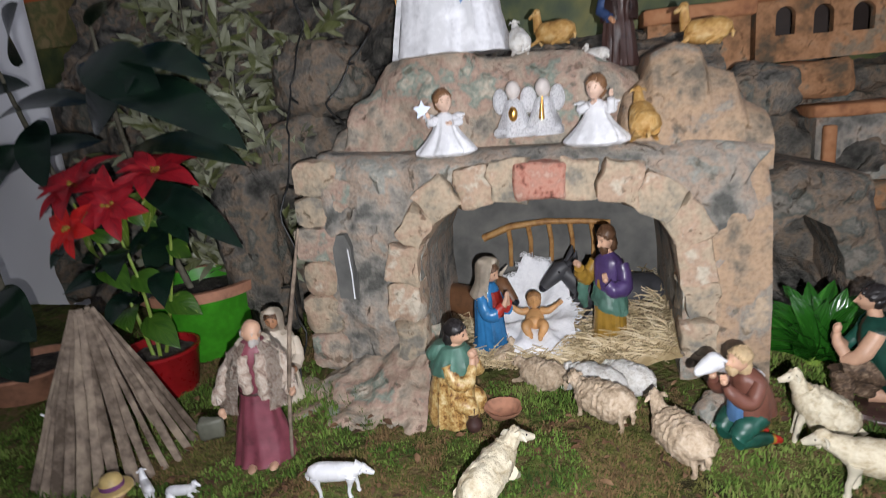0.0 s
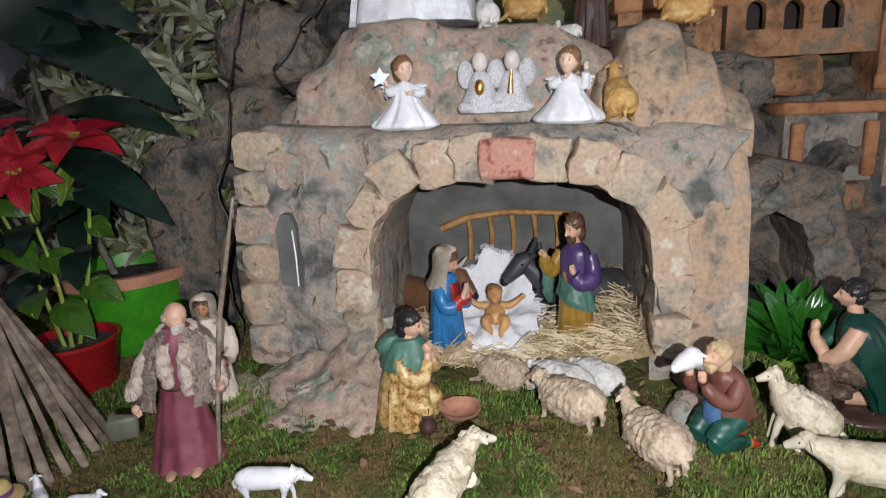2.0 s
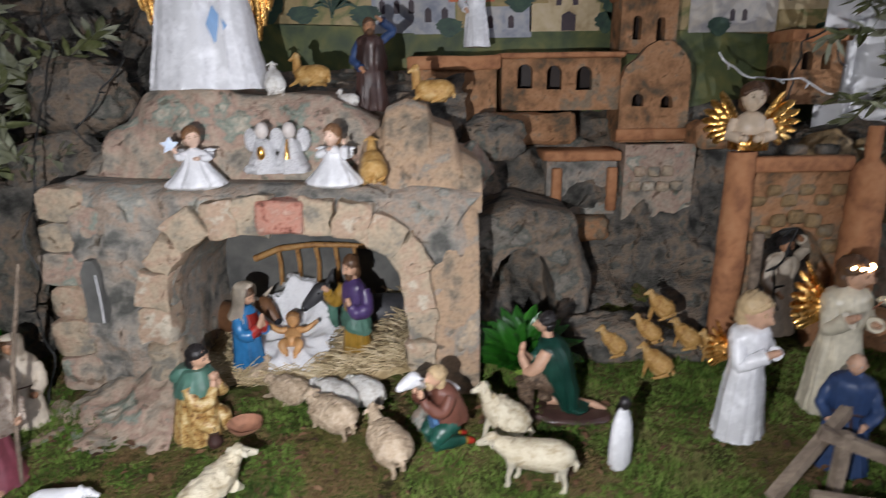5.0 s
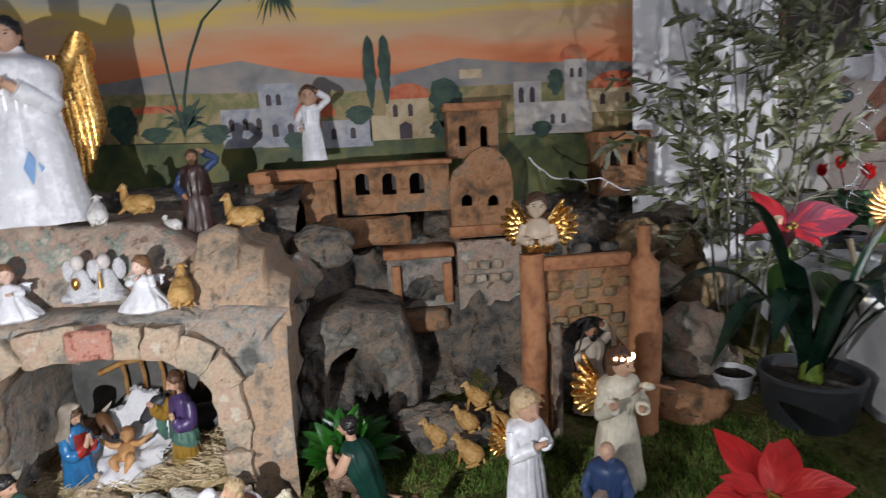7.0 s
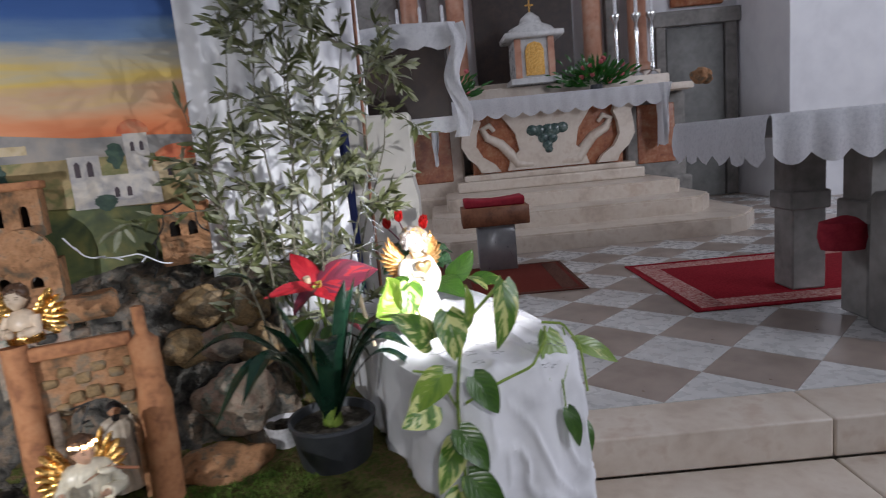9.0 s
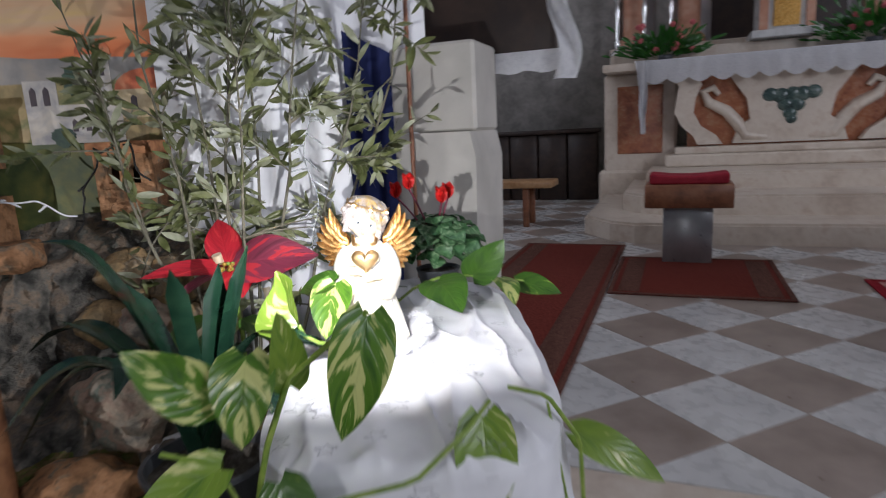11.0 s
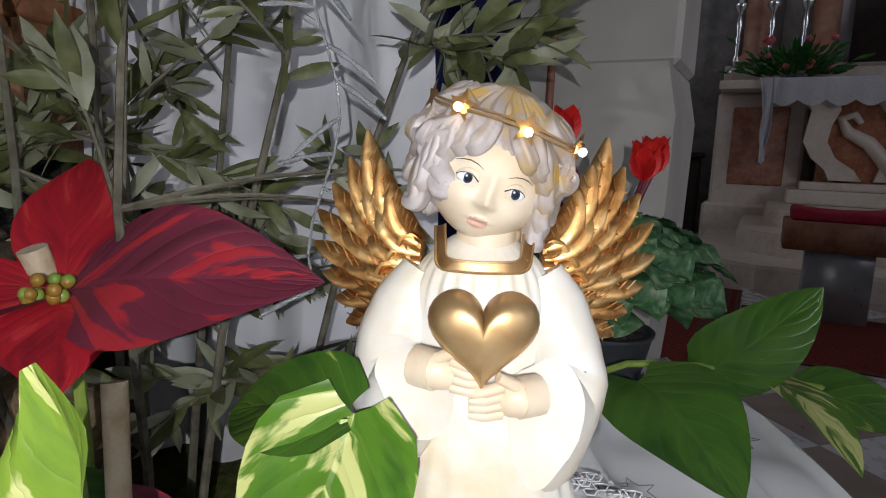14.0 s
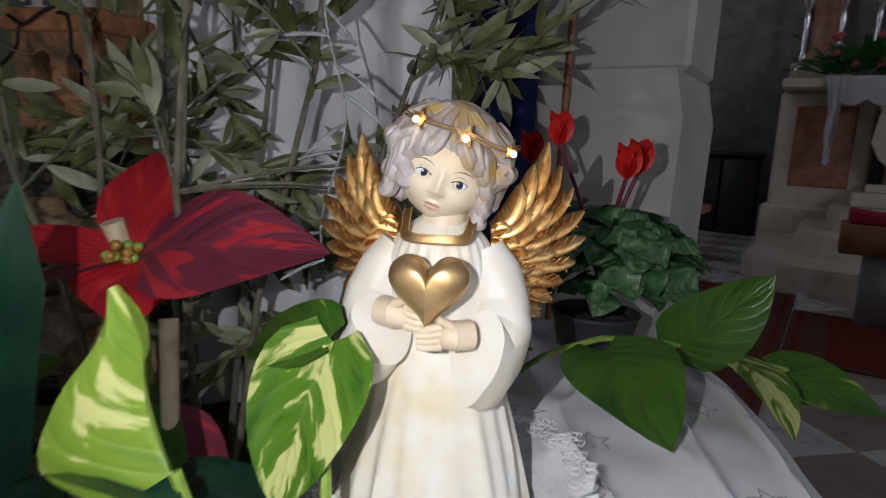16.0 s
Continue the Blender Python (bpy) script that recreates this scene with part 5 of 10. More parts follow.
# sheep
def sheep(label, at, turn, L, wool, face, pose="stand", head=(0.5, 0.5), bumps=0.04, group="flock of sheep", look_side=0.0):
    """Faces +x before turning; L is the body's length."""
    bm = bmesh.new()
    L *= 0.86
    fat = 1.5 if wool in (WOOL, WOOL_WHITE) else 1.45 if wool is WOOL_GOLD else 0.94 if wool is WHITE_PAINT else 1.16
    fat = 1.42 if pose == "upright" else fat
    z = (0.31 if wool is WOOL else 0.43) if pose == "stand" else 0.24
    pitch = {"stand": 0.0, "lie": 0.04, "sit": 0.2, "upright": 0.0}[pose]
    bz = [(-0.47, -0.02), (-0.43, 0.02), (-0.3, 0.04), (-0.1, 0.03), (0.1, 0.025), (0.28, 0.04), (0.38, 0.06)]
    if pose == "upright":
        bz = [(-0.36, -0.06), (-0.34, 0.0), (-0.24, 0.08), (-0.1, 0.2), (0.02, 0.32), (0.1, 0.42), (0.13, 0.5)]
    tube(bm, along([(x, 0, z + dz + pitch * (x + 0.35)) for x, dz in bz], 14), [fat * w * (1.3 - 0.03 * i if pose == "upright" else 1.0) for i, w in enumerate((0.06, 0.12, 0.155, 0.172, 0.18, 0.182, 0.18, 0.176, 0.174, 0.172, 0.17, 0.165, 0.155, 0.135, 0.1))], 24, 0)
    ch = Vector((0.34, 0, z + 0.08 + pitch * 0.66))
    if pose == "upright":
        ch = Vector((0.12, 0, z + 0.42))
    hd = Vector((head[0], look_side * 0.1, head[1] + z))
    tube(bm, along([ch, ch.lerp(hd, 0.5) + Vector((0.02, 0, 0)), hd], 6), [0.145, 0.132, 0.12, 0.108, 0.098, 0.09, 0.08], 16, 0)
    d = Vector((0.19, look_side * 0.14, -0.085))
    ball(bm, hd + Vector((0.0, 0, 0.025)), (0.088, 0.078, 0.08), u=14, v=10, slot=0)
    tube(bm, along([hd + Vector((0.01, 0, 0.01)), hd + d * 0.6, hd + d], 6), [0.075, 0.072, 0.066, 0.058, 0.05, 0.043, 0.03], 12, 1)
    for k in (-1, 1):
        tube(bm, [hd + Vector((-0.01, k * 0.065, 0.04)), hd + Vector((-0.03, k * 0.12, 0.025)), hd + Vector((-0.03, k * 0.17, -0.02))], [0.022, 0.034, 0.008], 8, 1, flat=0.45)
        ball(bm, hd + d * 0.38 + Vector((0, k * 0.058, 0.03)), 0.012, u=6, v=5, slot=2)
        if pose == "stand":
            for x in (-0.34, 0.27):
                q = 0.06 * k * (1 if x > 0 else -1)
                tube(bm, along([(x, k * 0.095, z - 0.02), (x + q * 0.5, k * 0.1, z * 0.55), (x + q, k * 0.1, z * 0.3), (x + q * 0.8, k * 0.1, 0.03), (x + q * 0.8 + 0.025, k * 0.1, 0.0)], 8), [0.095, 0.08, 0.058, 0.042, 0.036, 0.032, 0.03, 0.034, 0.036], 10, 1)
        else:
            low = pose == "upright"
            tube(bm, along([(0.08, k * 0.1, z + 0.3), (0.17, k * 0.1, z + 0.05), (0.22, k * 0.1, 0.0)] if low else [(0.26, k * 0.12, z - 0.02), (0.4, k * 0.13, 0.1), (0.56 if k > 0 else 0.34, k * 0.13, 0.035)], 6), [0.085, 0.07, 0.055, 0.045, 0.04, 0.038, 0.034], 10, 1)
            tube(bm, along([(-0.36, k * 0.12, z), (-0.16, k * 0.19, 0.1), (-0.02 if k > 0 else -0.3, k * 0.2, 0.035)], 6), [0.12, 0.11, 0.09, 0.065, 0.05, 0.042, 0.034], 10, 0)
    tube(bm, [(-0.46, 0, z + 0.03 - pitch * 0.1), (-0.52, 0.02, z - 0.04), (-0.51, 0.02, z - 0.13)], [0.045, 0.042, 0.022], 8, 0)
    bmesh.ops.subdivide_edges(bm, edges=bm.edges[:], cuts=2 if wool is WOOL else 1, use_grid_fill=True)
    for v in bm.verts:
        woolly = any(f.material_index == 0 for f in v.link_faces)
        d0 = (v.co - Vector((min(0.35, max(-0.4, v.co.x)), 0, z))).normalized()
        n1 = abs(noise.noise(v.co * 11 + Vector((turn, 0, 0)))) - 0.2
        n2 = abs(noise.noise(v.co * 24)) - 0.2
        v.co += d0 * bumps * (1.0 if woolly else 0.15) * (1.0 * n1 + 0.8 * n2 + (0.2 * math.sin(v.co.x * 58 + v.co.z * 22 + 5 * noise.noise(v.co * 6)) if wool is WOOL else 0))
    bmesh.ops.transform(bm, matrix=Matrix.Scale(L, 4), verts=bm.verts)
    lo = min(v.co.z for v in bm.verts)
    bmesh.ops.translate(bm, vec=(0, 0, -lo - 0.002), verts=bm.verts)
    return solo("sheep_figurine", bm, [wool, face, DARK_EYE], label, "sheep figurine", at, turn, group)


WW, WC, WG = WHITE_PAINT, WOOL_CREAM, WOOL_GOLD
sheep("small plain white plastic sheep standing on the moss", on(1.145, 0.693), 8, 0.088, WW, WW, "stand", (0.47, 0.06), 0.006)
sheep("tiny white plastic sheep standing on the moss", on(0.878, 0.668), 140, 0.046, WW, WW, "stand", (0.42, 0.42), 0.008)
sheep("tiny white plastic lamb lying on the moss", on(0.925, 0.675), 10, 0.05, WW, WW, "lie", (0.46, 0.25), 0.008)
sheep("cream ceramic sheep reclining with raised head", on(1.345, 0.695), 66, 0.128, WC, IVORY, "sit", (0.42, 0.36), 0.045, look_side=-1.0)
sheep("grey-tan woolly ewe lying before the stable", on(1.395, 0.945), 150, 0.1, WOOL, WOOL, "lie", (0.5, 0.16))
sheep("white woolly sheep resting by the straw", on(1.478, 0.92), 140, 0.118, WOOL_WHITE, WOOL_WHITE, "lie", (0.5, 0.1))
sheep("white woolly lamb resting by the straw", on(1.528, 0.935), 135, 0.1, WOOL_WHITE, WOOL_WHITE, "lie", (0.5, 0.1))
sheep("grey-tan woolly ewe stepping across the moss", on(1.485, 0.85), 140, 0.115, WOOL, WOOL, "stand", (0.5, 0.2))
sheep("grey-tan woolly sheep seen from behind on the moss", on(1.578, 0.785), 118, 0.12, WOOL, WOOL, "stand", (0.52, 0.28))
sheep("cream ceramic lamb lying with lifted head", on(1.748, 0.838), 168, 0.115, WC, IVORY, "upright", (0.24, 0.66), 0.06)
sheep("cream ceramic sheep walking with lowered head", on(1.79, 0.742), 165, 0.13, WC, IVORY, "stand", (0.56, 0.16), 0.012)
sheep("small tan lamb curled beside the manger", (1.333, 1.0, 0.925), 60, 0.06, WOOL, WOOL, "sit", (0.35, 0.5))

# man carrying a lamb
bm = bmesh.new()
loft(bm, [(0, 0.06, 0.28, 0.17, 0.19), (0, 0.05, 0.38, 0.165, 0.18), (0, 0.02, 0.52, 0.165, 0.16), (0, -0.02, 0.66, 0.15, 0.13), (0, -0.05, 0.74, 0.06, 0.06)], 0, 52, 22, (0.09, 0.04), 2.6, 2.0)
loft(bm, [(0, -0.04, 0.24, 0.13, 0.14), (0, -0.05, 0.36, 0.13, 0.14), (0, -0.05, 0.52, 0.11, 0.12)], 6, 24, 12, (0.08, 0.03), 2.6, 4.0, (-140, -40))
for k in (-1, 1):
    limb(bm, [(k * 0.08, 0.06, 0.28), (k * 0.1, -0.1, 0.22), (k * 0.1, -0.2, 0.12)], [0.105, 0.1, 0.08], 5, 0.08)
    limb(bm, [(k * 0.1, -0.18, 0.1), (k * 0.09, 0.02, 0.06), (k * 0.08, 0.18, 0.02)], [0.08, 0.07, 0.05], 5, 0.06)
    limb(bm, [(k * 0.08, 0.16, 0.03), (k * 0.08, 0.22, 0.0)], [0.045, 0.045], 8)
    limb(bm, [(k * 0.08, 0.22, 0.0), (k * 0.08, 0.3, -0.03)], [0.048, 0.03], 7)
    limb(bm, [(k * 0.15, -0.02, 0.64), (k * 0.18, -0.14, 0.5), (k * 0.12, -0.27, 0.58), (k * 0.08, -0.31, 0.66)], [0.065, 0.068, 0.06, 0.045], 0, 0.08)
    mitt(bm, (k * 0.07, -0.33, 0.7), (-k * 0.1, -0.1, 0.9), 0.036, 2)
bust(bm, Vector((0, -0.12, 0.83)), 0.115, 2, 3, nod=-4, beard=0.5, long=0.7, curl=6)
limb(bm, [(-0.02, -0.36, 0.84), (-0.12, -0.18, 0.72), (-0.14, -0.02, 0.66), (-0.08, 0.1, 0.62), (0.0, 0.15, 0.58)], [0.05, 0.05, 0.055, 0.06, 0.045], 9, 0.12)
limb(bm, [(0.0, -0.34, 0.87), (0.0, -0.44, 0.85), (0.0, -0.54, 0.81)], [0.075, 0.075, 0.042], 9)
ball(bm, (0.0, -0.53, 0.81), (0.04, 0.045, 0.042), u=12, v=8, slot=9)
ball(bm, (0.0, -0.38, 0.885), (0.078, 0.078, 0.07), u=14, v=10, slot=9)
for k in (-1, 1):
    limb(bm, [(k * 0.05, -0.35, 0.91), (k * 0.1, -0.33, 0.9)], [0.022, 0.01], 9)
    ball(bm, (k * 0.045, -0.43, 0.875), 0.009, u=6, v=5, slot=10)
finish(bm, "lamb_bearer_statue", [BROWN_PAINT, BROWN_PAINT, SKIN, HAIR_BLOND, OX, GREEN, LIGHTBLUE, RED_PAINT, OCHRE, WHITE_PAINT, DARK_EYE], "kneeling shepherd figurine in a brown coat lifting a white lamb", on(1.665, 0.822), -62, 0.142)

# green-cloaked kneeling man
bm = bmesh.new()
loft(bm, [(0, 0.12, 0.0, 0.19, 0.42), (0, 0.12, 0.035, 0.2, 0.43), (0, 0.12, 0.06, 0.17, 0.4)], 1, 48, 6, (0.06, 0.06), 2.0, 1.0)
limb(bm, [(0.07, 0.05, 0.36), (0.09, -0.12, 0.4), (0.1, -0.2, 0.38)], [0.11, 0.1, 0.08], 5, 0.1)
limb(bm, [(0.1, -0.2, 0.38), (0.1, -0.19, 0.24), (0.1, -0.17, 0.1)], [0.085, 0.075, 0.055], 5, 0.16)
ball(bm, (0.1, -0.22, 0.075), (0.04, 0.08, 0.03), u=12, v=8, slot=2)
limb(bm, [(-0.08, 0.06, 0.36), (-0.09, 0.0, 0.24), (-0.09, -0.02, 0.1)], [0.11, 0.09, 0.075], 5, 0.16)
limb(bm, [(-0.09, 0.0, 0.1), (-0.09, 0.2, 0.11), (-0.09, 0.38, 0.1), (-0.09, 0.46, 0.07)], [0.06, 0.05, 0.035, 0.03], 2)
limb(bm, [(-0.09, 0.44, 0.08), (-0.09, 0.52, 0.05)], [0.034, 0.02], 2)
loft(bm, [(0, 0.07, 0.3, 0.15, 0.16), (0, 0.03, 0.45, 0.14, 0.14), (0, -0.02, 0.6, 0.14, 0.12), (0, -0.05, 0.7, 0.12, 0.1), (0, -0.08, 0.77, 0.05, 0.05)], 0, 40, 16, (0.06, 0.03), 2.6, 3.0)
loft(bm, [(0, 0.24, 0.1, 0.14, 0.12), (0, 0.2, 0.24, 0.17, 0.16), (0, 0.1, 0.42, 0.185, 0.19), (0, 0.02, 0.58, 0.18, 0.17), (0, -0.04, 0.7, 0.15, 0.13), (0, -0.07, 0.78, 0.07, 0.07)], 4, 56, 30, (0.14, 0.05), 2.4, 6.0, (-58, 238))
for k in (-1, 1):
    limb(bm, [(k * 0.13, -0.06, 0.68), (k * 0.16, -0.12, 0.52), (k * 0.1, -0.2, 0.46)], [0.06, 0.06, 0.045], 4 if k < 0 else 2, 0.06)
    limb(bm, [(k * 0.11, -0.18, 0.46), (k * 0.05, -0.26, 0.56), (k * 0.015, -0.27, 0.62)], [0.042, 0.034, 0.026], 2)
    ball(bm, (k * 0.014, -0.275, 0.65), (0.018, 0.03, 0.04), u=10, v=8, slot=2)
limb(bm, [(0, -0.07, 0.75), (0, -0.1, 0.83)], [0.05, 0.046], 2)
bust(bm, Vector((0, -0.125, 0.895)), 0.092, 2, 3, nod=8, curl=8)
for v in bm.verts:
    if v.co.z > 0.12 and v.co.y > 0.12:
        v.co.y = 0.12 + (v.co.y - 0.12) * 0.62
    v.co.y += 0.16 * max(0.0, v.co.z - 0.4)
finish(bm, "green_shepherd_statue", [DARK_BROWN, DARK_BROWN, SKIN, HAIR_BLACK, GREEN, mat("furry_brown_breeches", [(0.03, 0.018, 0.01), (0.1, 0.06, 0.035), (0.24, 0.17, 0.11)], scale=70, bump=1.0, dist=0.004, rough=0.7, warp=2)], "kneeling shepherd figurine in a dark green cloak and furry breeches", on(1.838, 0.9), -104, 0.184)
# bright little bird-like white figurine with a dark head
bm = bmesh.new()
lathe(bm, [(0.012, 0), (0.017, 0.01), (0.018, 0.04), (0.016, 0.07), (0.011, 0.09), (0.006, 0.1)], 20, squash=0.7, fold=0.06)
ball(bm, (0, -0.002, 0.108), (0.0085, 0.0085, 0.011), slot=1, u=12)
mantle(bm, [(0.0185, 0.02), (0.018, 0.06), (0.009, 0.104)], 20, 140, 1, 0.8)
solo("robed_figurine", bm, [WHITE_PAINT, HAIR_BLACK], "slim white robed figurine with dark hair", "statue", on(1.918, 0.76), 20)

# white girl angel, violin angel, blue shepherd
def feather_wing(bm, root, side, span, up, slot, n=9, back=0.0):
    """A fan of layered feathers from root."""
    for row, (ln, cnt) in enumerate(((1.0, n), (0.66, n - 1), (0.4, n - 3))):
        for i in range(cnt):
            f = i / (cnt - 1)
            a = radians(66 - 105 * f)
            L = span * ln * (1.0 - 0.38 * f)
            tip = Vector((side * math.cos(a) * L, back * L * 0.3 - 0.004 * row - 0.02 * span * math.sin(f * 3), math.sin(a) * L * up))
            mid = tip * 0.55 + Vector((side * 0.03 * span, -0.03 * span, 0.06 * span))
            b0 = Vector((side * 0.02 * span, -0.03 * span * row, -0.2 * span * f))
            r = span * 0.14
            tube(bm, [Vector(root) + b0, Vector(root) + b0 + mid * 0.6, Vector(root) + b0 + mid, Vector(root) + b0 + tip * 0.9, Vector(root) + b0 + tip], [r * 0.5, r * 0.9, r, r * 0.7, r * 0.15], 8, slot, flat=0.45)


def wings_for(span, z, y=0.1, slot=1):
    def go(bm):
        for k in (-1, 1):
            feather_wing(bm, (k * 0.05, y, z), k, span, 1.0, slot, 8, 0.6)
    return go


standing("girl_angel_statue", "praying child angel figurine in a white gown with copper wings", on(2.13, 0.835), 28, 0.226, [WHITE_PAINT, GOLD, SKIN, HAIR_BLOND, WHITE_PAINT], arms="pray", nod=10, head=0.105, slim=0.95, extra=wings_for(0.22, 0.62, 0.13))


def violin(bm):
    wings_for(0.3, 0.7, 0.12)(bm)
    ball(bm, (0.1, -0.17, 0.78), (0.07, 0.05, 0.028), rot=Euler((0, 0.3, 0.3)).to_matrix(), slot=4, u=14)
    tube(bm, [(0.14, -0.18, 0.785), (0.28, -0.24, 0.74)], 0.012, 8, 5)
    tube(bm, [(-0.06, -0.2, 0.76), (0.24, -0.16, 0.84)], 0.005, 6, 5)
    for i in range(5):
        a = radians(-150 + 30 * i)
        ball(bm, (0.085 * math.cos(a), -0.02 + 0.085 * math.sin(a), 0.975), 0.012, slot=6, u=8, v=6)
    tube(bm, [(0.085 * math.cos(t), -0.02 + 0.085 * math.sin(t), 0.972) for t in [k * 0.35 for k in range(19)]], 0.006, 6, 1)


BULB, _n, _l, _b = shade_nodes("glowing_bulb", 0.3)
_b.inputs["Base Color"].default_value = (1, 0.8, 0.5, 1)
_b.inputs["Emission Color"].default_value = (1.0, 0.72, 0.36, 1)
_b.inputs["Emission Strength"].default_value = 55.0
standing("violin_angel_statue", "angel figurine playing a violin with copper wings and lit crown", on(2.318, 0.9), 20, 0.258, [IVORY, GOLD, SKIN, HAIR_BROWN, IVORY, WOOD_RED, BULB], arms="joseph", nod=6, yaw=14, head=0.09, extra=violin)
standing("blue_shepherd_statue", "bald shepherd figurine in a dark blue tunic", on(2.245, 0.76), -35, 0.185, [NAVY_PAINT, NAVY_PAINT, SKIN, HAIR_GREY, NAVY_PAINT, DARK_BROWN], arms="down", bald=True, nod=8, extra=lambda b: belt(b, 5))

# golden lambs on the rocks to the right
for x, y, dz, tn, L, ps in ((2.075, 1.06, 0.075, 170, 0.05, "upright"), (2.05, 1.05, 0.03, 160, 0.05, "upright"), (1.985, 1.05, 0.012, 165, 0.052, "upright"), (2.045, 0.985, 0.0, 160, 0.055, "upright"), (2.125, 1.05, 0.02, 150, 0.052, "upright"), (2.172, 1.03, 0.005, 165, 0.052, "upright")):
    sheep("golden painted lamb figurine on the rocks", on(x, y, dz), tn, L * 1.45, WG, WG, ps, (0.24, 0.62), 0.05, "golden lambs")
sheep("golden painted lamb on the rock crest", (1.655, 1.075, 1.412), 168, 0.085, WG, WG, "lie", (0.4, 0.55), 0.012, "golden lambs")
sheep("golden painted lamb on the stable ledge", (1.555, 0.985, 1.286), 100, 0.085, WG, WG, "upright", (0.26, 0.72), 0.03, "golden lambs")
sheep("golden painted lamb high on the rock", (1.432, 1.16, 1.44), 160, 0.085, WG, WG, "lie", (0.4, 0.5), 0.015, "golden lambs")
sheep("pale grey lamb figurine high on the rock", (1.375, 1.115, 1.425), 110, 0.07, WOOL_WHITE, WOOL_WHITE, "upright", (0.26, 0.66), 0.02)
sheep("pale stone-grey lamb at the piper's feet", (1.5, 1.14, 1.405), 150, 0.05, WOOL_WHITE, WOOL_WHITE, "lie", (0.4, 0.4), 0.02)

# figures above the stable
def small_angel(label, at, turn, h, lift, star=False):
    def more(bm):
        for k in (-1, 1):
            for i in range(4):
                limb(bm, [(k * 0.08, 0.1, 0.56), (k * (0.2 + 0.02 * i), 0.13, 0.6 - 0.03 * i), (k * (0.33 - 0.03 * i), 0.13, 0.6 - 0.055 * i)], [0.02, 0.042, 0.014], 0, 0.0, 10, 8, 0.5)
        if star:
            prism(bm, [(-0.33 + (0.14 if i % 2 == 0 else 0.075) * math.cos(math.pi * i / 5 + 0.3), 0.72 + (0.14 if i % 2 == 0 else 0.075) * math.sin(math.pi * i / 5 + 0.3)) for i in range(10)], -0.12, -0.08, 5)
    bm = bmesh.new()
    lobes = [(0, 0, 0, 0.3, 0.22), (0, -0.01, 0.06, 0.42, 0.3), (0, 0, 0.16, 0.37, 0.27), (0, 0, 0.3, 0.26, 0.2), (0, 0, 0.44, 0.175, 0.145), (0, 0, 0.54, 0.15, 0.125), (0, 0, 0.62, 0.11, 0.09), (0, 0, 0.66, 0.045, 0.045)]
    loft(bm, lobes, 0, 80, 34, (0.2, 0.02), 2.2, 3.0 + star)
    for k in (-1, 1):
        loft(bm, [(k * 0.27, -0.08, 0.02, 0.09, 0.1), (k * 0.3, -0.1, 0.09, 0.115, 0.12), (k * 0.26, -0.07, 0.18, 0.1, 0.1), (k * 0.17, -0.03, 0.3, 0.06, 0.06)], 0, 30, 12, (0.08, 0.03), 2.0, k)
    tube(bm, [(0.162 * math.cos(w), 0.132 * math.sin(w), 0.545) for w in [2 * math.pi * k / 24 for k in range(25)]], 0.009, 6, 0)
    for sh, el, ha in (((-0.12, 0, 0.57), (-0.21, -0.1, 0.52), (-0.25 if star else -0.03, -0.16, 0.62)), ((0.12, 0, 0.57), (0.21, -0.09, 0.5), (0.07 if star else 0.23, -0.17, 0.5 if star else 0.72))):
        limb(bm, [sh, Vector(sh).lerp(Vector(el), 0.6), el, Vector(el).lerp(Vector(ha), 0.7)], [0.055, 0.065, 0.06, 0.05], 0, 0.08)
        mitt(bm, ha, Vector(ha) - Vector(el), 0.036, 2)
    limb(bm, [(0, 0, 0.62), (0, -0.01, 0.7)], [0.045, 0.042], 2)
    bust(bm, Vector((0, -0.03, 0.82)), 0.165, 2, 3, 2, 14 if star else -16, -10 if star else 8, False, 0, 0.15, 5.0)
    more(bm)
    return finish(bm, "small_angel_statue", [WHITE_PAINT, WHITE_PAINT, paintmat("fair_painted_skin", (0.68, 0.47, 0.36), 0.45, 0.8), paintmat("auburn_painted_hair", (0.2, 0.1, 0.045), 0.5), WHITE_PAINT, paintmat("pale_star_blue", (0.42, 0.5, 0.64), 0.4, 0.85)], label, at, turn, h, group="angels on the ledge")


small_angel("small curly-haired angel figurine in a white dress holding a star", (1.268, 0.985, 1.286), 14, 0.1, 0, True)
small_angel("small curly-haired angel figurine in a white dress with raised hands", (1.492, 0.985, 1.286), -8, 0.1, 0)
bm = bmesh.new()
for k, x in ((0, -0.018), (1, 0.02)):
    lathe(bm, [(0.022, 0), (0.02, 0.015), (0.014, 0.03), (0.012, 0.04), (0.005, 0.046)], 24, (x, 0, 0), 0, 0.8, 0.2, 6)
    ball(bm, (x, -0.002, 0.056), (0.0095, 0.0095, 0.011), slot=1)
    for s in (-1, 1):
        ball(bm, (x + s * 0.018, 0.006, 0.043), (0.01, 0.004, 0.016), slot=0)
box(bm, (-0.045, -0.016, 0), (0.045, 0.014, 0.012), bevel=0.004)
tube(bm, [(0.018, -0.018, 0.02), (0.02, -0.02, 0.046)], [0.004, 0.001], 8, 2)
ball(bm, (-0.018, -0.017, 0.028), (0.006, 0.004, 0.009), slot=2)
solo("silver_angel_statue", bm, [SILVER_FOIL, paintmat("pale_silvered_face", (0.62, 0.56, 0.52), 0.4, 0.8), GOLD], "glittering silver musician angels joined on one base", "statue", (1.392, 1.02, 1.302)).scale = (1.18, 1.18, 1.25)

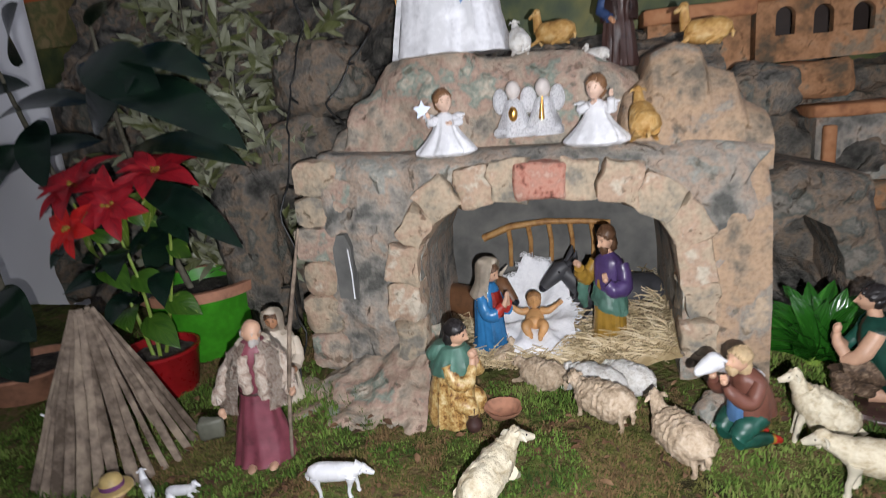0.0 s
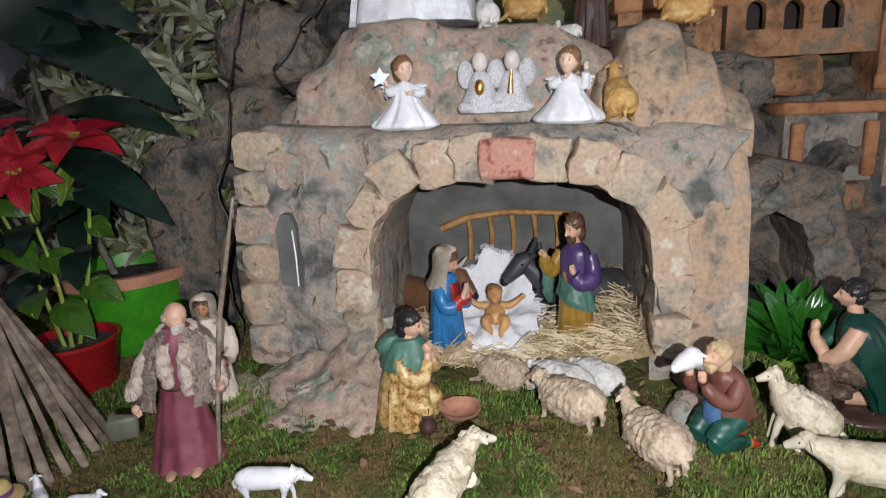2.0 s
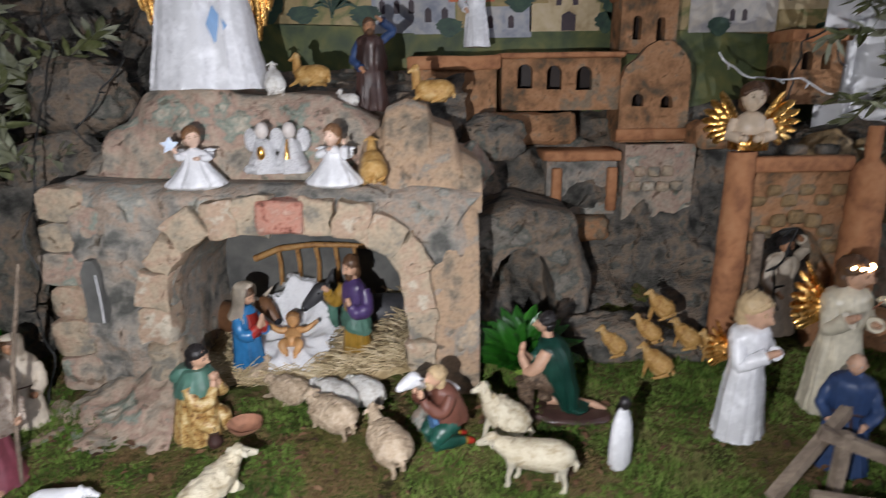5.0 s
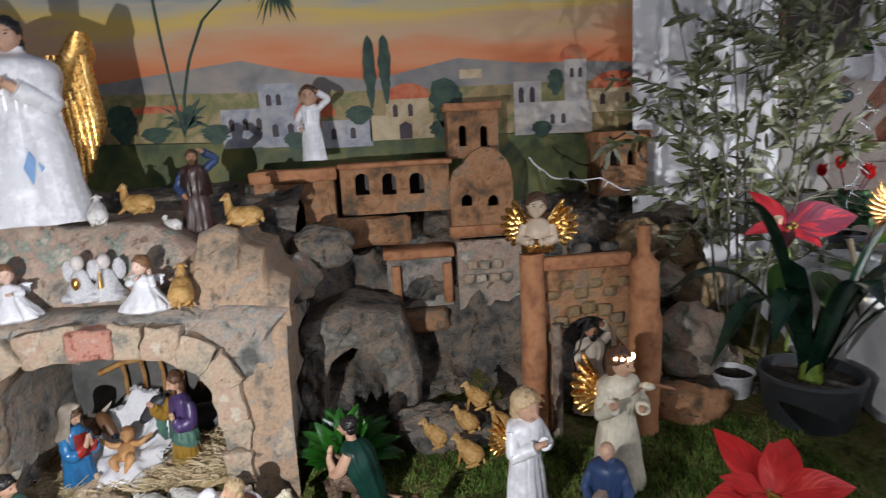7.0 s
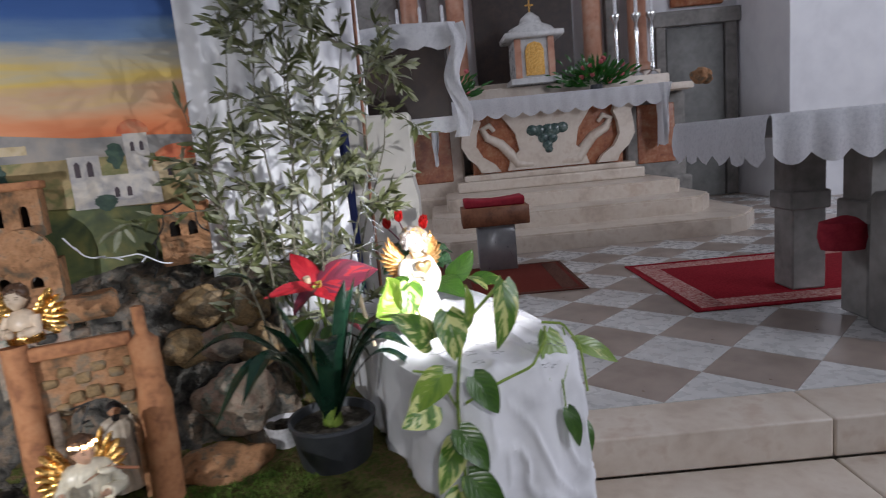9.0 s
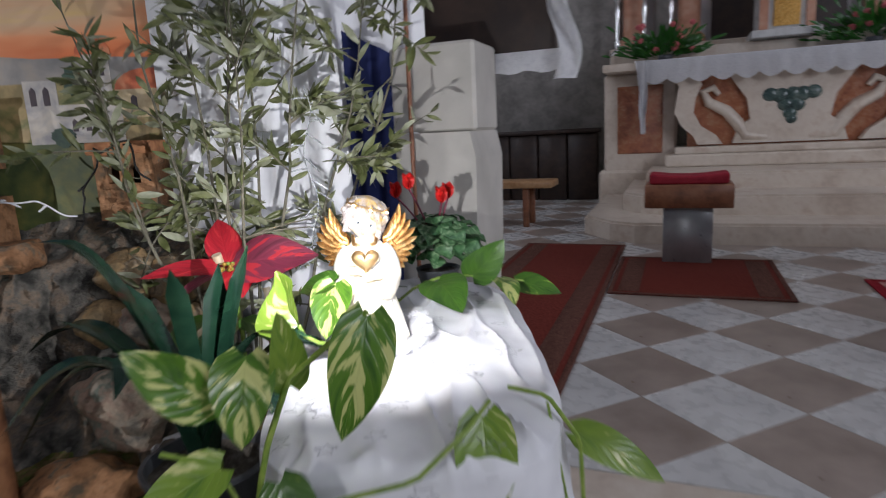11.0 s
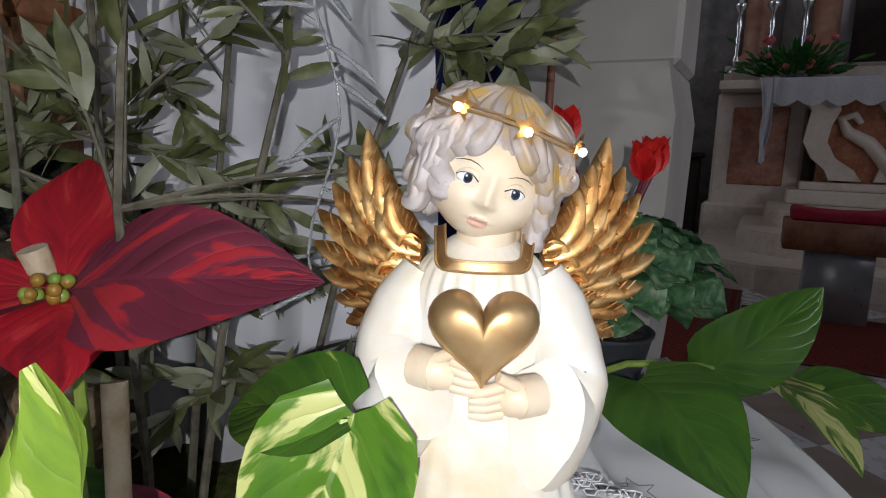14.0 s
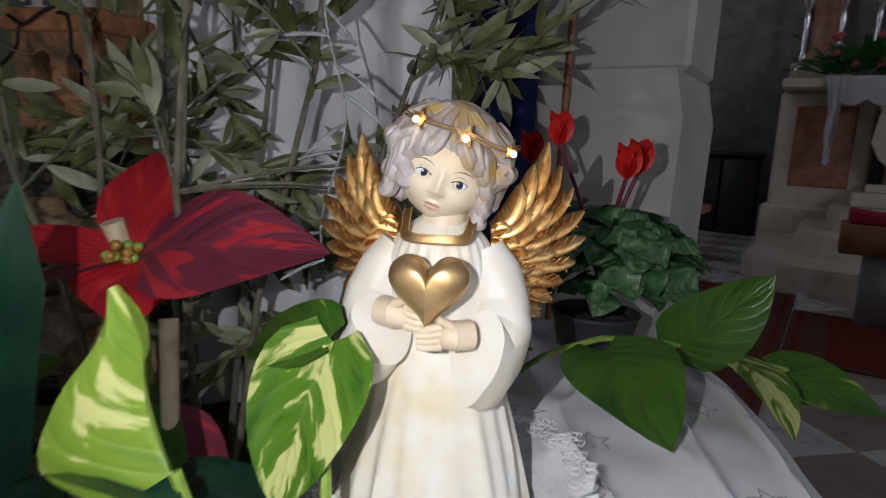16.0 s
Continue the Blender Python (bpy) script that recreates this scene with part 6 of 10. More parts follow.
# tall angel with gold wings
def big_wings(bm):
    for k in (-1, 1):
        tube(bm, [(k * 0.08, 0.14, 0.55), (k * 0.2, 0.17, 0.72), (k * 0.27, 0.18, 0.88), (k * 0.28, 0.17, 0.97)], [0.05, 0.09, 0.085, 0.04], 14, 5, flat=0.35)
        for i in range(6):
            x = k * (0.13 + 0.03 * i)
            tube(bm, [(x, 0.17, 0.85), (x + k * 0.03, 0.19, 0.5), (x + k * 0.01, 0.17, 0.16 + 0.07 * abs(i - 2))], [0.04, 0.045, 0.012], 8, 5, flat=0.4)
    prism(bm, [(0.05, 0.2), (0.11, 0.28), (0.05, 0.36), (0.02, 0.28)], -0.16, -0.13, 6)
    mantle(bm, [(0.195, 0.0), (0.17, 0.2), (0.148, 0.4)], -125, -95, 6, 0.82, 0.03)
    mantle(bm, [(0.192, 0.0), (0.165, 0.2), (0.148, 0.4)], -70, -50, 6, 0.82, 0.03)


standing("tall_angel_statue", "tall white-robed angel statue with blue sash and golden wings", (1.262, 1.125, 1.44), 12, 0.37, [WHITE_PAINT, WHITE_PAINT, SKIN, HAIR_BLACK, WHITE_PAINT, GOLD, LIGHTBLUE], arms="pray", nod=8, fold=0.1, extra=big_wings, slim=1.28)
standing("piper_statue", "bearded traveller figurine in a brown robe shading his eyes", (1.54, 1.185, 1.395), 14, 0.165, [DARK_BROWN, DARK_BROWN, SKIN_DARK, HAIR_BROWN, NAVY_PAINT], arms="wave", beard=0.5, cloak=[(0.16, 0.45), (0.16, 0.62), (0.12, 0.8)], nod=0)
standing("child_statue", "small child figurine in a white shirt with raised arm", (1.757, 1.43, 1.519), -6, 0.165, [WHITE_PAINT, WHITE_PAINT, SKIN, HAIR_BROWN, WHITE_PAINT], arms="wave", nod=-6, head=0.14, slim=0.9)
bm = bmesh.new()
ball(bm, (0, 0, 0.35), (0.24, 0.18, 0.25), slot=2, u=16)
for k in (-1, 1):
    arm(bm, (k * 0.2, 0, 0.45), (k * 0.28, -0.1, 0.25), (k * 0.08, -0.22, 0.22), 0.075, 2, 2)
    feather_wing(bm, (k * 0.16, 0.14, 0.42), k, 0.6, 0.8, 1, 7, 0.2)
mantle(bm, [(0.26, 0.05), (0.27, 0.16), (0.2, 0.28)], -180, 180, 1, 0.8)
bust(bm, Vector((0, -0.04, 0.78)), 0.2, 2, 3, 4, 10, 6, False, 0, 0.3, 5.0)
finish(bm, "cherub_statue", [IVORY, GOLD, paintmat("pale_cherub_skin", (0.66, 0.52, 0.38), 0.4, 0.8), HAIR_BROWN, IVORY], "half-length cherub figurine with golden wings and curls", (2.225, 1.09, 1.322), -20, 0.125)
standing("gate_guard_statue", "bearded figurine in a pale robe with green turban at the gate", (2.345, 1.13, 0.945), 10, 0.2, [CREAM, GREEN, SKIN_DARK, HAIR_BLACK, CREAM], arms="wave", beard=0.6, nod=0)


# seated figurine with a yellow hat at the table's edge
bm = bmesh.new()
lathe(bm, [(0.028, 0), (0.03, 0.01), (0.026, 0.03), (0.02, 0.042), (0.008, 0.05)], 20, slot=0, squash=0.85, fold=0.08)
bust(bm, Vector((0, -0.004, 0.06)), 0.015, 1, 2)
lathe(bm, [(0.026, 0.064), (0.025, 0.067), (0.015, 0.069)], 20, slot=3)
lathe(bm, [(0.0155, 0.068), (0.0155, 0.075)], 20, slot=4)
lathe(bm, [(0.0152, 0.075), (0.012, 0.083), (0.004, 0.087)], 20, slot=3)
solo("hat_wearer_statue", bm, [OCHRE, SKIN, HAIR_BROWN, paintmat("yellow_hat_paint", (0.55, 0.4, 0.16), 0.5), paintmat("violet_band", (0.16, 0.05, 0.16), 0.5)], "small seated figurine in a yellow hat with violet band", "statue", (0.849, 0.643, ground_z(0.849, 0.643) - 0.03), 150)
# ---- plants ----
def leafmat(name, cols, scale=30, rough=0.35, bump=0.15, sub=0.0, warp=1.5):
    return mat(name, cols, scale=scale, rough=rough, bump=bump, dist=0.002, warp=warp, rvar=0.2, island=0.1)


def veined(name, dark, mid, pale, share, rough=0.3, veins=7.0):
    """Leaf blade with streaks that run out from the midrib, side veins and a paler rib."""
    m, n, l, b = shade_nodes(name, rough)
    tc, oi = n.new("ShaderNodeTexCoord"), n.new("ShaderNodeObjectInfo")
    sp = n.new("ShaderNodeSeparateXYZ")
    l.new(tc.outputs["UV"], sp.inputs[0])

    def calc(op, a, c, d=None):
        q = n.new("ShaderNodeMath")
        q.operation = op
        for k, w in enumerate((a, c, d)):
            if w is None:
                continue
            if isinstance(w, (int, float)):
                q.inputs[k].default_value = w
            else:
                l.new(w, q.inputs[k])
        return q.outputs[0]

    across = calc("ABSOLUTE", calc("MULTIPLY_ADD", sp.outputs["Y"], 2.0, -1.0), None)
    run = calc("MULTIPLY_ADD", across, -0.42, sp.outputs["X"])
    cb = n.new("ShaderNodeCombineXYZ")
    l.new(calc("MULTIPLY", run, 3.2), cb.inputs[0])
    l.new(calc("MULTIPLY_ADD", sp.outputs["Y"], 1.5, oi.outputs["Random"]), cb.inputs[1])
    l.new(calc("MULTIPLY", oi.outputs["Random"], 37.0), cb.inputs[2])
    ns = n.new("ShaderNodeTexNoise")
    ns.inputs["Scale"].default_value, ns.inputs["Detail"].default_value, ns.inputs["Distortion"].default_value = 1.6, 5.0, 0.4
    l.new(cb.outputs[0], ns.inputs["Vector"])
    r = ramp(n, [(0.28, dark), (0.5 + 0.2 * (0.5 - share), mid), (0.58 + 0.3 * (0.5 - share), mid), (0.62 + 0.3 * (0.5 - share), pale)])
    l.new(ns.outputs["Fac"], r.inputs["Fac"])
    vein = calc("POWER", calc("ABSOLUTE", calc("SINE", calc("MULTIPLY", run, veins * 3.14159), None), None), 0.35)
    rib = calc("MINIMUM", calc("MULTIPLY", across, 14.0), 1.0)
    both = calc("MULTIPLY", vein, rib)
    mx = n.new("ShaderNodeMix")
    mx.data_type = "RGBA"
    l.new(calc("MULTIPLY_ADD", both, -0.13, 0.13), mx.inputs[0])
    l.new(r.outputs["Color"], mx.inputs[6])
    mx.inputs[7].default_value = (*[0.5 * (v + w) for v, w in zip(mid, pale)], 1)
    l.new(mx.outputs[2], b.inputs["Base Color"])
    bp = n.new("ShaderNodeBump")
    bp.inputs["Strength"].default_value, bp.inputs["Distance"].default_value = 0.35, 0.0016
    l.new(both, bp.inputs["Height"])
    l.new(bp.outputs["Normal"], b.inputs["Normal"])
    return m


OLIVE = leafmat("olive_leaf", [(0.055, 0.065, 0.02), (0.1, 0.115, 0.04), (0.16, 0.17, 0.075), (0.22, 0.23, 0.13)], 16, 0.4)
OLIVE_PALE = leafmat("pale_olive_leaf", [(0.18, 0.19, 0.11), (0.26, 0.27, 0.18), (0.34, 0.35, 0.26)], 16, 0.5)
OLIVE_BARK = mat("olive_bark", [(0.07, 0.06, 0.04), (0.13, 0.12, 0.085), (0.19, 0.17, 0.12)], scale=40, bump=0.6, dist=0.002, rough=0.8)
POTHOS = veined("variegated_leaf", (0.022, 0.08, 0.008), (0.075, 0.175, 0.014), (0.5, 0.52, 0.19), 0.76)
POTHOS_GREEN = veined("plain_green_leaf", (0.016, 0.06, 0.008), (0.045, 0.115, 0.012), (0.28, 0.36, 0.07), 0.22)
POTHOS_LIME = veined("lime_young_leaf", (0.08, 0.17, 0.02), (0.17, 0.27, 0.03), (0.5, 0.52, 0.2), 0.45)
STEM_GREEN = mat("green_stem", [(0.13, 0.22, 0.03), (0.22, 0.32, 0.05), (0.3, 0.38, 0.08)], scale=40, bump=0.1, rough=0.4)
CLIVIA = leafmat("dark_strap_leaf", [(0.005, 0.02, 0.012), (0.01, 0.035, 0.02), (0.02, 0.055, 0.03)], 9, 0.22)
FICUS = leafmat("dark_rubber_leaf", [(0.004, 0.011, 0.008), (0.007, 0.02, 0.012), (0.012, 0.03, 0.016)], 9, 0.22)
RED_BRACT = veined("red_bract", (0.17, 0.004, 0.012), (0.38, 0.01, 0.02), (0.5, 0.03, 0.035), 0.4, 0.5, 9.0)
RED_BRIGHT = veined("bright_red_bract", (0.4, 0.01, 0.012), (0.6, 0.016, 0.014), (0.7, 0.05, 0.035), 0.4, 0.45, 9.0)
RED_DULL = veined("faded_plum_bract", (0.07, 0.012, 0.022), (0.16, 0.022, 0.045), (0.42, 0.025, 0.035), 0.5, 0.5, 9.0)
FERN = veined("glossy_green_leaf", (0.008, 0.05, 0.006), (0.018, 0.1, 0.01), (0.04, 0.17, 0.02), 0.4, 0.22, 6.0)
CYCLAMEN = leafmat("marbled_cyclamen_leaf", [(0.015, 0.06, 0.02), (0.03, 0.1, 0.03), (0.08, 0.16, 0.07), (0.2, 0.28, 0.16)], 40, 0.5, warp=2.5)
STRAW = mat("dry_straw", [(0.36, 0.27, 0.14), (0.57, 0.45, 0.27), (0.7, 0.6, 0.41)], scale=30, bump=0.1, rough=0.6, island=0.25)
MOSS = mat("green_moss_tufts", [(0.03, 0.055, 0.012), (0.07, 0.125, 0.022), (0.115, 0.19, 0.034), (0.18, 0.25, 0.06), (0.17, 0.16, 0.06)], scale=8, bump=0.0, rough=0.9, island=0.22, spec=0.15)
POT_GREEN = paintmat("bright_green_pot", (0.06, 0.33, 0.02), 0.35, 0.8)
POT_RED = paintmat("red_plastic_pot", (0.33, 0.012, 0.015), 0.3, 0.8)
POT_GREY = paintmat("anthracite_pot", (0.055, 0.06, 0.068), 0.45, 0.8)
SOIL = mat("potting_soil", [(0.015, 0.012, 0.01), (0.05, 0.04, 0.03), (0.11, 0.1, 0.09)], scale=50, bump=1.0, dist=0.005, rough=0.95)


def leaf(bm, base, tip, width, up=(0, 0, 1), droop=0.1, shape="oval", fold=0.15, slot=0, n=8, wave=0.0, lop=0.0):
    """A leaf from base to tip with a folded midrib; lop makes one half wider."""
    base, tip, up = Vector(base), Vector(tip), Vector(up)
    d = tip - base
    L = d.length
    side = d.cross(up)
    side = side.normalized() if side.length > 1e-6 else d.orthogonal().normalized()
    nrm = side.cross(d).normalized()
    prof = {"oval": lambda t: math.sin(math.pi * t ** 0.85) ** 0.75, "heart": lambda t: max(0.0, math.sin(math.pi * min(1.0, t + 0.015) ** 0.6)) ** 0.72, "strap": lambda t: min(1.0, 6 * (1 - t)) ** 0.6 * (0.75 + 0.25 * math.sin(math.pi * t)),
            "olive": lambda t: math.sin(math.pi * min(1, t * 0.96 + 0.04)) ** 0.9, "bract": lambda t: math.sin(math.pi * t ** 0.7) ** 0.9}[shape]
    rows = []
    for i in range(n + 1):
        t = i / n
        p = base + d * t + nrm * L * droop * math.sin(math.pi * t)
        if shape == "heart" and i == 0:
            p = base + d * 0.0
        w = max(0.0015 * L, width * 0.5 * prof(t))
        row = []
        for s in (-1, -0.5, 0, 0.5, 1):
            back = -0.11 * L * (abs(s) ** 1.3) * (1 - t) ** 2 if shape == "heart" else 0
            row.append(bm.verts.new(p + side * w * s * (1 - lop * s) + nrm * (fold * w * abs(s) + wave * w * math.sin(7 * t + 2 * s)) + d.normalized() * back))
        rows.append(row)
    fs = []
    uv = bm.loops.layers.uv.verify()
    for i, (a, b) in enumerate(zip(rows, rows[1:])):
        for j in range(4):
            f = bm.faces.new((a[j], a[j + 1], b[j + 1], b[j]))
            for lp, (q, w) in zip(f.loops, ((i, j), (i, j + 1), (i + 1, j + 1), (i + 1, j))):
                lp[uv].uv = (q / n, w / 4)
            fs.append(f)
    paint(bm, fs, slot)


def curve_pts(p0, p1, sag, n=10, side=(0, 0, 0)):
    p0, p1 = Vector(p0), Vector(p1)
    return [p0.lerp(p1, i / n) + (Vector((0, 0, sag)) + Vector(side)) * math.sin(math.pi * i / n) for i in range(n + 1)]


def olive_branches(name, label, roots, reach, seed, leaves_per=46, leafL=(0.035, 0.062), mats=None, spread=0.6, thick=0.0045):
    """Cut olive boughs: woody stems as parts, leaves as one mass of them."""
    r = random.Random(seed)
    t = thing(name, label, "branches", roots[0][0])
    off = Vector(roots[0][0])
    lm = bmesh.new()
    made = 0
    for p0, p1, bend in roots:
        p0, p1 = Vector(p0) - off, Vector(p1) - off
        pts = [p0.lerp(p1, i / 10) + Vector(bend) * math.sin(math.pi * i / 20) + 0.045 * noise.noise_vector(Vector((i * 0.3 + seed, p1.x * 9, p1.y * 7))) * min(1.0, i / 3) for i in range(11)]
        bm = bmesh.new()
        tube(bm, pts, [thick * (1 - 0.075 * i) for i in range(11)], 7)
        br = part("branch", bm, OLIVE_BARK, t)
        twigs = []
        for k in range(int(7 * reach)):
            i = r.randint(3, 10)
            d = Vector((r.uniform(-1, 1), r.uniform(-0.4, 0.55), r.uniform(-0.5, 1.0))).normalized()
            L = r.uniform(0.08, 0.2) * spread * 2
            if (pts[i] + off).x > 2 and (pts[i] + off + d * L).y < 1.25 and (pts[i] + off).z < 1.4:
                d.y = abs(d.y)
            tw = [pts[i] + d * L * j / 5 + Vector((0, 0, -0.05 * (j / 5) ** 2 * L * 4)) for j in range(6)]
            wm = bmesh.new()
            tube(wm, tw, [thick * 0.42, thick * 0.38, thick * 0.33, thick * 0.28, thick * 0.22, thick * 0.12], 5)
            part("twig", wm, OLIVE_BARK, br)
            twigs.append(tw)
        lines = [pts[4:]] + twigs
        for k in range(leaves_per * 2):
            ln = r.choice(lines)
            f = r.uniform(0.1, 1.0) * (len(ln) - 1)
            i = min(len(ln) - 2, int(f))
            p = ln[i].lerp(ln[i + 1], f - i)
            ax = (ln[i + 1] - ln[i]).normalized()
            d = (ax * r.uniform(0.3, 1.0) + Vector((r.uniform(-1, 1), r.uniform(-1, 1), r.uniform(-0.8, 0.7)))).normalized()
            L = r.uniform(*leafL)
            at = p + off + d * L * 0.5
            if at.x > 2 and at.y < 1.275 and at.z < 1.44:
                continue
            single = made < 300 and k % 3 == 0
            lb = bmesh.new() if single else lm
            kind_ = 0 if r.random() < 0.62 else 1
            leaf(lb, p, p + d * L, L * r.uniform(0.2, 0.3), (r.uniform(-1, 1), r.uniform(-1.2, -0.1), r.uniform(-0.2, 1)), r.uniform(-0.08, 0.1), "olive", 0.2, 0 if single else kind_, 4)
            if single:
                part("leaf", lb, (mats or [OLIVE, OLIVE_PALE])[kind_], br)
                made += 1
    part("leaves", lm, mats or [OLIVE, OLIVE_PALE], t)["kind"] = "stuff"
    return t


olive_branches("olive_boughs", "cut olive boughs with grey-green leaves before a white drape", [
    ((2.76, 1.3, 0.93), (2.72, 1.24, 2.0), (-0.02, 0, 0)), ((2.77, 1.29, 0.93), (2.76, 1.28, 2.12), (0.03, 0.02, 0)), ((2.79, 1.31, 0.93), (2.86, 1.27, 2.05), (0, 0.02, 0)),
    ((2.82, 1.3, 0.93), (2.96, 1.3, 2.0), (0.03, 0, 0)), ((2.84, 1.28, 0.93), (3.04, 1.36, 1.86), (0.05, 0.04, 0)),
    ((2.8, 1.33, 0.93), (2.95, 1.4, 2.1), (-0.04, 0.02, 0)), ((2.83, 1.26, 0.93), (2.9, 1.2, 1.75), (0.0, -0.02, 0)), ((2.87, 1.3, 0.93), (3.12, 1.45, 1.98), (0.06, 0.02, 0)), ((2.78, 1.29, 0.93), (2.62, 1.22, 1.8), (-0.04, 0, 0))], 1.7, 11, 135, (0.034, 0.06))
olive_branches("olive_boughs", "silvery olive boughs standing behind the pots", [
    ((0.72, 1.28, 0.92), (0.62, 1.2, 1.62), (0, 0, 0)), ((0.75, 1.28, 0.92), (0.8, 1.22, 1.6), (0, 0, 0)), ((0.78, 1.27, 0.92), (0.9, 1.2, 1.5), (0.02, 0, 0)), ((0.7, 1.3, 0.92), (0.7, 1.22, 1.68), (0, 0, 0)), ((0.8, 1.25, 0.92), (0.88, 1.16, 1.28), (0, 0, 0)), ((0.74, 1.25, 0.92), (0.72, 1.16, 1.3), (0, 0, 0))], 1.5, 5, 200, (0.04, 0.07), [OLIVE_PALE, OLIVE])

# pots
def pot(name, label, at, r, h, m, rim=0.0, rim_mat=None, soil=True, group=""):
    t = thing(name, label, "pot", at, group=group)
    bm = bmesh.new()
    lathe(bm, [(r * 0.72, 0), (r * 0.74, 0.004), (r * 0.96, h * 0.93), (r, h * 0.95), (r, h), (r * 0.93, h), (r * 0.9, h * 0.86)], 40, caps=False)
    part("body", bm, m, t)
    if rim_mat:
        bm = bmesh.new()
        lathe(bm, [(r * 0.99, h * 0.9), (r * 1.05, h * 0.9), (r * 1.06, h * 1.005), (r * 0.93, h * 1.005), (r * 0.92, h * 0.9)], 40, caps=False)
        part("rim", bm, rim_mat, t)
    bm = bmesh.new()
    sheet(bm, 30, 8, lambda u, v: Vector((r * 0.92 * v * math.cos(2 * math.pi * u), r * 0.92 * v * math.sin(2 * math.pi * u), h * 0.86 + 0.006 * wob(u * 20, v * 9, 1))))
    part("soil", bm, SOIL, t)
    return t


pot("plant_pot", "bright green plastic pot with a terracotta-coloured rim", (0.712, 1.1, 0.875), 0.115, 0.185, POT_GREEN, rim_mat=TERRA)
pot("plant_pot", "small red plastic flower pot filled with soil", (0.728, 0.925, 0.885), 0.068, 0.105, POT_RED)
pot("plant_pot", "terracotta flower pot at the edge of the crib", (0.43, 0.93, 0.855), 0.09, 0.1, TERRA)
pot("plant_pot", "anthracite grey plastic flower pot", (2.8, 1.045, 0.87), 0.104, 0.155, POT_GREY)
pot("plant_pot", "small dark flower pot under the red poinsettia", (2.5, 0.7, 0.875), 0.05, 0.07, POT_GREY)
pot("plant_pot", "small white flower pot behind the dark pot", (2.7, 1.17, 0.9), 0.05, 0.085, WHITE_PAINT)
pot("plant_pot", "small brown flower pot behind the angel", (3.2, 1.46, 1.17), 0.05, 0.06, POT_GREY)


def plant(name, label, at, category="plant"):
    return thing(name, label, category, at)


# poinsettias
def poinsettia(name, label, at, heads, stems, mats, seed, green=True):
    """heads: centre, radius, tilt normal; bracts in two whorls, each bract a part."""
    r = random.Random(seed)
    t = plant(name, label, at)
    o = Vector(at)
    for c, R, nrm, m in heads:
        c, nrm = Vector(c) - o, Vector(nrm).normalized()
        a = nrm.orthogonal().normalized()
        b = nrm.cross(a)
        for ring, (cnt, sc, lift) in enumerate(((6, 1.0, 0.0), (5, 0.68, 0.22))):
            for i in range(cnt):
                an = 2 * math.pi * (i + 0.3 * ring + r.uniform(-0.12, 0.12)) / cnt
                d = (a * math.cos(an) + b * math.sin(an)) + nrm * (lift + r.uniform(-0.12, 0.1))
                bm = bmesh.new()
                leaf(bm, c, c + d * R * sc * r.uniform(0.85, 1.1), R * sc * 0.5, nrm, r.uniform(0.04, 0.16), "bract", 0.18, 0, 8, 0.06)
                part("bract", bm, m, t)
        for i in range(9):
            bm = bmesh.new()
            ball(bm, c + nrm * 0.006 + 0.008 * Vector((r.uniform(-1, 1), r.uniform(-1, 1), r.uniform(-0.3, 0.5))), 0.0035, u=6, v=5)
            part("flower_bud", bm, OCHRE, t)
        if green:
            for i in range(4):
                an = 2 * math.pi * i / 4 + 0.5
                d = a * math.cos(an) + b * math.sin(an) - nrm * 0.9
                bm = bmesh.new()
                leaf(bm, c - nrm * 0.03, c - nrm * 0.03 + d * R * 0.75, R * 0.42, nrm, 0.1, "bract", 0.15, 0, 8)
                part("leaf", bm, POTHOS_GREEN if i % 2 else POTHOS_LIME, t)
    for p0, p1 in stems:
        bm = bmesh.new()
        tube(bm, curve_pts(Vector(p0) - o, Vector(p1) - o, 0.0, 6, (0.012, 0, 0)), [0.0036, 0.0035, 0.0033, 0.003, 0.0028, 0.0026, 0.0024], 7)
        part("stem", bm, STEM_GREEN, t)
        if (Vector(p1) - Vector(p0)).length < 0.2:
            continue
        for i in range(6):
            q = (Vector(p0) - o).lerp(Vector(p1) - o, 0.35 + 0.1 * i)
            an = i * 2.3 + p1[0] * 9
            bm = bmesh.new()
            leaf(bm, q, q + Vector((0.075 * math.cos(an), 0.05 * math.sin(an) - 0.02, -0.01 - 0.05 * r.random())), 0.05, (0, -0.6, 1), 0.12, "bract", 0.15, 0, 8, 0.05)
            part("leaf", bm, FICUS if i % 3 else POTHOS_GREEN, t)
    return t


poinsettia("poinsettia", "potted poinsettia with red and plum-coloured bracts", (0.63, 0.97, 0.95),
           [((0.745, 0.985, 1.29), 0.088, (0.15, -0.5, 1), RED_BRACT), ((0.61, 0.95, 1.28), 0.09, (-0.2, -0.6, 0.9), RED_BRACT), ((0.69, 0.93, 1.245), 0.075, (0.1, -0.9, 0.5), RED_BRACT), ((0.63, 0.9, 1.215), 0.06, (-0.2, -0.9, 0.4), RED_BRIGHT)],
           [((0.73, 0.93, 0.96), (0.76, 0.99, 1.27)), ((0.72, 0.92, 0.96), (0.6, 0.95, 1.25)), ((0.73, 0.92, 0.96), (0.69, 0.93, 1.21))], None, 3)
poinsettia("poinsettia", "bright red poinsettia flower low at the front of the crib", (2.5, 0.7, 0.94), [((2.465, 0.672, 1.005), 0.12, (-0.25, -0.55, 0.85), RED_BRIGHT)], [((2.5, 0.7, 0.93), (2.465, 0.672, 1.0))], None, 9)
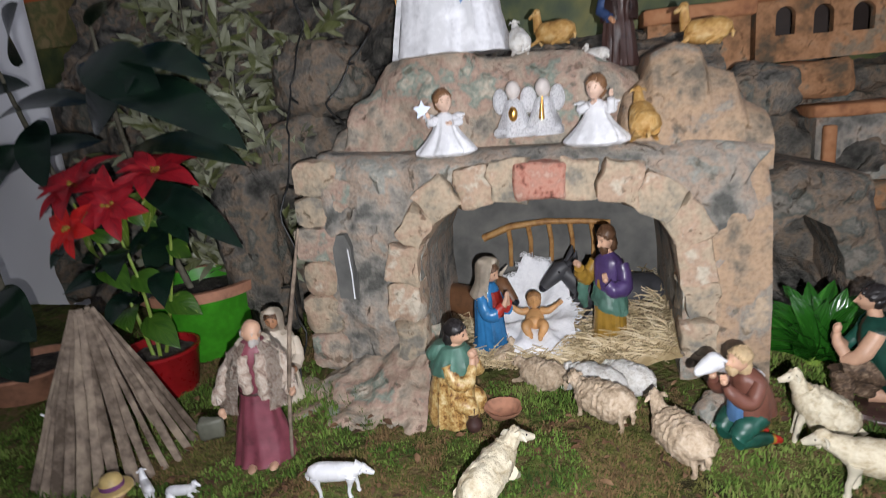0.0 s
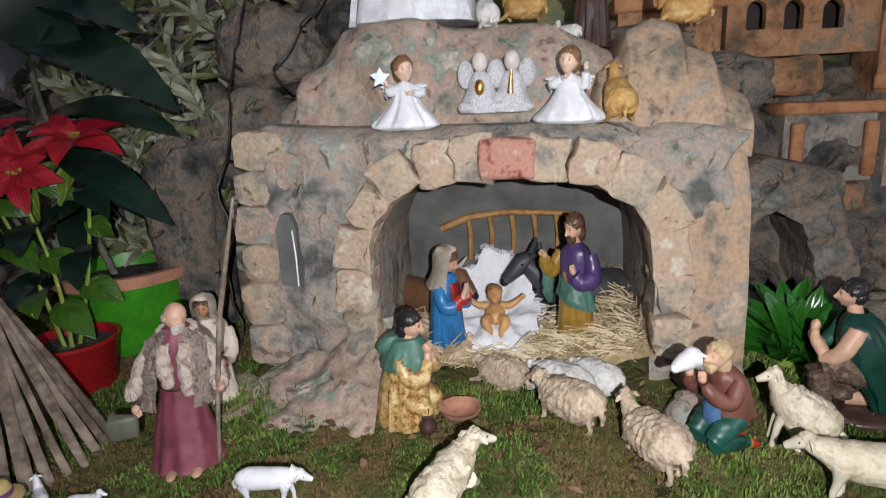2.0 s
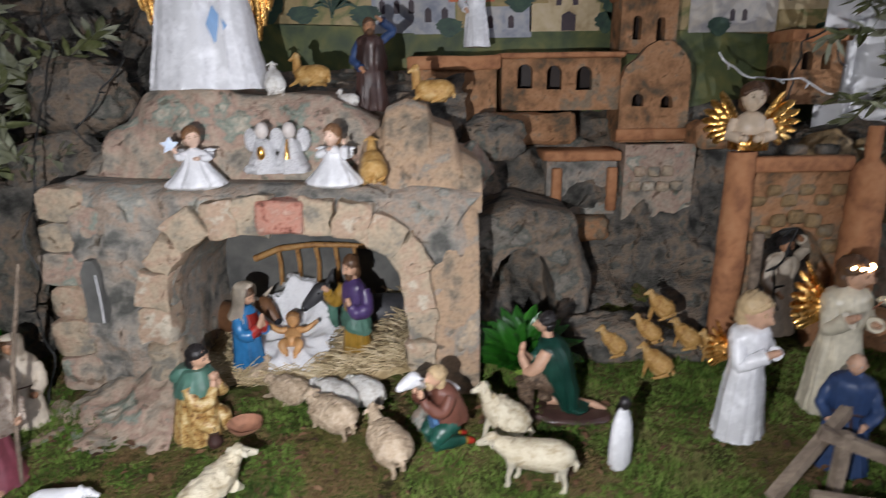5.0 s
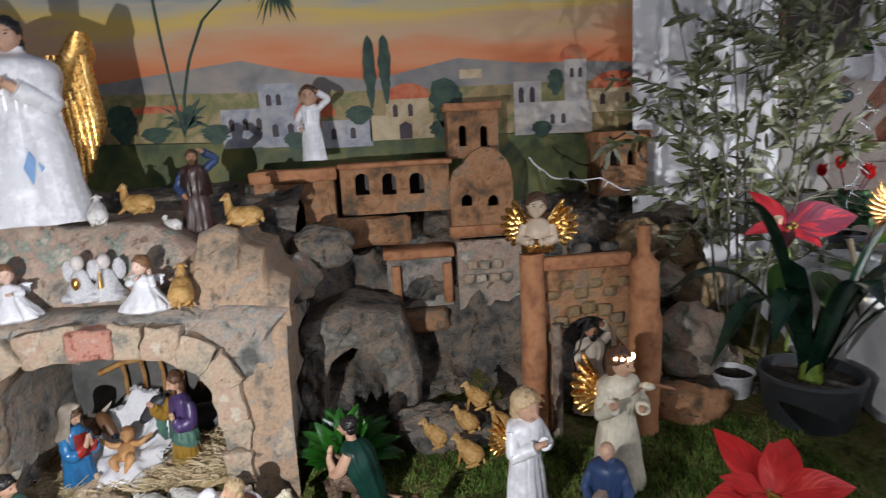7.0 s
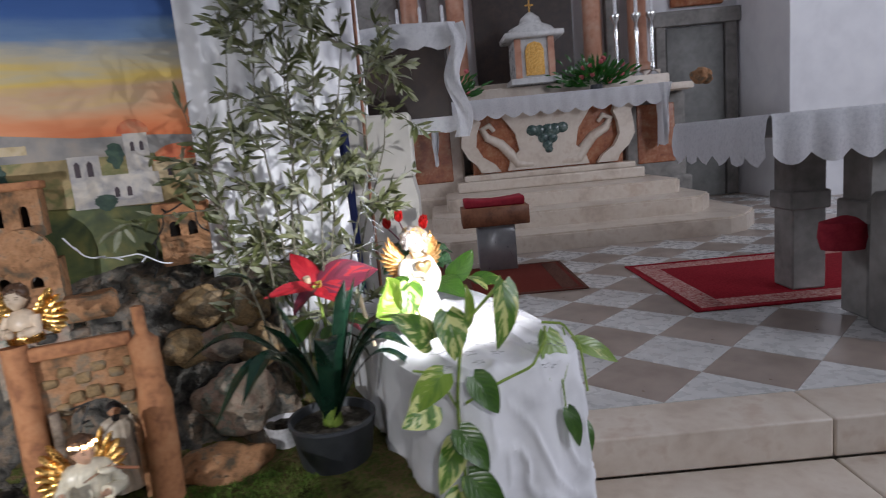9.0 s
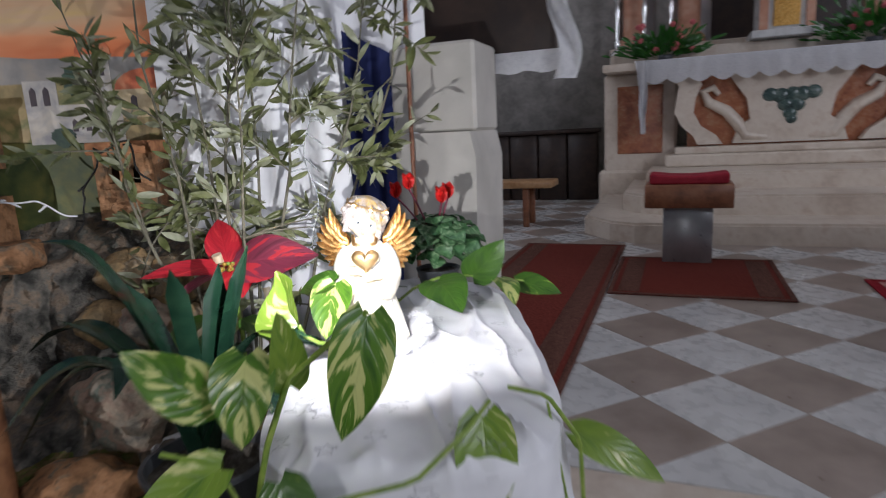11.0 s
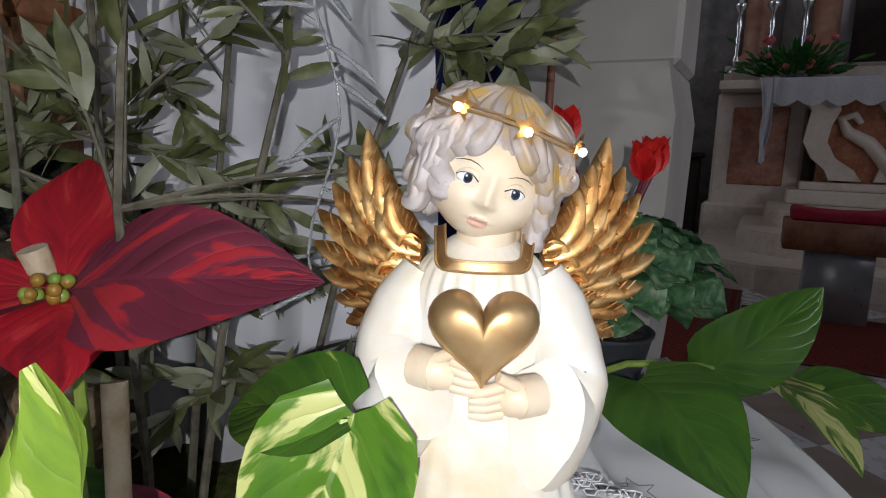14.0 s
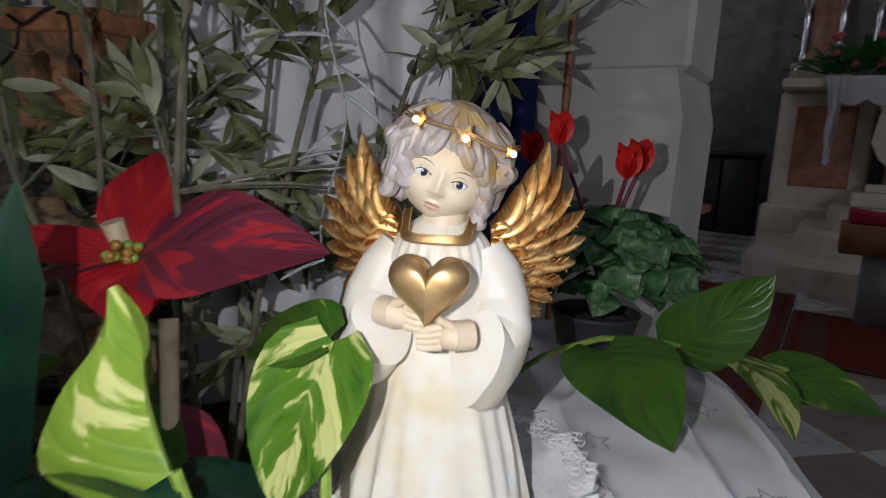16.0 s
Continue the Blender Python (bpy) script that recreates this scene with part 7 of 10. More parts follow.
# cloth poinsettia beside the angel: four big bracts
t = plant("poinsettia", "red poinsettia with broad veined bracts beside the angel", (2.83, 1.17, 1.17))
o = Vector((2.83, 1.17, 1.17))
C0 = Vector((2.825, 1.185, 1.312))
for tip, w, m, up in (((2.99, 1.175, 1.328), 0.078, RED_DULL, (0.1, -0.75, 0.75)), ((2.785, 1.27, 1.39), 0.052, RED_BRACT, (0.3, -1, 0.3)), ((2.69, 1.13, 1.312), 0.036, RED_BRACT, (0, -0.6, 0.9)), ((2.865, 1.12, 1.272), 0.062, RED_BRACT, (0, -0.2, 1)), ((2.75, 1.09, 1.268), 0.034, RED_DULL, (-0.2, -0.3, 1))):
    bm = bmesh.new()
    leaf(bm, C0 - o, Vector(tip) - o, w * 1.25, up, 0.06, "bract", 0.16, 0, 12, 0.05)
    part("bract", bm, m, t)
rr = random.Random(4)
for i in range(12):
    bm = bmesh.new()
    ball(bm, C0 - o + Vector((rr.uniform(-0.012, 0.012), -0.012 + rr.uniform(-0.01, 0.004), rr.uniform(-0.004, 0.012))), 0.0042, u=8, v=6)
    part("flower_bud", bm, [OCHRE, STEM_GREEN][i % 2], t)
CUTWOOD = mat("pale_cut_wood", [(0.4, 0.3, 0.18), (0.55, 0.45, 0.3), (0.62, 0.54, 0.4)], scale=40, bump=0.4, rough=0.8)
for p0, p1, rad in (((2.812, 1.195, 1.3), (2.805, 1.185, 1.337), 0.009), ((2.93, 1.07, 1.16), (2.912, 1.1, 1.293), 0.006)):
    bm = bmesh.new()
    tube(bm, [Vector(p0) - o, Vector(p1) - o], [rad * 0.8, rad], 9)
    part("cut_stalk", bm, CUTWOOD, t, "pale cut stalk")
bm = bmesh.new()
tube(bm, curve_pts((0, 0, -0.15), C0 - o, 0, 6, (0.01, 0, 0)), 0.004, 7)
part("stem", bm, STEM_GREEN, t)
for a, b, w, m in (((2.86, 1.1, 1.24), (2.95, 1.06, 1.2), 0.05, POTHOS_GREEN), ((2.84, 1.09, 1.23), (2.8, 1.02, 1.17), 0.05, POTHOS_GREEN), ((2.88, 1.12, 1.22), (2.93, 1.14, 1.15), 0.045, RED_DULL), ((2.8, 1.14, 1.24), (2.72, 1.08, 1.17), 0.05, POTHOS_GREEN)):
    bm = bmesh.new()
    leaf(bm, Vector(a) - o, Vector(b) - o, w, (0, -0.3, 1), 0.1, "bract", 0.15)
    part("leaf", bm, m, t)

# strap-leaved plant in the grey pot
t = plant("clivia_plant", "strap-leaved plant with long dark arching leaves in the grey pot", (2.8, 1.045, 1.0))
for i, (dx, dy, dz, hgt, w) in enumerate(((-0.3, 0.06, 0.2, 0.13, 0.046), (-0.26, -0.06, 0.08, 0.16, 0.046), (-0.2, -0.16, 0.16, 0.14, 0.046), (0.2, -0.06, 0.24, 0.1, 0.046), (0.25, 0.02, 0.16, 0.12, 0.044), (0.16, -0.16, 0.2, 0.1, 0.046), (0.08, -0.06, 0.36, 0.03, 0.04), (-0.1, 0.02, 0.32, 0.04, 0.046), (-0.14, -0.1, 0.3, 0.05, 0.046), (0.12, 0.02, 0.12, 0.14, 0.03), (-0.02, -0.2, 0.22, 0.12, 0.046), (0.22, -0.16, 0.06, 0.15, 0.03), (0.04, -0.13, 0.37, 0.05, 0.03), (0.125, -0.06, 0.385, 0.04, 0.034), (-0.2, -0.02, 0.4, 0.12, 0.04))):
    bm = bmesh.new()
    n = 14
    pts = curve_pts((0.01 * math.cos(i), 0.01 * math.sin(i), 0.0), (dx, dy, dz), hgt, n)
    dirn = Vector((dx, dy, 0)).normalized()
    side = Vector((-dirn.y, dirn.x, 0))
    rows = []
    for k, p in enumerate(pts):
        f = k / n
        ww = w * 0.5 * min(1.0, 0.55 + f) * min(1.0, 4.5 * (1 - f) + 0.04)
        rows.append([bm.verts.new(p + side * ww * s + Vector((0, 0, 0.35 * ww * abs(s)))) for s in (-1, -0.5, 0, 0.5, 1)])
    for a, b in zip(rows, rows[1:]):
        for j in range(4):
            bm.faces.new((a[j], a[j + 1], b[j + 1], b[j]))
    part("leaf", bm, CLIVIA, t)
bm = bmesh.new()
lathe(bm, [(0.026, -0.02), (0.022, 0.03), (0.016, 0.09)], 14)
part("leaf_base", bm, STEM_GREEN, t)

# rubber plant
t = plant("rubber_plant", "rubber plant with large glossy dark leaves", (0.68, 1.13, 0.98))
o = Vector((0.68, 1.13, 0.98))
for p0, p1, bend in (((0.68, 1.13, 0.98), (0.62, 1.06, 1.58), (-0.03, 0, 0)), ((0.62, 1.1, 0.98), (0.46, 1.0, 1.5), (-0.04, 0, 0)), ((0.4, 0.95, 0.93), (0.4, 0.9, 1.35), (0.02, 0, 0))):
    bm = bmesh.new()
    tube(bm, curve_pts(Vector(p0) - o, Vector(p1) - o, 0, 8, bend), [0.007, 0.007, 0.0065, 0.006, 0.006, 0.005, 0.005, 0.004, 0.003], 8)
    part("stem", bm, OLIVE_BARK, t)
for a, b, w, up in (((0.699, 0.960, 1.436), (0.979, 0.900, 1.322), 0.1, (0, -0.5, 1)), ((0.727, 0.970, 1.272), (0.924, 0.930, 1.163), 0.06, (0.2, -0.7, 0.8)), ((0.685, 0.970, 1.492), (0.839, 0.920, 1.395), 0.1, (0, -0.8, 0.7)), ((0.674, 0.950, 1.374), (0.800, 0.920, 1.448), 0.09, (-0.3, -1, 0.3)), ((0.729, 0.980, 1.483), (0.909, 0.950, 1.430), 0.08, (0, -0.5, 1)), ((0.66, 1.04, 1.33), (0.883, 1.055, 1.284), 0.085, (0, -0.4, 1)), ((0.68, 1.1, 1.2), (0.79, 1.14, 1.11), 0.06, (0.3, -0.5, 1)), ((0.62, 1.06, 1.46), (0.86, 1.04, 1.46), 0.075, (0, -0.3, 1)), ((0.6, 1.05, 1.42), (0.42, 1.0, 1.4), 0.085, (0, -0.5, 1)), ((0.6, 1.05, 1.35), (0.44, 0.96, 1.3), 0.08, (0, -0.6, 0.9)), ((0.62, 1.06, 1.55), (0.8, 1.0, 1.57), 0.07, (0, -0.4, 1)), ((0.5, 1.02, 1.46), (0.34, 0.95, 1.42), 0.09, (0, -0.6, 0.8)), ((0.5, 1.02, 1.5), (0.6, 0.94, 1.58), 0.08, (0, -1, 0.5)), ((0.46, 1.0, 1.36), (0.4, 0.9, 1.22), 0.1, (0, -1, 0.3)), ((0.4, 0.92, 1.2), (0.36, 0.86, 1.02), 0.1, (0, -1, 0.3)), ((0.4, 0.93, 1.1), (0.52, 0.88, 1.02), 0.09, (0, -0.8, 0.7)), ((0.4, 0.93, 1.02), (0.5, 0.86, 0.95), 0.08, (0, -0.7, 0.8)), ((0.62, 1.08, 1.28), (0.56, 1.0, 1.14), 0.08, (0, -1, 0.3)), ((0.66, 1.1, 1.2), (0.68, 1.03, 1.05), 0.07, (0.2, -1, 0.3)), ((0.62, 1.06, 1.5), (0.7, 0.98, 1.42), 0.07, (0, -0.5, 1)), ((0.5, 1.02, 1.4), (0.55, 0.95, 1.28), 0.07, (0, -0.7, 0.8))):
    bm = bmesh.new()
    leaf(bm, Vector(a) - o, Vector(b) - o, w, up, 0.12, "oval", 0.12, 0, 10)
    part("leaf", bm, FICUS, t)

# green rosette plant behind the kneeling man
t = plant("rosette_plant", "bright green glossy rosette plant beside the stable", (1.81, 1.02, 0.912))
rr = random.Random(12)
for i in range(42):
    a = 2 * math.pi * i * 0.382
    el = radians(2 + 76 * (i / 42))
    L = 0.098 + 0.02 * rr.random()
    tip = Vector((math.cos(a) * math.cos(el) * L * 1.1, math.sin(a) * math.cos(el) * L * 0.85, math.sin(el) * L * 0.95 + 0.03))
    bm = bmesh.new()
    leaf(bm, (0, 0, 0.012), tip, 0.036 + 0.01 * rr.random(), (rr.uniform(-0.3, 0.3), -0.5, 1), 0.16, "oval", 0.16, 0, 12, 0.12)
    part("leaf", bm, FERN, t)
bm = bmesh.new()
lathe(bm, [(0.014, -0.01), (0.012, 0.03)], 10)
part("stem", bm, STEM_GREEN, t)

# pothos vine: node, tip, width, material, facing
t = plant("pothos_vine", "trailing pothos vine with heart-shaped variegated leaves", (2.98, 0.78, 1.0), "vine")
o = Vector((2.98, 0.78, 1.0))
for node, tip, w, m, up in (
    ((3.03, 1.068, 1.302), (2.965, 1.105, 1.28), 0.05, POTHOS_GREEN, (0, -0.7, 0.9)),
    ((3.033, 1.066, 1.302), (3.015, 1.035, 1.218), 0.07, POTHOS, (-0.2, -1, 0.35)),
    ((3.195, 1.285, 1.24), (3.24, 1.195, 1.2), 0.095, POTHOS_GREEN, (0, -0.6, 1)),
    ((3.27, 1.35, 1.232), (3.337, 1.326, 1.31), 0.078, POTHOS_GREEN, (0.2, -1, 0.2)),
    ((3.33, 1.38, 1.215), (3.345, 1.26, 1.19), 0.06, POTHOS, (0.3, -0.7, 0.8)),
    ((3.37, 1.4, 1.2), (3.46, 1.36, 1.18), 0.055, POTHOS_GREEN, (0.2, -0.8, 0.6)),
    ((3.115, 1.33, 1.225), (3.06, 1.24, 1.235), 0.06, POTHOS_GREEN, (0, -0.5, 1)),
    ((3.12, 0.735, 1.345), (3.085, 0.715, 1.215), 0.07, POTHOS, (0.3, -1, 0.2)),
    ((3.24, 0.78, 1.2), (3.235, 0.74, 1.07), 0.075, POTHOS_LIME, (0.2, -1, 0.4)),
    ((3.37, 0.86, 1.13), (3.484, 0.846, 1.058), 0.05, POTHOS_LIME, (0.2, -0.9, 0.6)),
    ((2.95, 0.73, 1.26), (2.87, 0.71, 1.33), 0.065, POTHOS, (0.1, -1, 0.4)),
    ((2.99, 0.73, 1.31), (2.985, 0.7, 1.22), 0.07, POTHOS, (0, -1, 0.3)),
    ((3.03, 0.74, 1.27), (3.03, 0.72, 1.36), 0.045, POTHOS_LIME, (0.6, -1, 0)),
    ((2.96, 0.7, 1.2), (2.87, 0.67, 1.15), 0.06, POTHOS_LIME, (0, -0.8, 0.8)),
    ((2.93, 0.69, 1.15), (2.85, 0.65, 1.14), 0.07, POTHOS, (0, -1, 0.4)),
    ((3.02, 0.7, 1.18), (3.06, 0.68, 1.1), 0.06, POTHOS_GREEN, (0, -1, 0.3)),
    ((2.98, 0.7, 1.08), (3.02, 0.66, 1.0), 0.06, POTHOS_GREEN, (0, -1, 0.3)),
    ((2.98, 0.72, 1.05), (2.92, 0.68, 0.97), 0.06, POTHOS, (0, -1, 0.3)),
    ((2.99, 0.7, 0.98), (3.05, 0.66, 0.9), 0.065, POTHOS_GREEN, (0, -1, 0.3)),
    ((2.97, 0.7, 0.95), (2.9, 0.66, 0.87), 0.065, POTHOS, (0, -1, 0.3)),
    ((3.0, 0.68, 0.88), (3.07, 0.65, 0.83), 0.065, POTHOS_GREEN, (0, -1, 0.4)),
    ((2.98, 0.7, 0.86), (2.93, 0.64, 0.78), 0.07, POTHOS_GREEN, (0, -1, 0.3)),
    ((3.25, 0.73, 1.04), (3.27, 0.72, 0.95), 0.04, POTHOS_GREEN, (0, -1, 0.3)),
    ((3.34, 0.82, 0.95), (3.35, 0.8, 0.86), 0.055, POTHOS_GREEN, (0.2, -1, 0.2))):
    bm = bmesh.new()
    leaf(bm, Vector(node) - o, Vector(tip) - o, w, up, 0.08, "heart", 0.16, 0, 10, 0.05)
    part("leaf", bm, m, t)
bm = bmesh.new()
rib = spline([(2.983, 1.0, 1.256), (2.97, 1.003, 1.28), (2.967, 1.004, 1.31), (2.957, 1.0, 1.341)], 16)
wide = spline([(2.955, 0.992, 1.237), (2.921, 0.99, 1.253), (2.931, 0.992, 1.288), (2.949, 0.996, 1.315), (2.956, 1.0, 1.34)], 16)
folded = spline([(2.985, 0.994, 1.262), (2.986, 0.985, 1.285), (2.983, 0.982, 1.31), (2.983, 0.985, 1.331), (2.959, 0.999, 1.342)], 16)
uv = bm.loops.layers.uv.verify()
rows = []
for p, q, r in zip(wide, rib, folded):
    p, q, r = Vector(p) - o, Vector(q) - o, Vector(r) - o
    rows.append([bm.verts.new(w) for w in (p, p.lerp(q, 0.35) + Vector((0, -0.004, 0)), p.lerp(q, 0.7) + Vector((0, -0.003, 0)), q, q.lerp(r, 0.5) + Vector((0, -0.002, 0)), r)])
for i, (a, b) in enumerate(zip(rows, rows[1:])):
    for j in range(5):
        f = bm.faces.new((a[j], a[j + 1], b[j + 1], b[j]))
        for lp, (m, w) in zip(f.loops, ((i, j), (i, j + 1), (i + 1, j + 1), (i + 1, j))):
            lp[uv].uv = (m / 16, (0.0, 0.18, 0.36, 0.5, 0.75, 1.0)[w])
part("leaf", bm, POTHOS_LIME, t, "lime young leaf folded along its rib")
for pts, rad in (([(3.045, 1.03, 1.21), (3.04, 1.04, 1.24), (3.03, 1.065, 1.3)], 0.0032), ([(2.983, 1.0, 1.256), (2.99, 1.0, 1.238), (3.01, 1.01, 1.222), (3.04, 1.03, 1.213)], 0.003), ([(3.115, 1.3, 1.2), (3.15, 1.32, 1.222), (3.2, 1.34, 1.235), (3.27, 1.35, 1.233), (3.33, 1.38, 1.215), (3.4, 1.4, 1.2)], 0.003),
                 ([(2.98, 0.72, 0.8), (2.99, 0.71, 1.0), (2.985, 0.71, 1.12), (3.0, 0.72, 1.2), (3.03, 0.735, 1.28), (3.12, 0.735, 1.35)], 0.0035), ([(3.0, 0.7, 1.13), (3.08, 0.7, 1.155), (3.16, 0.71, 1.165), (3.22, 0.75, 1.2), (3.25, 0.8, 1.21)], 0.003), ([(2.9, 0.7, 1.22), (2.95, 0.71, 1.2), (2.985, 0.71, 1.12)], 0.0025),
                 ([(3.28, 0.86, 1.2), (3.33, 0.85, 1.19), (3.37, 0.84, 1.13), (3.37, 0.82, 1.02)], 0.003), ([(3.25, 0.8, 1.2), (3.25, 0.74, 1.1), (3.25, 0.73, 1.0)], 0.002), ([(3.33, 0.85, 1.18), (3.35, 0.83, 1.05), (3.34, 0.82, 0.93)], 0.002)):
    bm = bmesh.new()
    q = along([Vector(p) - o for p in pts], 16)
    tube(bm, q, rad, 7)
    part("stem", bm, STEM_GREEN, t)

# cyclamen
t = plant("cyclamen", "red cyclamen with marbled round leaves behind the angel", (3.2, 1.46, 1.22))
rr = random.Random(8)
for i in range(130):
    a = 2 * math.pi * i * 0.382
    h = 1 - 0.92 * i / 130
    s = math.sqrt(1 - h * h)
    out = Vector((s * math.cos(a), s * math.sin(a), h))
    c = Vector((0.085 * out.x, 0.08 * out.y, 0.045 + 0.085 * out.z)) * rr.uniform(0.85, 1.08)
    d = (Vector((out.x, out.y, -0.4 - 0.3 * rr.random())) + Vector((rr.uniform(-0.5, 0.5), rr.uniform(-0.5, 0.5), 0))).normalized()
    bm = bmesh.new()
    leaf(bm, c, c + d * rr.uniform(0.03, 0.042), 0.042, out, 0.12, "heart", 0.12, 0, 6, 0.22)
    part("leaf", bm, CYCLAMEN, t)
for fx, fy, fz in ((-0.055, -0.03, 0.195), (0.015, -0.05, 0.165), (-0.085, 0.0, 0.175), (0.03, -0.02, 0.17)):
    bm = bmesh.new()
    tube(bm, curve_pts((0, 0, 0.05), (fx, fy, fz), 0.01, 6), 0.0022, 6)
    part("stem", bm, RED_DULL, t)
    for i in range(5):
        a = 2 * math.pi * i / 5
        bm = bmesh.new()
        leaf(bm, (fx, fy, fz - 0.004), (fx + 0.014 * math.cos(a), fy + 0.014 * math.sin(a), fz + 0.034), 0.028, (math.cos(a), math.sin(a), 0.2), -0.15, "oval", 0.1, 0, 6)
        part("petal", bm, RED_BRIGHT, t)

# straw in the stable
rr = random.Random(2)
bm = bmesh.new()
for i in range(6800):
    x, y = rr.uniform(1.215, 1.6), rr.uniform(0.968, 1.225) if i < 5200 else rr.uniform(0.962, 1.01)
    heap = 0.03 + 0.05 * max(0.0, (x - 1.44) / 0.15) + 0.02 * (y - 1.0) / 0.2
    z = 0.905 + heap * (0.5 + 0.5 * rr.random()) + 0.012
    if (x - 1.378) ** 2 / 0.004 + (y - 1.08) ** 2 / 0.008 < 1 or (x < 1.3 and y < 1.0):
        continue
    a, e, L = rr.uniform(0, math.pi), rr.gauss(0, 0.22), rr.uniform(0.02, 0.055)
    d = Vector((math.cos(a) * math.cos(e), math.sin(a) * math.cos(e), math.sin(e))) * L
    p = Vector((x, y, z))
    q = p + d
    q.x = min(1.603, max(1.212, q.x))
    tube(bm, [p, (p + q) / 2 + Vector((0, 0, 0.003)), q], 0.0009, 3, caps=False)
solo("straw", bm, STRAW, "loose golden straw strewn over the stable floor", "straw", kind="stuff")
bm = bmesh.new()
sheet(bm, 40, 26, lambda u, v: Vector((1.205 + 0.405 * u, 0.965 + 0.27 * v, 0.905 + 0.026 * min(1, v * 5) + 0.05 * max(0, u - 0.55) / 0.45 + 0.02 * v + 0.005 * wob(u * 9, v * 6, 2))))
solo("straw_bed", bm, STRAW, "packed bed of straw under the figures", "straw", kind="stuff")

# moss tufts and litter over the ground
rr = random.Random(21)


def moss_patch(x, y):
    return wob(x, y, 6.5, 31) + 0.5 * wob(x, y, 15, 4) + (0.6 if x > 1.6 else 0.4) + 0.45 * math.exp(-((x - 1.46) ** 2 + (y - 0.69) ** 2) / 0.006) - 0.5 * math.exp(-((x - 1.55) ** 2 + (y - 0.72) ** 2) / 0.012) - 0.35 * math.exp(-((x - 1.42) ** 2 + (y - 0.84) ** 2) / 0.006)


def tufts(name, label, material, want, green):
    verts, faces = [], []
    while len(faces) < want:
        x, y = rr.uniform(0.5, 2.74), 0.5 + 0.72 * rr.random() ** 1.25
        if (1.2 < x < 1.62 and y > 0.97) or (y > 0.95 and 1.0 < x < 1.72) or (y > 1.06 and x > 1.9):
            continue
        g = moss_patch(x, y)
        if (g < 0.02 + 0.1 * rr.random()) == green:
            continue
        z = ground_z(x, y) - 0.002
        hgt = rr.uniform(0.003, 0.0095) * (0.8 + 1.1 * max(0.0, g)) * (1.0 + 0.9 * wob(x, y, 55, 9))
        a, tilt = rr.uniform(0, 6.28), rr.uniform(0.1, 1.1)
        d = Vector((math.cos(a) * tilt, math.sin(a) * tilt, 1)).normalized() * hgt
        s = Vector((-math.sin(a), math.cos(a), 0)) * rr.uniform(0.0004, 0.001)
        p = Vector((x, y, z))
        k = len(verts)
        verts += [p - s, p + s, p + d * 0.6 + s * 1.4, p + d, p + d * 0.6 - s * 1.4]
        faces.append((k, k + 1, k + 2, k + 3, k + 4))
    me = bpy.data.meshes.new(name)
    me.from_pydata(verts, [], faces)
    me.materials.append(material)
    return tagged(new(name, me), label, "moss", kind="stuff")


MOSS_BROWN = mat("dry_brown_moss", [(0.05, 0.03, 0.014), (0.12, 0.075, 0.035), (0.19, 0.12, 0.06), (0.11, 0.11, 0.03)], scale=8, bump=0.0, rough=0.9, island=0.3, spec=0.15)
tufts("moss", "bright green moss tufts covering the ground", MOSS, 130000, True)
tufts("dry_moss", "brown dried moss and fibres between the green", MOSS_BROWN, 60000, False)
bm = bmesh.new()
for i in range(1500):
    x, y = rr.uniform(0.6, 2.6), rr.uniform(0.55, 0.97)
    if moss_patch(x, y) > 0.05 and rr.random() < 0.8:
        continue
    p = Vector((x, y, ground_z(x, y) + 0.004))
    a = rr.uniform(0, 6.28)
    L = rr.uniform(0.006, 0.02)
    leaf(bm, p, p + Vector((math.cos(a) * L, math.sin(a) * L, rr.uniform(-0.002, 0.006))), L * rr.uniform(0.2, 0.6), (rr.uniform(-0.4, 0.4), rr.uniform(-0.4, 0.4), 1), 0.15, "oval", 0.2, 0, 4)
LITTER = mat("dry_leaf_litter", [(0.06, 0.03, 0.015), (0.15, 0.075, 0.035), (0.24, 0.14, 0.075)], scale=20, bump=0.2, rough=0.8, island=0.3)
solo("leaf_litter", bm, LITTER, "brown dry leaf and bark litter on the moss", "litter", kind="stuff")
# ---- the angel with the heart ----
ANGEL_SKIN = mat("cream_glazed_skin", [(0.66, 0.52, 0.34), (0.74, 0.62, 0.45), (0.78, 0.68, 0.52)], scale=18, rough=0.38, bump=0.04)
ANGEL_HAIR = mat("grey_washed_gold_hair", [(0.42, 0.27, 0.07), (0.34, 0.28, 0.23), (0.42, 0.38, 0.37), (0.5, 0.45, 0.41)], scale=30, rough=0.45, bump=0.4, dist=0.001, warp=1.0)
ANGEL_WHITE = mat("ivory_washed_white", [(0.74, 0.64, 0.44), (0.79, 0.73, 0.6), (0.82, 0.79, 0.71), (0.82, 0.8, 0.75)], scale=16, rough=0.42, bump=0.06)
OLD_GOLD = mat("matt_antique_gold", [(0.42, 0.25, 0.1), (0.54, 0.35, 0.16), (0.62, 0.43, 0.22)], scale=25, rough=0.38, bump=0.08, metal=0.75)
COPPER_GOLD = mat("copper_gold_feathers", [(0.5, 0.23, 0.07), (0.72, 0.38, 0.13), (0.86, 0.52, 0.2), (0.92, 0.64, 0.3)], scale=60, rough=0.42, bump=0.4, dist=0.0015, metal=1.0)
EYE_BLUE = paintmat("blue_iris", (0.035, 0.09, 0.16), 0.2)
LIP = paintmat("rosy_lip", (0.64, 0.4, 0.3), 0.4, 0.85)

bm = bmesh.new()
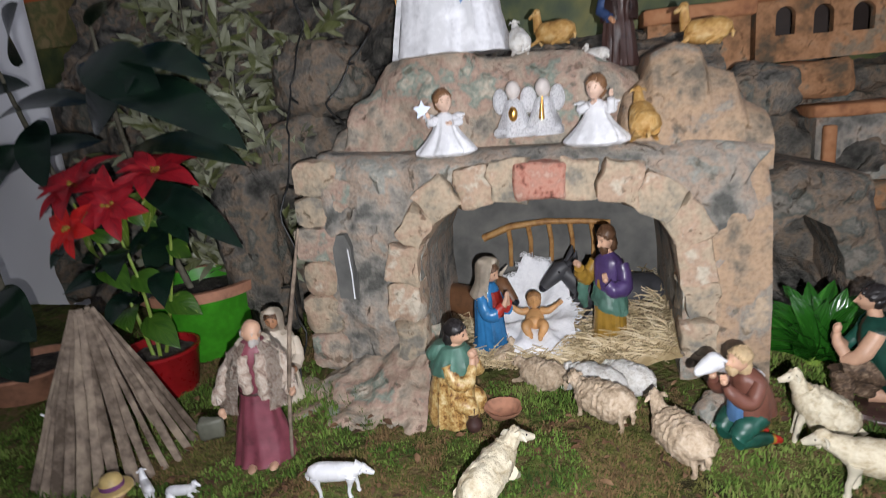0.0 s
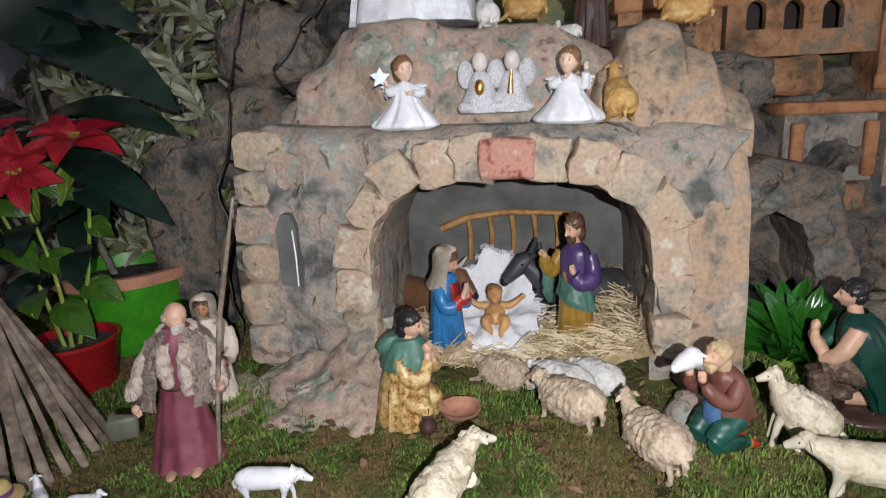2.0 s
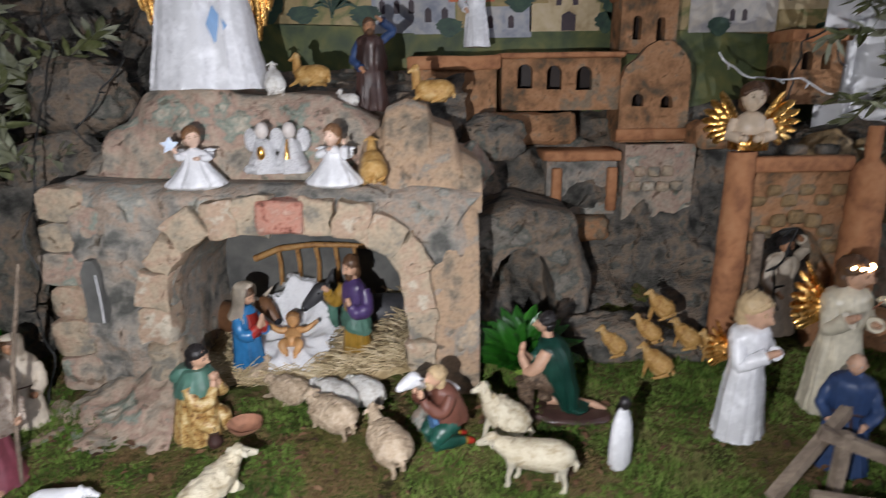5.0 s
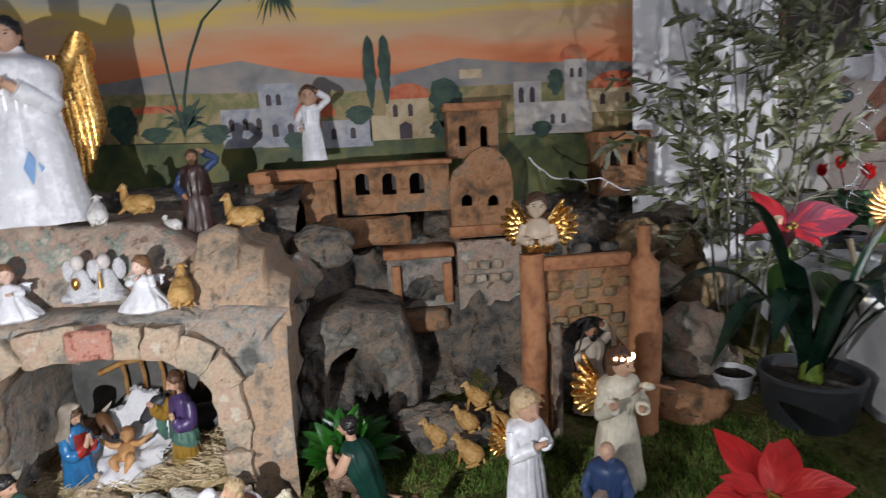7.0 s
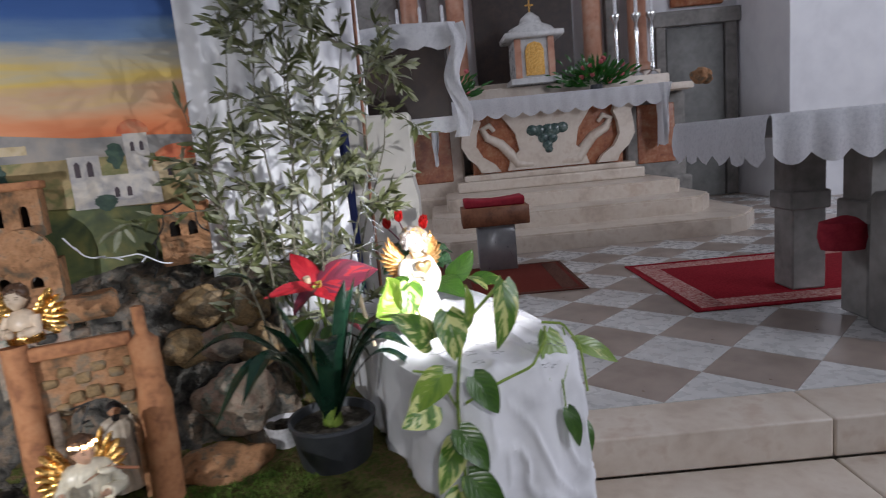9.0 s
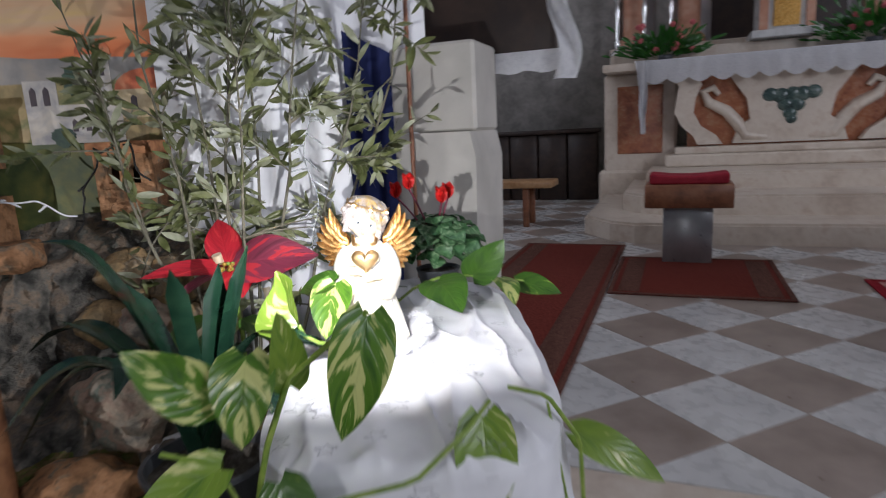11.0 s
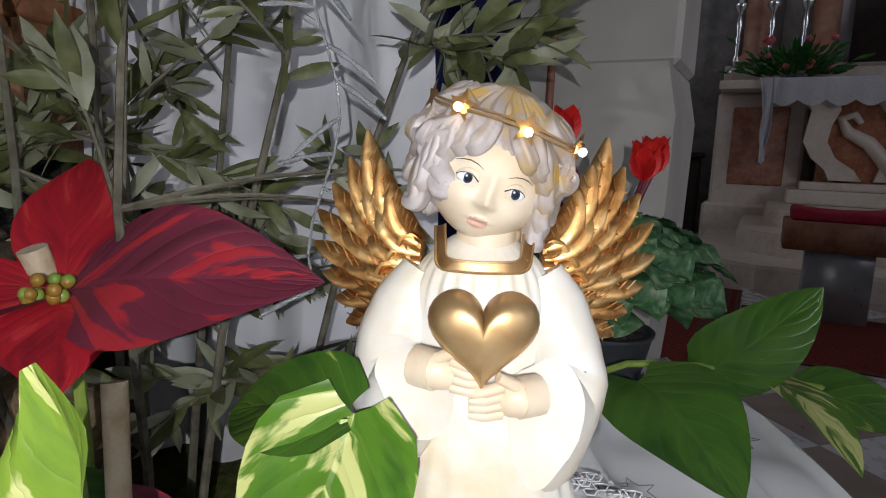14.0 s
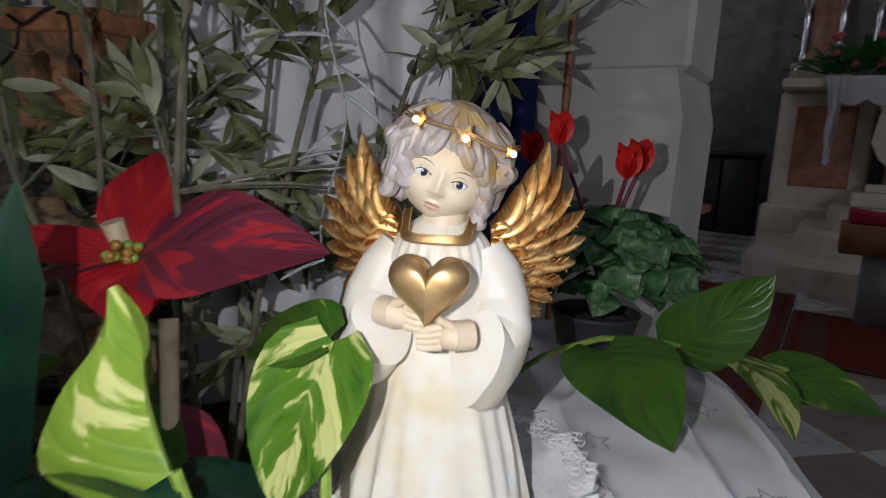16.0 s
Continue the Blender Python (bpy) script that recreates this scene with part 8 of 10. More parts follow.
# robe with long folds
prof = spline([(0.056, 0), (0.0575, 0.004), (0.0545, 0.02), (0.0485, 0.05), (0.0415, 0.08), (0.0365, 0.105), (0.033, 0.125), (0.033, 0.145), (0.032, 0.159), (0.0275, 0.171), (0.02, 0.179), (0.013, 0.184)], 46)
segs = 120
rings = []
for r, z in prof:
    ring = []
    for k in range(segs):
        a = 2 * math.pi * k / segs
        g = max(0.0, 1 - z / 0.13)
        wave_ = 1 - 2.4 * abs(noise.noise(Vector((2.9 * math.cos(a) + 0.4, 2.9 * math.sin(a), z * 5))))
        rr_ = r * (1 + 0.13 * g ** 0.7 * wave_ + 0.03 * g * math.sin(21 * a + 14 * z) + 0.03 * max(0.0, 1 - abs(z - 0.165) / 0.02) * math.sin(26 * a))
        ring.append(bm.verts.new((rr_ * math.cos(a), 0.84 * rr_ * math.sin(a) - 0.06 * 0.01 * g, z)))
    rings.append(ring)
for r0, r1 in zip(rings, rings[1:]):
    for k in range(segs):
        bm.faces.new((r0[k], r0[(k + 1) % segs], r1[(k + 1) % segs], r1[k]))
bm.faces.new(rings[0][::-1])


def sleeve(s, wrist, low):
    pts = [(s * 0.026, 0.0, 0.166), (s * 0.0335, -0.002, 0.153), (s * 0.0395, -0.008, 0.135), (s * 0.0405, -0.018, 0.12), (s * 0.033, -0.03, 0.115), Vector(wrist) + Vector((s * 0.006, 0.003, -0.002))]
    rad = [0.012, 0.0155, 0.0165, 0.0175, 0.0175, 0.0165]
    q = along(pts, 22)
    rr2 = [rad[min(4, int(i / 22 * 5))] + (rad[min(5, int(i / 22 * 5) + 1)] - rad[min(4, int(i / 22 * 5))]) * (i / 22 * 5 - min(4, int(i / 22 * 5))) for i in range(23)]
    rg = tube(bm, q, rr2, 28, 0)
    for i, ring in enumerate(rg):
        f = i / 22
        for v in ring:
            c = q[i]
            d = v.co - c
            wv = 1 + 0.045 * math.sin(9 * f + 4 * math.atan2(d.z, d.x)) * (0.4 + f)
            v.co = c + d * wv
            if d.z < 0 and f > 0.45:
                v.co.z -= low * (f - 0.45) / 0.55 * (-d.z / rr2[i])


sleeve(-1, (-0.02, -0.042, 0.131), 0.02)
sleeve(1, (0.022, -0.042, 0.125), 0.028)


def hand(c, s, roll):
    c = Vector(c)
    ball(bm, c, (0.0105, 0.0075, 0.0075), rot=Euler((0, roll, 0)).to_matrix(), slot=1, u=14, v=10)
    tube(bm, [c + Vector((s * 0.009, 0.005, 0.0)), c], [0.0085, 0.0085], 12, 1)
    for i in range(4):
        dz = 0.0055 - 0.0036 * i
        tube(bm, [c + Vector((-s * 0.006, -0.003, dz)), c + Vector((-s * 0.013, -0.0055, dz * 0.9 - 0.001)), c + Vector((-s * 0.0185, -0.004, dz * 0.8 - 0.002))], [0.0026, 0.0025, 0.0019], 8, 1)
    tube(bm, [c + Vector((0, -0.003, 0.006)), c + Vector((-s * 0.008, -0.006, 0.0105))], [0.0028, 0.0022], 8, 1)


hand((-0.0165, -0.047, 0.1355), -1, 0.25)
hand((0.0155, -0.048, 0.126), 1, -0.15)

# heart
hc = Vector((0.001, -0.046, 0.153))
hv = []
nu, nv = 48, 20
for i in range(nu):
    t = 2 * math.pi * i / nu
    hx = (16.3 * math.sin(t) ** 3 + 0.8 * math.sin(t)) / 17
    hz = (13 * math.cos(t) - 5 * math.cos(2 * t) - 2 * math.cos(3 * t) - math.cos(4 * t)) / 17
    row = []
    for j in range(nv + 1):
        w = math.pi * j / nv
        row.append(bm.verts.new(hc + Vector((0.022 * hx * math.sin(w) ** 0.5, -0.0125 * math.cos(w), 0.0238 * (hz * math.sin(w) ** 0.5 - 0.05)))))
    hv.append(row)
fs = []
for i in range(nu):
    for j in range(nv):
        fs.append(bm.faces.new((hv[i][j], hv[(i + 1) % nu][j], hv[(i + 1) % nu][j + 1], hv[i][j + 1])))
paint(bm, fs, 2)

# collar band
rim_out = spline([(-0.0215, -0.008, 0.1885), (-0.0205, -0.019, 0.181), (-0.0185, -0.0262, 0.1735), (-0.008, -0.0285, 0.1722), (0.008, -0.0285, 0.1722), (0.0185, -0.0262, 0.1735), (0.0212, -0.019, 0.181), (0.0222, -0.008, 0.1885)], 42)
rim_in = spline([(-0.0172, -0.0085, 0.1895), (-0.0162, -0.019, 0.1825), (-0.0148, -0.0252, 0.1775), (-0.006, -0.0275, 0.1766), (0.006, -0.0275, 0.1766), (0.0148, -0.0252, 0.1775), (0.0168, -0.019, 0.1825), (0.0178, -0.0085, 0.1895)], 42)
band = [(bm.verts.new(p), bm.verts.new(q)) for p, q in zip(rim_out, rim_in)]
fs = [bm.faces.new((p[0], q[0], q[1], p[1])) for p, q in zip(band, band[1:])]
paint(bm, fs + [f for f in bmesh.ops.solidify(bm, geom=fs, thickness=0.0022)["geom"] if isinstance(f, bmesh.types.BMFace)], 2)
for edge in (rim_out, rim_in):
    tube(bm, [Vector(p) + Vector((0, -0.0008, 0)) for p in edge], 0.0006, 6, 2)
tube(bm, [(0, 0.0, 0.165), (0.001, -0.002, 0.182), (0.002, -0.003, 0.195)], [0.018, 0.0135, 0.013], 24, 1)

# head, tilted to the side
HEAD = Matrix.Translation((0.002, -0.005, 0.2142)) @ Matrix.Scale(1.02, 4) @ Matrix.Rotation(radians(18), 4, "Y") @ Matrix.Rotation(radians(3), 4, "X") @ Matrix.Rotation(radians(5), 4, "Z")
start = set(bm.verts)
fv = ball(bm, (0, 0, -0.005), (0.0245, 0.0245, 0.0255), u=150, v=110, slot=1)


def swell(x, z, x0, z0, sx, sz):
    return math.exp(-((x - x0) / sx) ** 2 - ((z - z0) / sz) ** 2)


for v in fv:
    x, y, z = v.co
    if y < 0.004:
        d = 0.0
        for k in (-1, 1):
            d += 0.0021 * swell(x, z, k * 0.0125, -0.0145, 0.0075, 0.007)
            d -= 0.0021 * swell(x, z, k * 0.0102, -0.004, 0.0055, 0.004)
            d += 0.0016 * swell(x, z, k * 0.0027, -0.0122, 0.0017, 0.0015)
            d += 0.0007 * swell(x, z, k * 0.01, 0.0008, 0.006, 0.0015)
        d += 0.0042 * swell(x, z, 0, -0.0112, 0.0026, 0.003) + 0.0021 * swell(x, z, 0, -0.005, 0.0022, 0.0055)
        d += 0.0015 * swell(x, z, 0, -0.0193, 0.0044, 0.0013) + 0.0017 * swell(x, z, 0, -0.0222, 0.0036, 0.0014) - 0.0012 * swell(x, z, 0, -0.0207, 0.0044, 0.0006)
        d -= 0.0006 * swell(x, z, 0, -0.0168, 0.0012, 0.0016)
        d += 0.0026 * swell(x, z, 0, -0.0275, 0.0055, 0.004) + 0.001 * swell(x, z, 0, 0.006, 0.014, 0.008)
        v.co.y = y - d
    v.co.x *= 1 + 0.07 * math.exp(-((z + 0.013) / 0.009) ** 2)
    if z < -0.019:
        v.co.x *= 1 - 9 * (-z - 0.019)
for f in faces_of(fv):
    c = f.calc_center_median()
    if c.y < -0.015 and swell(c.x, c.z, 0, -0.0207, 0.0056, 0.003) > 0.5:
        f.material_index = 7
front_verts = [v.co.copy() for v in fv if v.co.y < -0.006]


def face_y(x, z):
    return min(front_verts, key=lambda c: (c.x - x) ** 2 + (c.z - z) ** 2).y


for k in (-1, 1):
    ex, ez = k * 0.0102, -0.0048
    fy = face_y(ex, ez)
    ball(bm, (ex, fy + 0.0012, ez), (0.0044, 0.0023, 0.0025), u=18, v=12, slot=3)
    ball(bm, (ex + 0.0003, fy - 0.0003, ez + 0.0001), (0.0021, 0.0012, 0.0022), u=16, v=10, slot=5)
    ball(bm, (ex + 0.0003, fy - 0.001, ez + 0.0002), (0.0016, 0.0006, 0.0016), u=12, v=8, slot=6)
    # white bead painted in as the pupil's catchlight
    ball(bm, (ex - 0.0006, fy - 0.0015, ez + 0.0011), (0.0005, 0.0003, 0.0005), u=6, v=5, slot=3)
    lid = [(ex + q * 0.0046, face_y(ex + q * 0.0046, ez + 0.0006) - 0.0004 - 0.0007 * (1 - q * q), ez + 0.0003 + 0.0025 * (1 - q * q)) for q in (-1, -0.66, -0.33, 0, 0.33, 0.66, 1)]
    tube(bm, lid, [0.0003, 0.0005, 0.0006, 0.0006, 0.0006, 0.0005, 0.0003], 6, 6)
    tube(bm, [(x, y - 0.0002, z + 0.0008) for x, y, z in lid], [0.0004, 0.0008, 0.0011, 0.0012, 0.0011, 0.0008, 0.0004], 8, 1)
    tube(bm, [(x, y + 0.0003, 2 * ez - z - 0.0002) for x, y, z in lid], [0.0003, 0.0006, 0.0007, 0.0007, 0.0007, 0.0006, 0.0003], 8, 1)
    brow = [(ex + k * 0.0008 + q * 0.0058, face_y(ex + k * 0.0008 + q * 0.0058, 0.0015) - 0.0001, 0.0008 + 0.0018 * (1 - q * q)) for q in (-1, -0.5, 0, 0.5, 1)]
    tube(bm, brow, [0.0001, 0.00022, 0.00026, 0.00022, 0.0001], 5, 10)
# hair: combed cap, wavy fringe and side locks
hair_c = Vector((0, 0.009, 0.006))
for v in ball(bm, hair_c, (0.0312, 0.0285, 0.0312), u=230, v=90, slot=4):
    d = v.co - hair_c
    az, el = math.atan2(d.y, d.x), math.asin(max(-1, min(1, d.z / 0.0312)))
    flow = math.sin(44 * az + 3.5 * math.sin(4 * el + 2 * math.sin(3 * az)))
    big_wave = math.sin(9 * az + 3 * math.sin(5 * el))
    v.co += d.normalized() * math.cos(el) ** 2.5 * (0.0004 * flow + 0.0007 * big_wave * math.cos(el)) + d.normalized() * 0.0011 * noise.noise(v.co * 160)
hr = random.Random(6)


def on_hair(az, el, out=1.0):
    return hair_c + Vector((0.0312 * math.cos(el) * math.cos(az), 0.0285 * math.cos(el) * math.sin(az), 0.0312 * math.sin(el))) * out


def lock(pts, r):
    q = [Vector(p) for p in spline([tuple(p) for p in pts], 30)]
    rad = [r * (0.4 + 0.6 * math.sin(math.pi * min(1, i / 30 * 0.62 + 0.12))) * (1 if i < 20 else 1 - 0.75 * ((i - 20) / 10) ** 1.5) for i in range(31)]
    rg = tube(bm, q, rad, 30, 4)
    for i, ring in enumerate(rg):
        for k, v in enumerate(ring):
            v.co = q[i] + (v.co - q[i]) * (1 + 0.09 * math.cos(6 * 2 * math.pi * k / 30 + 0.16 * i))


for layer, (e0, e1, out, r) in enumerate(((50, -2, 0.98, 0.0052), (14, -30, 1.0, 0.0058), (-12, -54, 0.98, 0.006))):
    for i in range(15):
        az = radians(-36 + 18 * i + 9 * (layer % 2) + hr.uniform(-4, 4))
        fr = max(0.0, -math.sin(az))
        if layer == 2 and fr > 0.3:
            continue
        sw = hr.choice((-1, 1))
        pts = []
        for k in range(8):
            f = k / 7
            e = radians(e0 + (e1 - e0) * f)
            pts.append(on_hair(az + sw * 0.27 * math.sin(6.2 * f + i), e, out + 0.05 * math.sin(math.pi * f) + (0.1 * (f - 0.75) / 0.25 if f > 0.75 else 0)))
        tip = pts[-1]
        o2 = (tip - hair_c).normalized()
        side = o2.cross(Vector((0, 0, 1))).normalized() * sw
        pts += [tip + o2 * 0.003 + side * 0.0038 + Vector((0, 0, -0.0002)), tip + o2 * 0.0036 + side * 0.0062 + Vector((0, 0, 0.0038)), tip + o2 * 0.0016 + side * 0.004 + Vector((0, 0, 0.0066))]
        lock(pts, r * hr.uniform(0.85, 1.1))
for s in (-1, 1):
    for i, (x1, z1, x2, z2, r) in enumerate(((0.006, 0.0175, 0.0098, 0.0105, 0.0046), (0.0125, 0.0165, 0.0155, 0.0085, 0.005), (0.0185, 0.013, 0.0205, 0.004, 0.005), (0.0225, 0.008, 0.0245, -0.004, 0.0052), (0.0245, 0.002, 0.0258, -0.0125, 0.0052), (0.026, -0.006, 0.0262, -0.02, 0.005))):
        x0 = -0.003
        y1 = -0.0175 + 0.55 * max(0, x1 - 0.01)
        y2 = -0.0215 + 0.62 * max(0, x2 - 0.008)
        lock([(x0 + s * x1 * 0.25, -0.005, 0.0318), (x0 + s * x1 * 0.7, -0.0125 + 0.2 * x1, 0.0268 - 0.25 * x1), (x0 * 0.5 + s * x1, y1, z1), (s * x2, y2, z2), (s * (x2 + 0.0028), y2 + 0.001, z2 - 0.0028), (s * (x2 + 0.0052), y2 + 0.003, z2 - 0.0006)], r)
# wire crown with stars and lit bulbs
ringp = [(0.0335 * math.cos(a), 0.007 + 0.0315 * math.sin(a), 0.0205 + 0.001 * math.sin(3 * a)) for a in [2 * math.pi * k / 40 for k in range(41)]]
tube(bm, ringp, 0.0008, 6, 2)
tube(bm, [Vector(p) + Vector((0, 0, 0.0018)) for p in ringp], 0.0006, 6, 2)
for an in (-128, -82, -32, 10, 170, -165):
    a = radians(an)
    c = Vector((0.0345 * math.cos(a), 0.007 + 0.0325 * math.sin(a), 0.0215))
    tx, out = Vector((-math.sin(a), math.cos(a), 0)), Vector((math.cos(a), math.sin(a), 0))
    star = [bm.verts.new(c + out * 0.001 + (tx * math.sin(w) + Vector((0, 0, 1)) * math.cos(w)) * (0.0072 if k % 2 == 0 else 0.0032)) for k, w in enumerate([math.pi * k / 5 for k in range(10)])]
    f = bm.faces.new(star)
    r = bmesh.ops.solidify(bm, geom=[f], thickness=0.0008)
    paint(bm, [f] + [g for g in r["geom"] if isinstance(g, bmesh.types.BMFace)], 2)
    if an in (-128, -82, -32):
        ball(bm, c + out * 0.0032 + Vector((0, 0, -0.0012)), 0.0018, u=10, v=8, slot=8)
for v in bm.verts:
    if v not in start:
        v.co = HEAD @ v.co


# wings
def gold_wing(s):
    root = Vector((s * 0.024, 0.018, 0.17))
    for row, (ln, cnt, wd) in enumerate(((1.0, 11, 0.0078), (0.74, 10, 0.0078), (0.52, 8, 0.0075))):
        for i in range(cnt):
            f = i / (cnt - 1)
            a = radians(60 - 132 * f)
            L = 0.061 * ln * (1.0 - 0.34 * f ** 1.5) * (1 + 0.05 * math.sin(5 * i))
            d = Vector((s * math.cos(a), 0.2, math.sin(a)))
            b0 = root + Vector((s * 0.005, -0.0035 * row, 0.008 - 0.03 * f))
            bow = Vector((s * 0.55, 0, -0.6)) * 0.011 * ln * (1 - 0.9 * f)
            q = [b0 + d * L * t + bow * math.sin(math.pi * t) for t in [k / 10 for k in range(11)]]
            tube(bm, q, [wd * w for w in (0.45, 0.65, 0.82, 0.94, 1.0, 1.0, 0.97, 0.9, 0.75, 0.5, 0.14)], 12, 9, flat=0.36)
            tube(bm, [p + Vector((0, -wd * 0.36, 0)) for p in q[:9]], [0.0011] * 6 + [0.0009, 0.0007, 0.0004], 6, 9)
            side = Vector((-d.z, 0, d.x)).normalized()
            for k in range(2, 9):
                for w in (-1, 1):
                    tube(bm, [q[k] + Vector((0, -wd * 0.34, 0)), q[k] + side * w * wd * 0.62 + d * 0.004 + Vector((0, -wd * 0.18, 0))], [0.0007, 0.0004], 5, 9)
    for k in range(6):
        c = root + Vector((s * (0.01 + 0.005 * (k % 3)), -0.007, 0.006 - 0.007 * k))
        tube(bm, [c + Vector((s * 0.0065 * math.cos(w) * (1 - w / 9), -0.001, 0.0065 * math.sin(w) * (1 - w / 9))) for w in [j * 0.8 for j in range(9)]], 0.002, 6, 9)


gold_wing(-1)
gold_wing(1)
solo("angel_statue", bm, [ANGEL_WHITE, ANGEL_SKIN, OLD_GOLD, WHITE_PAINT, ANGEL_HAIR, EYE_BLUE, DARK_EYE, LIP, BULB, COPPER_GOLD, HAIR_BROWN], "white child angel statue with gold heart, wings and lit crown", "statue", (3.079, 1.125, 1.182), 2)

# lace doily under the angel
bm = bmesh.new()
sheet(bm, 120, 10, lambda u, v: Vector(((0.055 + 0.035 * v) * math.cos(2 * math.pi * u) * (1 + 0.05 * v * math.sin(40 * u)), (0.055 + 0.05 * v) * math.sin(2 * math.pi * u) + 0.01, 0.004 + 0.004 * v * v * (1 + math.sin(2 * math.pi * u * 13)) + (0.016 * v * max(0, math.cos(2 * math.pi * u - 0.4)) ** 6))))
bmesh.ops.remove_doubles(bm, verts=bm.verts, dist=0.0001)
dl = solo("lace_doily", bm, LACE, "crumpled white lace doily under the angel", "cloth", (3.092, 1.125, 1.178))
bm = bmesh.new()
for k in range(110):
    a = 2 * math.pi * k / 110
    for rr_, sz in ((0.078, 0.0042), (0.088, 0.0048)):
        c = Vector((rr_ * math.cos(a), (rr_ + 0.012) * math.sin(a) + 0.01, 0.012 + 0.006 * math.sin(17 * a) + 0.016 * max(0, math.cos(a - 0.4)) ** 6))
        tube(bm, [c + Vector((sz * math.cos(w), sz * math.sin(w), 0.001 * math.cos(2 * w))) for w in [j * 1.047 for j in range(7)]], 0.0005, 4, caps=False)
part("lace_edge", bm, LACE, dl)["kind"] = "stuff"

# stars printed on the voile
bm = bmesh.new()
sr = random.Random(14)
STARLINE = mat("silver_star_print", [(0.2, 0.2, 0.21), (0.32, 0.32, 0.33)], scale=40, rough=0.5, bump=0.0)
for i in range(46):
    x, y = sr.uniform(2.97, 3.31), sr.uniform(0.66, 1.55)
    z = stand_z(x, y) + 0.0022
    R, ph = sr.uniform(0.012, 0.024), sr.uniform(0, 6)
    pts = [(x + (R if k % 2 == 0 else R * 0.42) * math.cos(ph + math.pi * k / 5), y + (R if k % 2 == 0 else R * 0.42) * math.sin(ph + math.pi * k / 5), z) for k in range(11)]
    tube(bm, pts, 0.0004, 4, caps=False)
solo("star_print", bm, STARLINE, "thin outlined stars printed on the white voile", "print", kind="stuff")

# icicle light string hanging in the olive
ICE = mat("clear_plastic_icicle", [(0.55, 0.57, 0.6), (0.75, 0.77, 0.8), (0.85, 0.86, 0.88)], scale=60, rough=0.12, bump=0.2, dist=0.001)
ICE.node_tree.nodes["Principled BSDF"].inputs["Transmission Weight"].default_value = 0.75
t = thing("icicle_garland", "garland of clear plastic icicles hanging in the olive", "garland", (2.985, 1.19, 1.62))
bm = bmesh.new()
base = [Vector((0.01 * math.sin(k * 0.8), 0.004 * math.cos(k), -0.02 * k)) for k in range(16)]
tube(bm, base, 0.0009, 7)
part("wire", bm, ICE, t)
gr = random.Random(3)
for k in range(1, 16):
    bm = bmesh.new()
    d = Vector((gr.choice((-1, 1)) * gr.uniform(0.5, 1), gr.uniform(-0.6, 0.2), gr.uniform(-0.8, 0.2))).normalized()
    pts = [base[k] + d * 0.032 * j / 4 + Vector((0, 0, -0.006 * (j / 4) ** 2)) for j in range(5)]
    tube(bm, pts, [0.001, 0.0017, 0.0012, 0.0018, 0.0008], 8)
    part("icicle", bm, ICE, t)
# ---- painted backdrop ----
SKY, n, l, b = shade_nodes("painted_sunset_sky", 0.6)
tc, sp = n.new("ShaderNodeTexCoord"), n.new("ShaderNodeSeparateXYZ")
l.new(tc.outputs["Object"], sp.inputs[0])
mp = n.new("ShaderNodeMapping")
mp.inputs["Scale"].default_value = (1.6, 1.0, 9.0)
l.new(tc.outputs["Object"], mp.inputs["Vector"])
ns = n.new("ShaderNodeTexNoise")
ns.inputs["Scale"].default_value, ns.inputs["Detail"].default_value = 1.6, 7.0
l.new(mp.outputs["Vector"], ns.inputs["Vector"])
ma = n.new("ShaderNodeMath")
ma.operation = "MULTIPLY_ADD"
l.new(ns.outputs["Fac"], ma.inputs[0])
ma.inputs[1].default_value = 0.22
l.new(sp.outputs["Z"], ma.inputs[2])
mr = n.new("ShaderNodeMapRange")
mr.inputs["From Min"].default_value, mr.inputs["From Max"].default_value = 1.6, 2.6
l.new(ma.outputs[0], mr.inputs["Value"])
rp = ramp(n, [(0.0, (0.055, 0.07, 0.025)), (0.09, (0.17, 0.15, 0.07)), (0.19, (0.36, 0.24, 0.12)), (0.235, (0.62, 0.15, 0.045)), (0.3, (0.68, 0.27, 0.12)), (0.36, (0.6, 0.4, 0.24)), (0.405, (0.7, 0.5, 0.13)), (0.45, (0.5, 0.45, 0.33)), (0.5, (0.16, 0.26, 0.42)), (0.58, (0.05, 0.13, 0.36)), (0.75, (0.03, 0.09, 0.3)), (1.0, (0.02, 0.06, 0.22))])
l.new(mr.outputs["Result"], rp.inputs["Fac"])
l.new(rp.outputs["Color"], b.inputs["Base Color"])

bd = thing("backdrop_painting", "painted board of an eastern town under a sunset sky", "painting")
bm = bmesh.new()
box(bm, (-0.3, 1.55, 0.84), (2.66, 1.57, 2.6))
part("board", bm, SKY, bd, "sunset sky in blue, yellow and orange", smooth=False)


def paint_patch(name, outline, m, lift):
    bm = bmesh.new()
    prism(bm, outline, 1.55 - lift, 1.551)
    return part(name, bm, m, bd, smooth=False)


def pm(name, cols, scale=14):
    return mat("oil_" + name, cols, scale=scale, rough=0.6, bump=0.15, dist=0.002, warp=1.2)


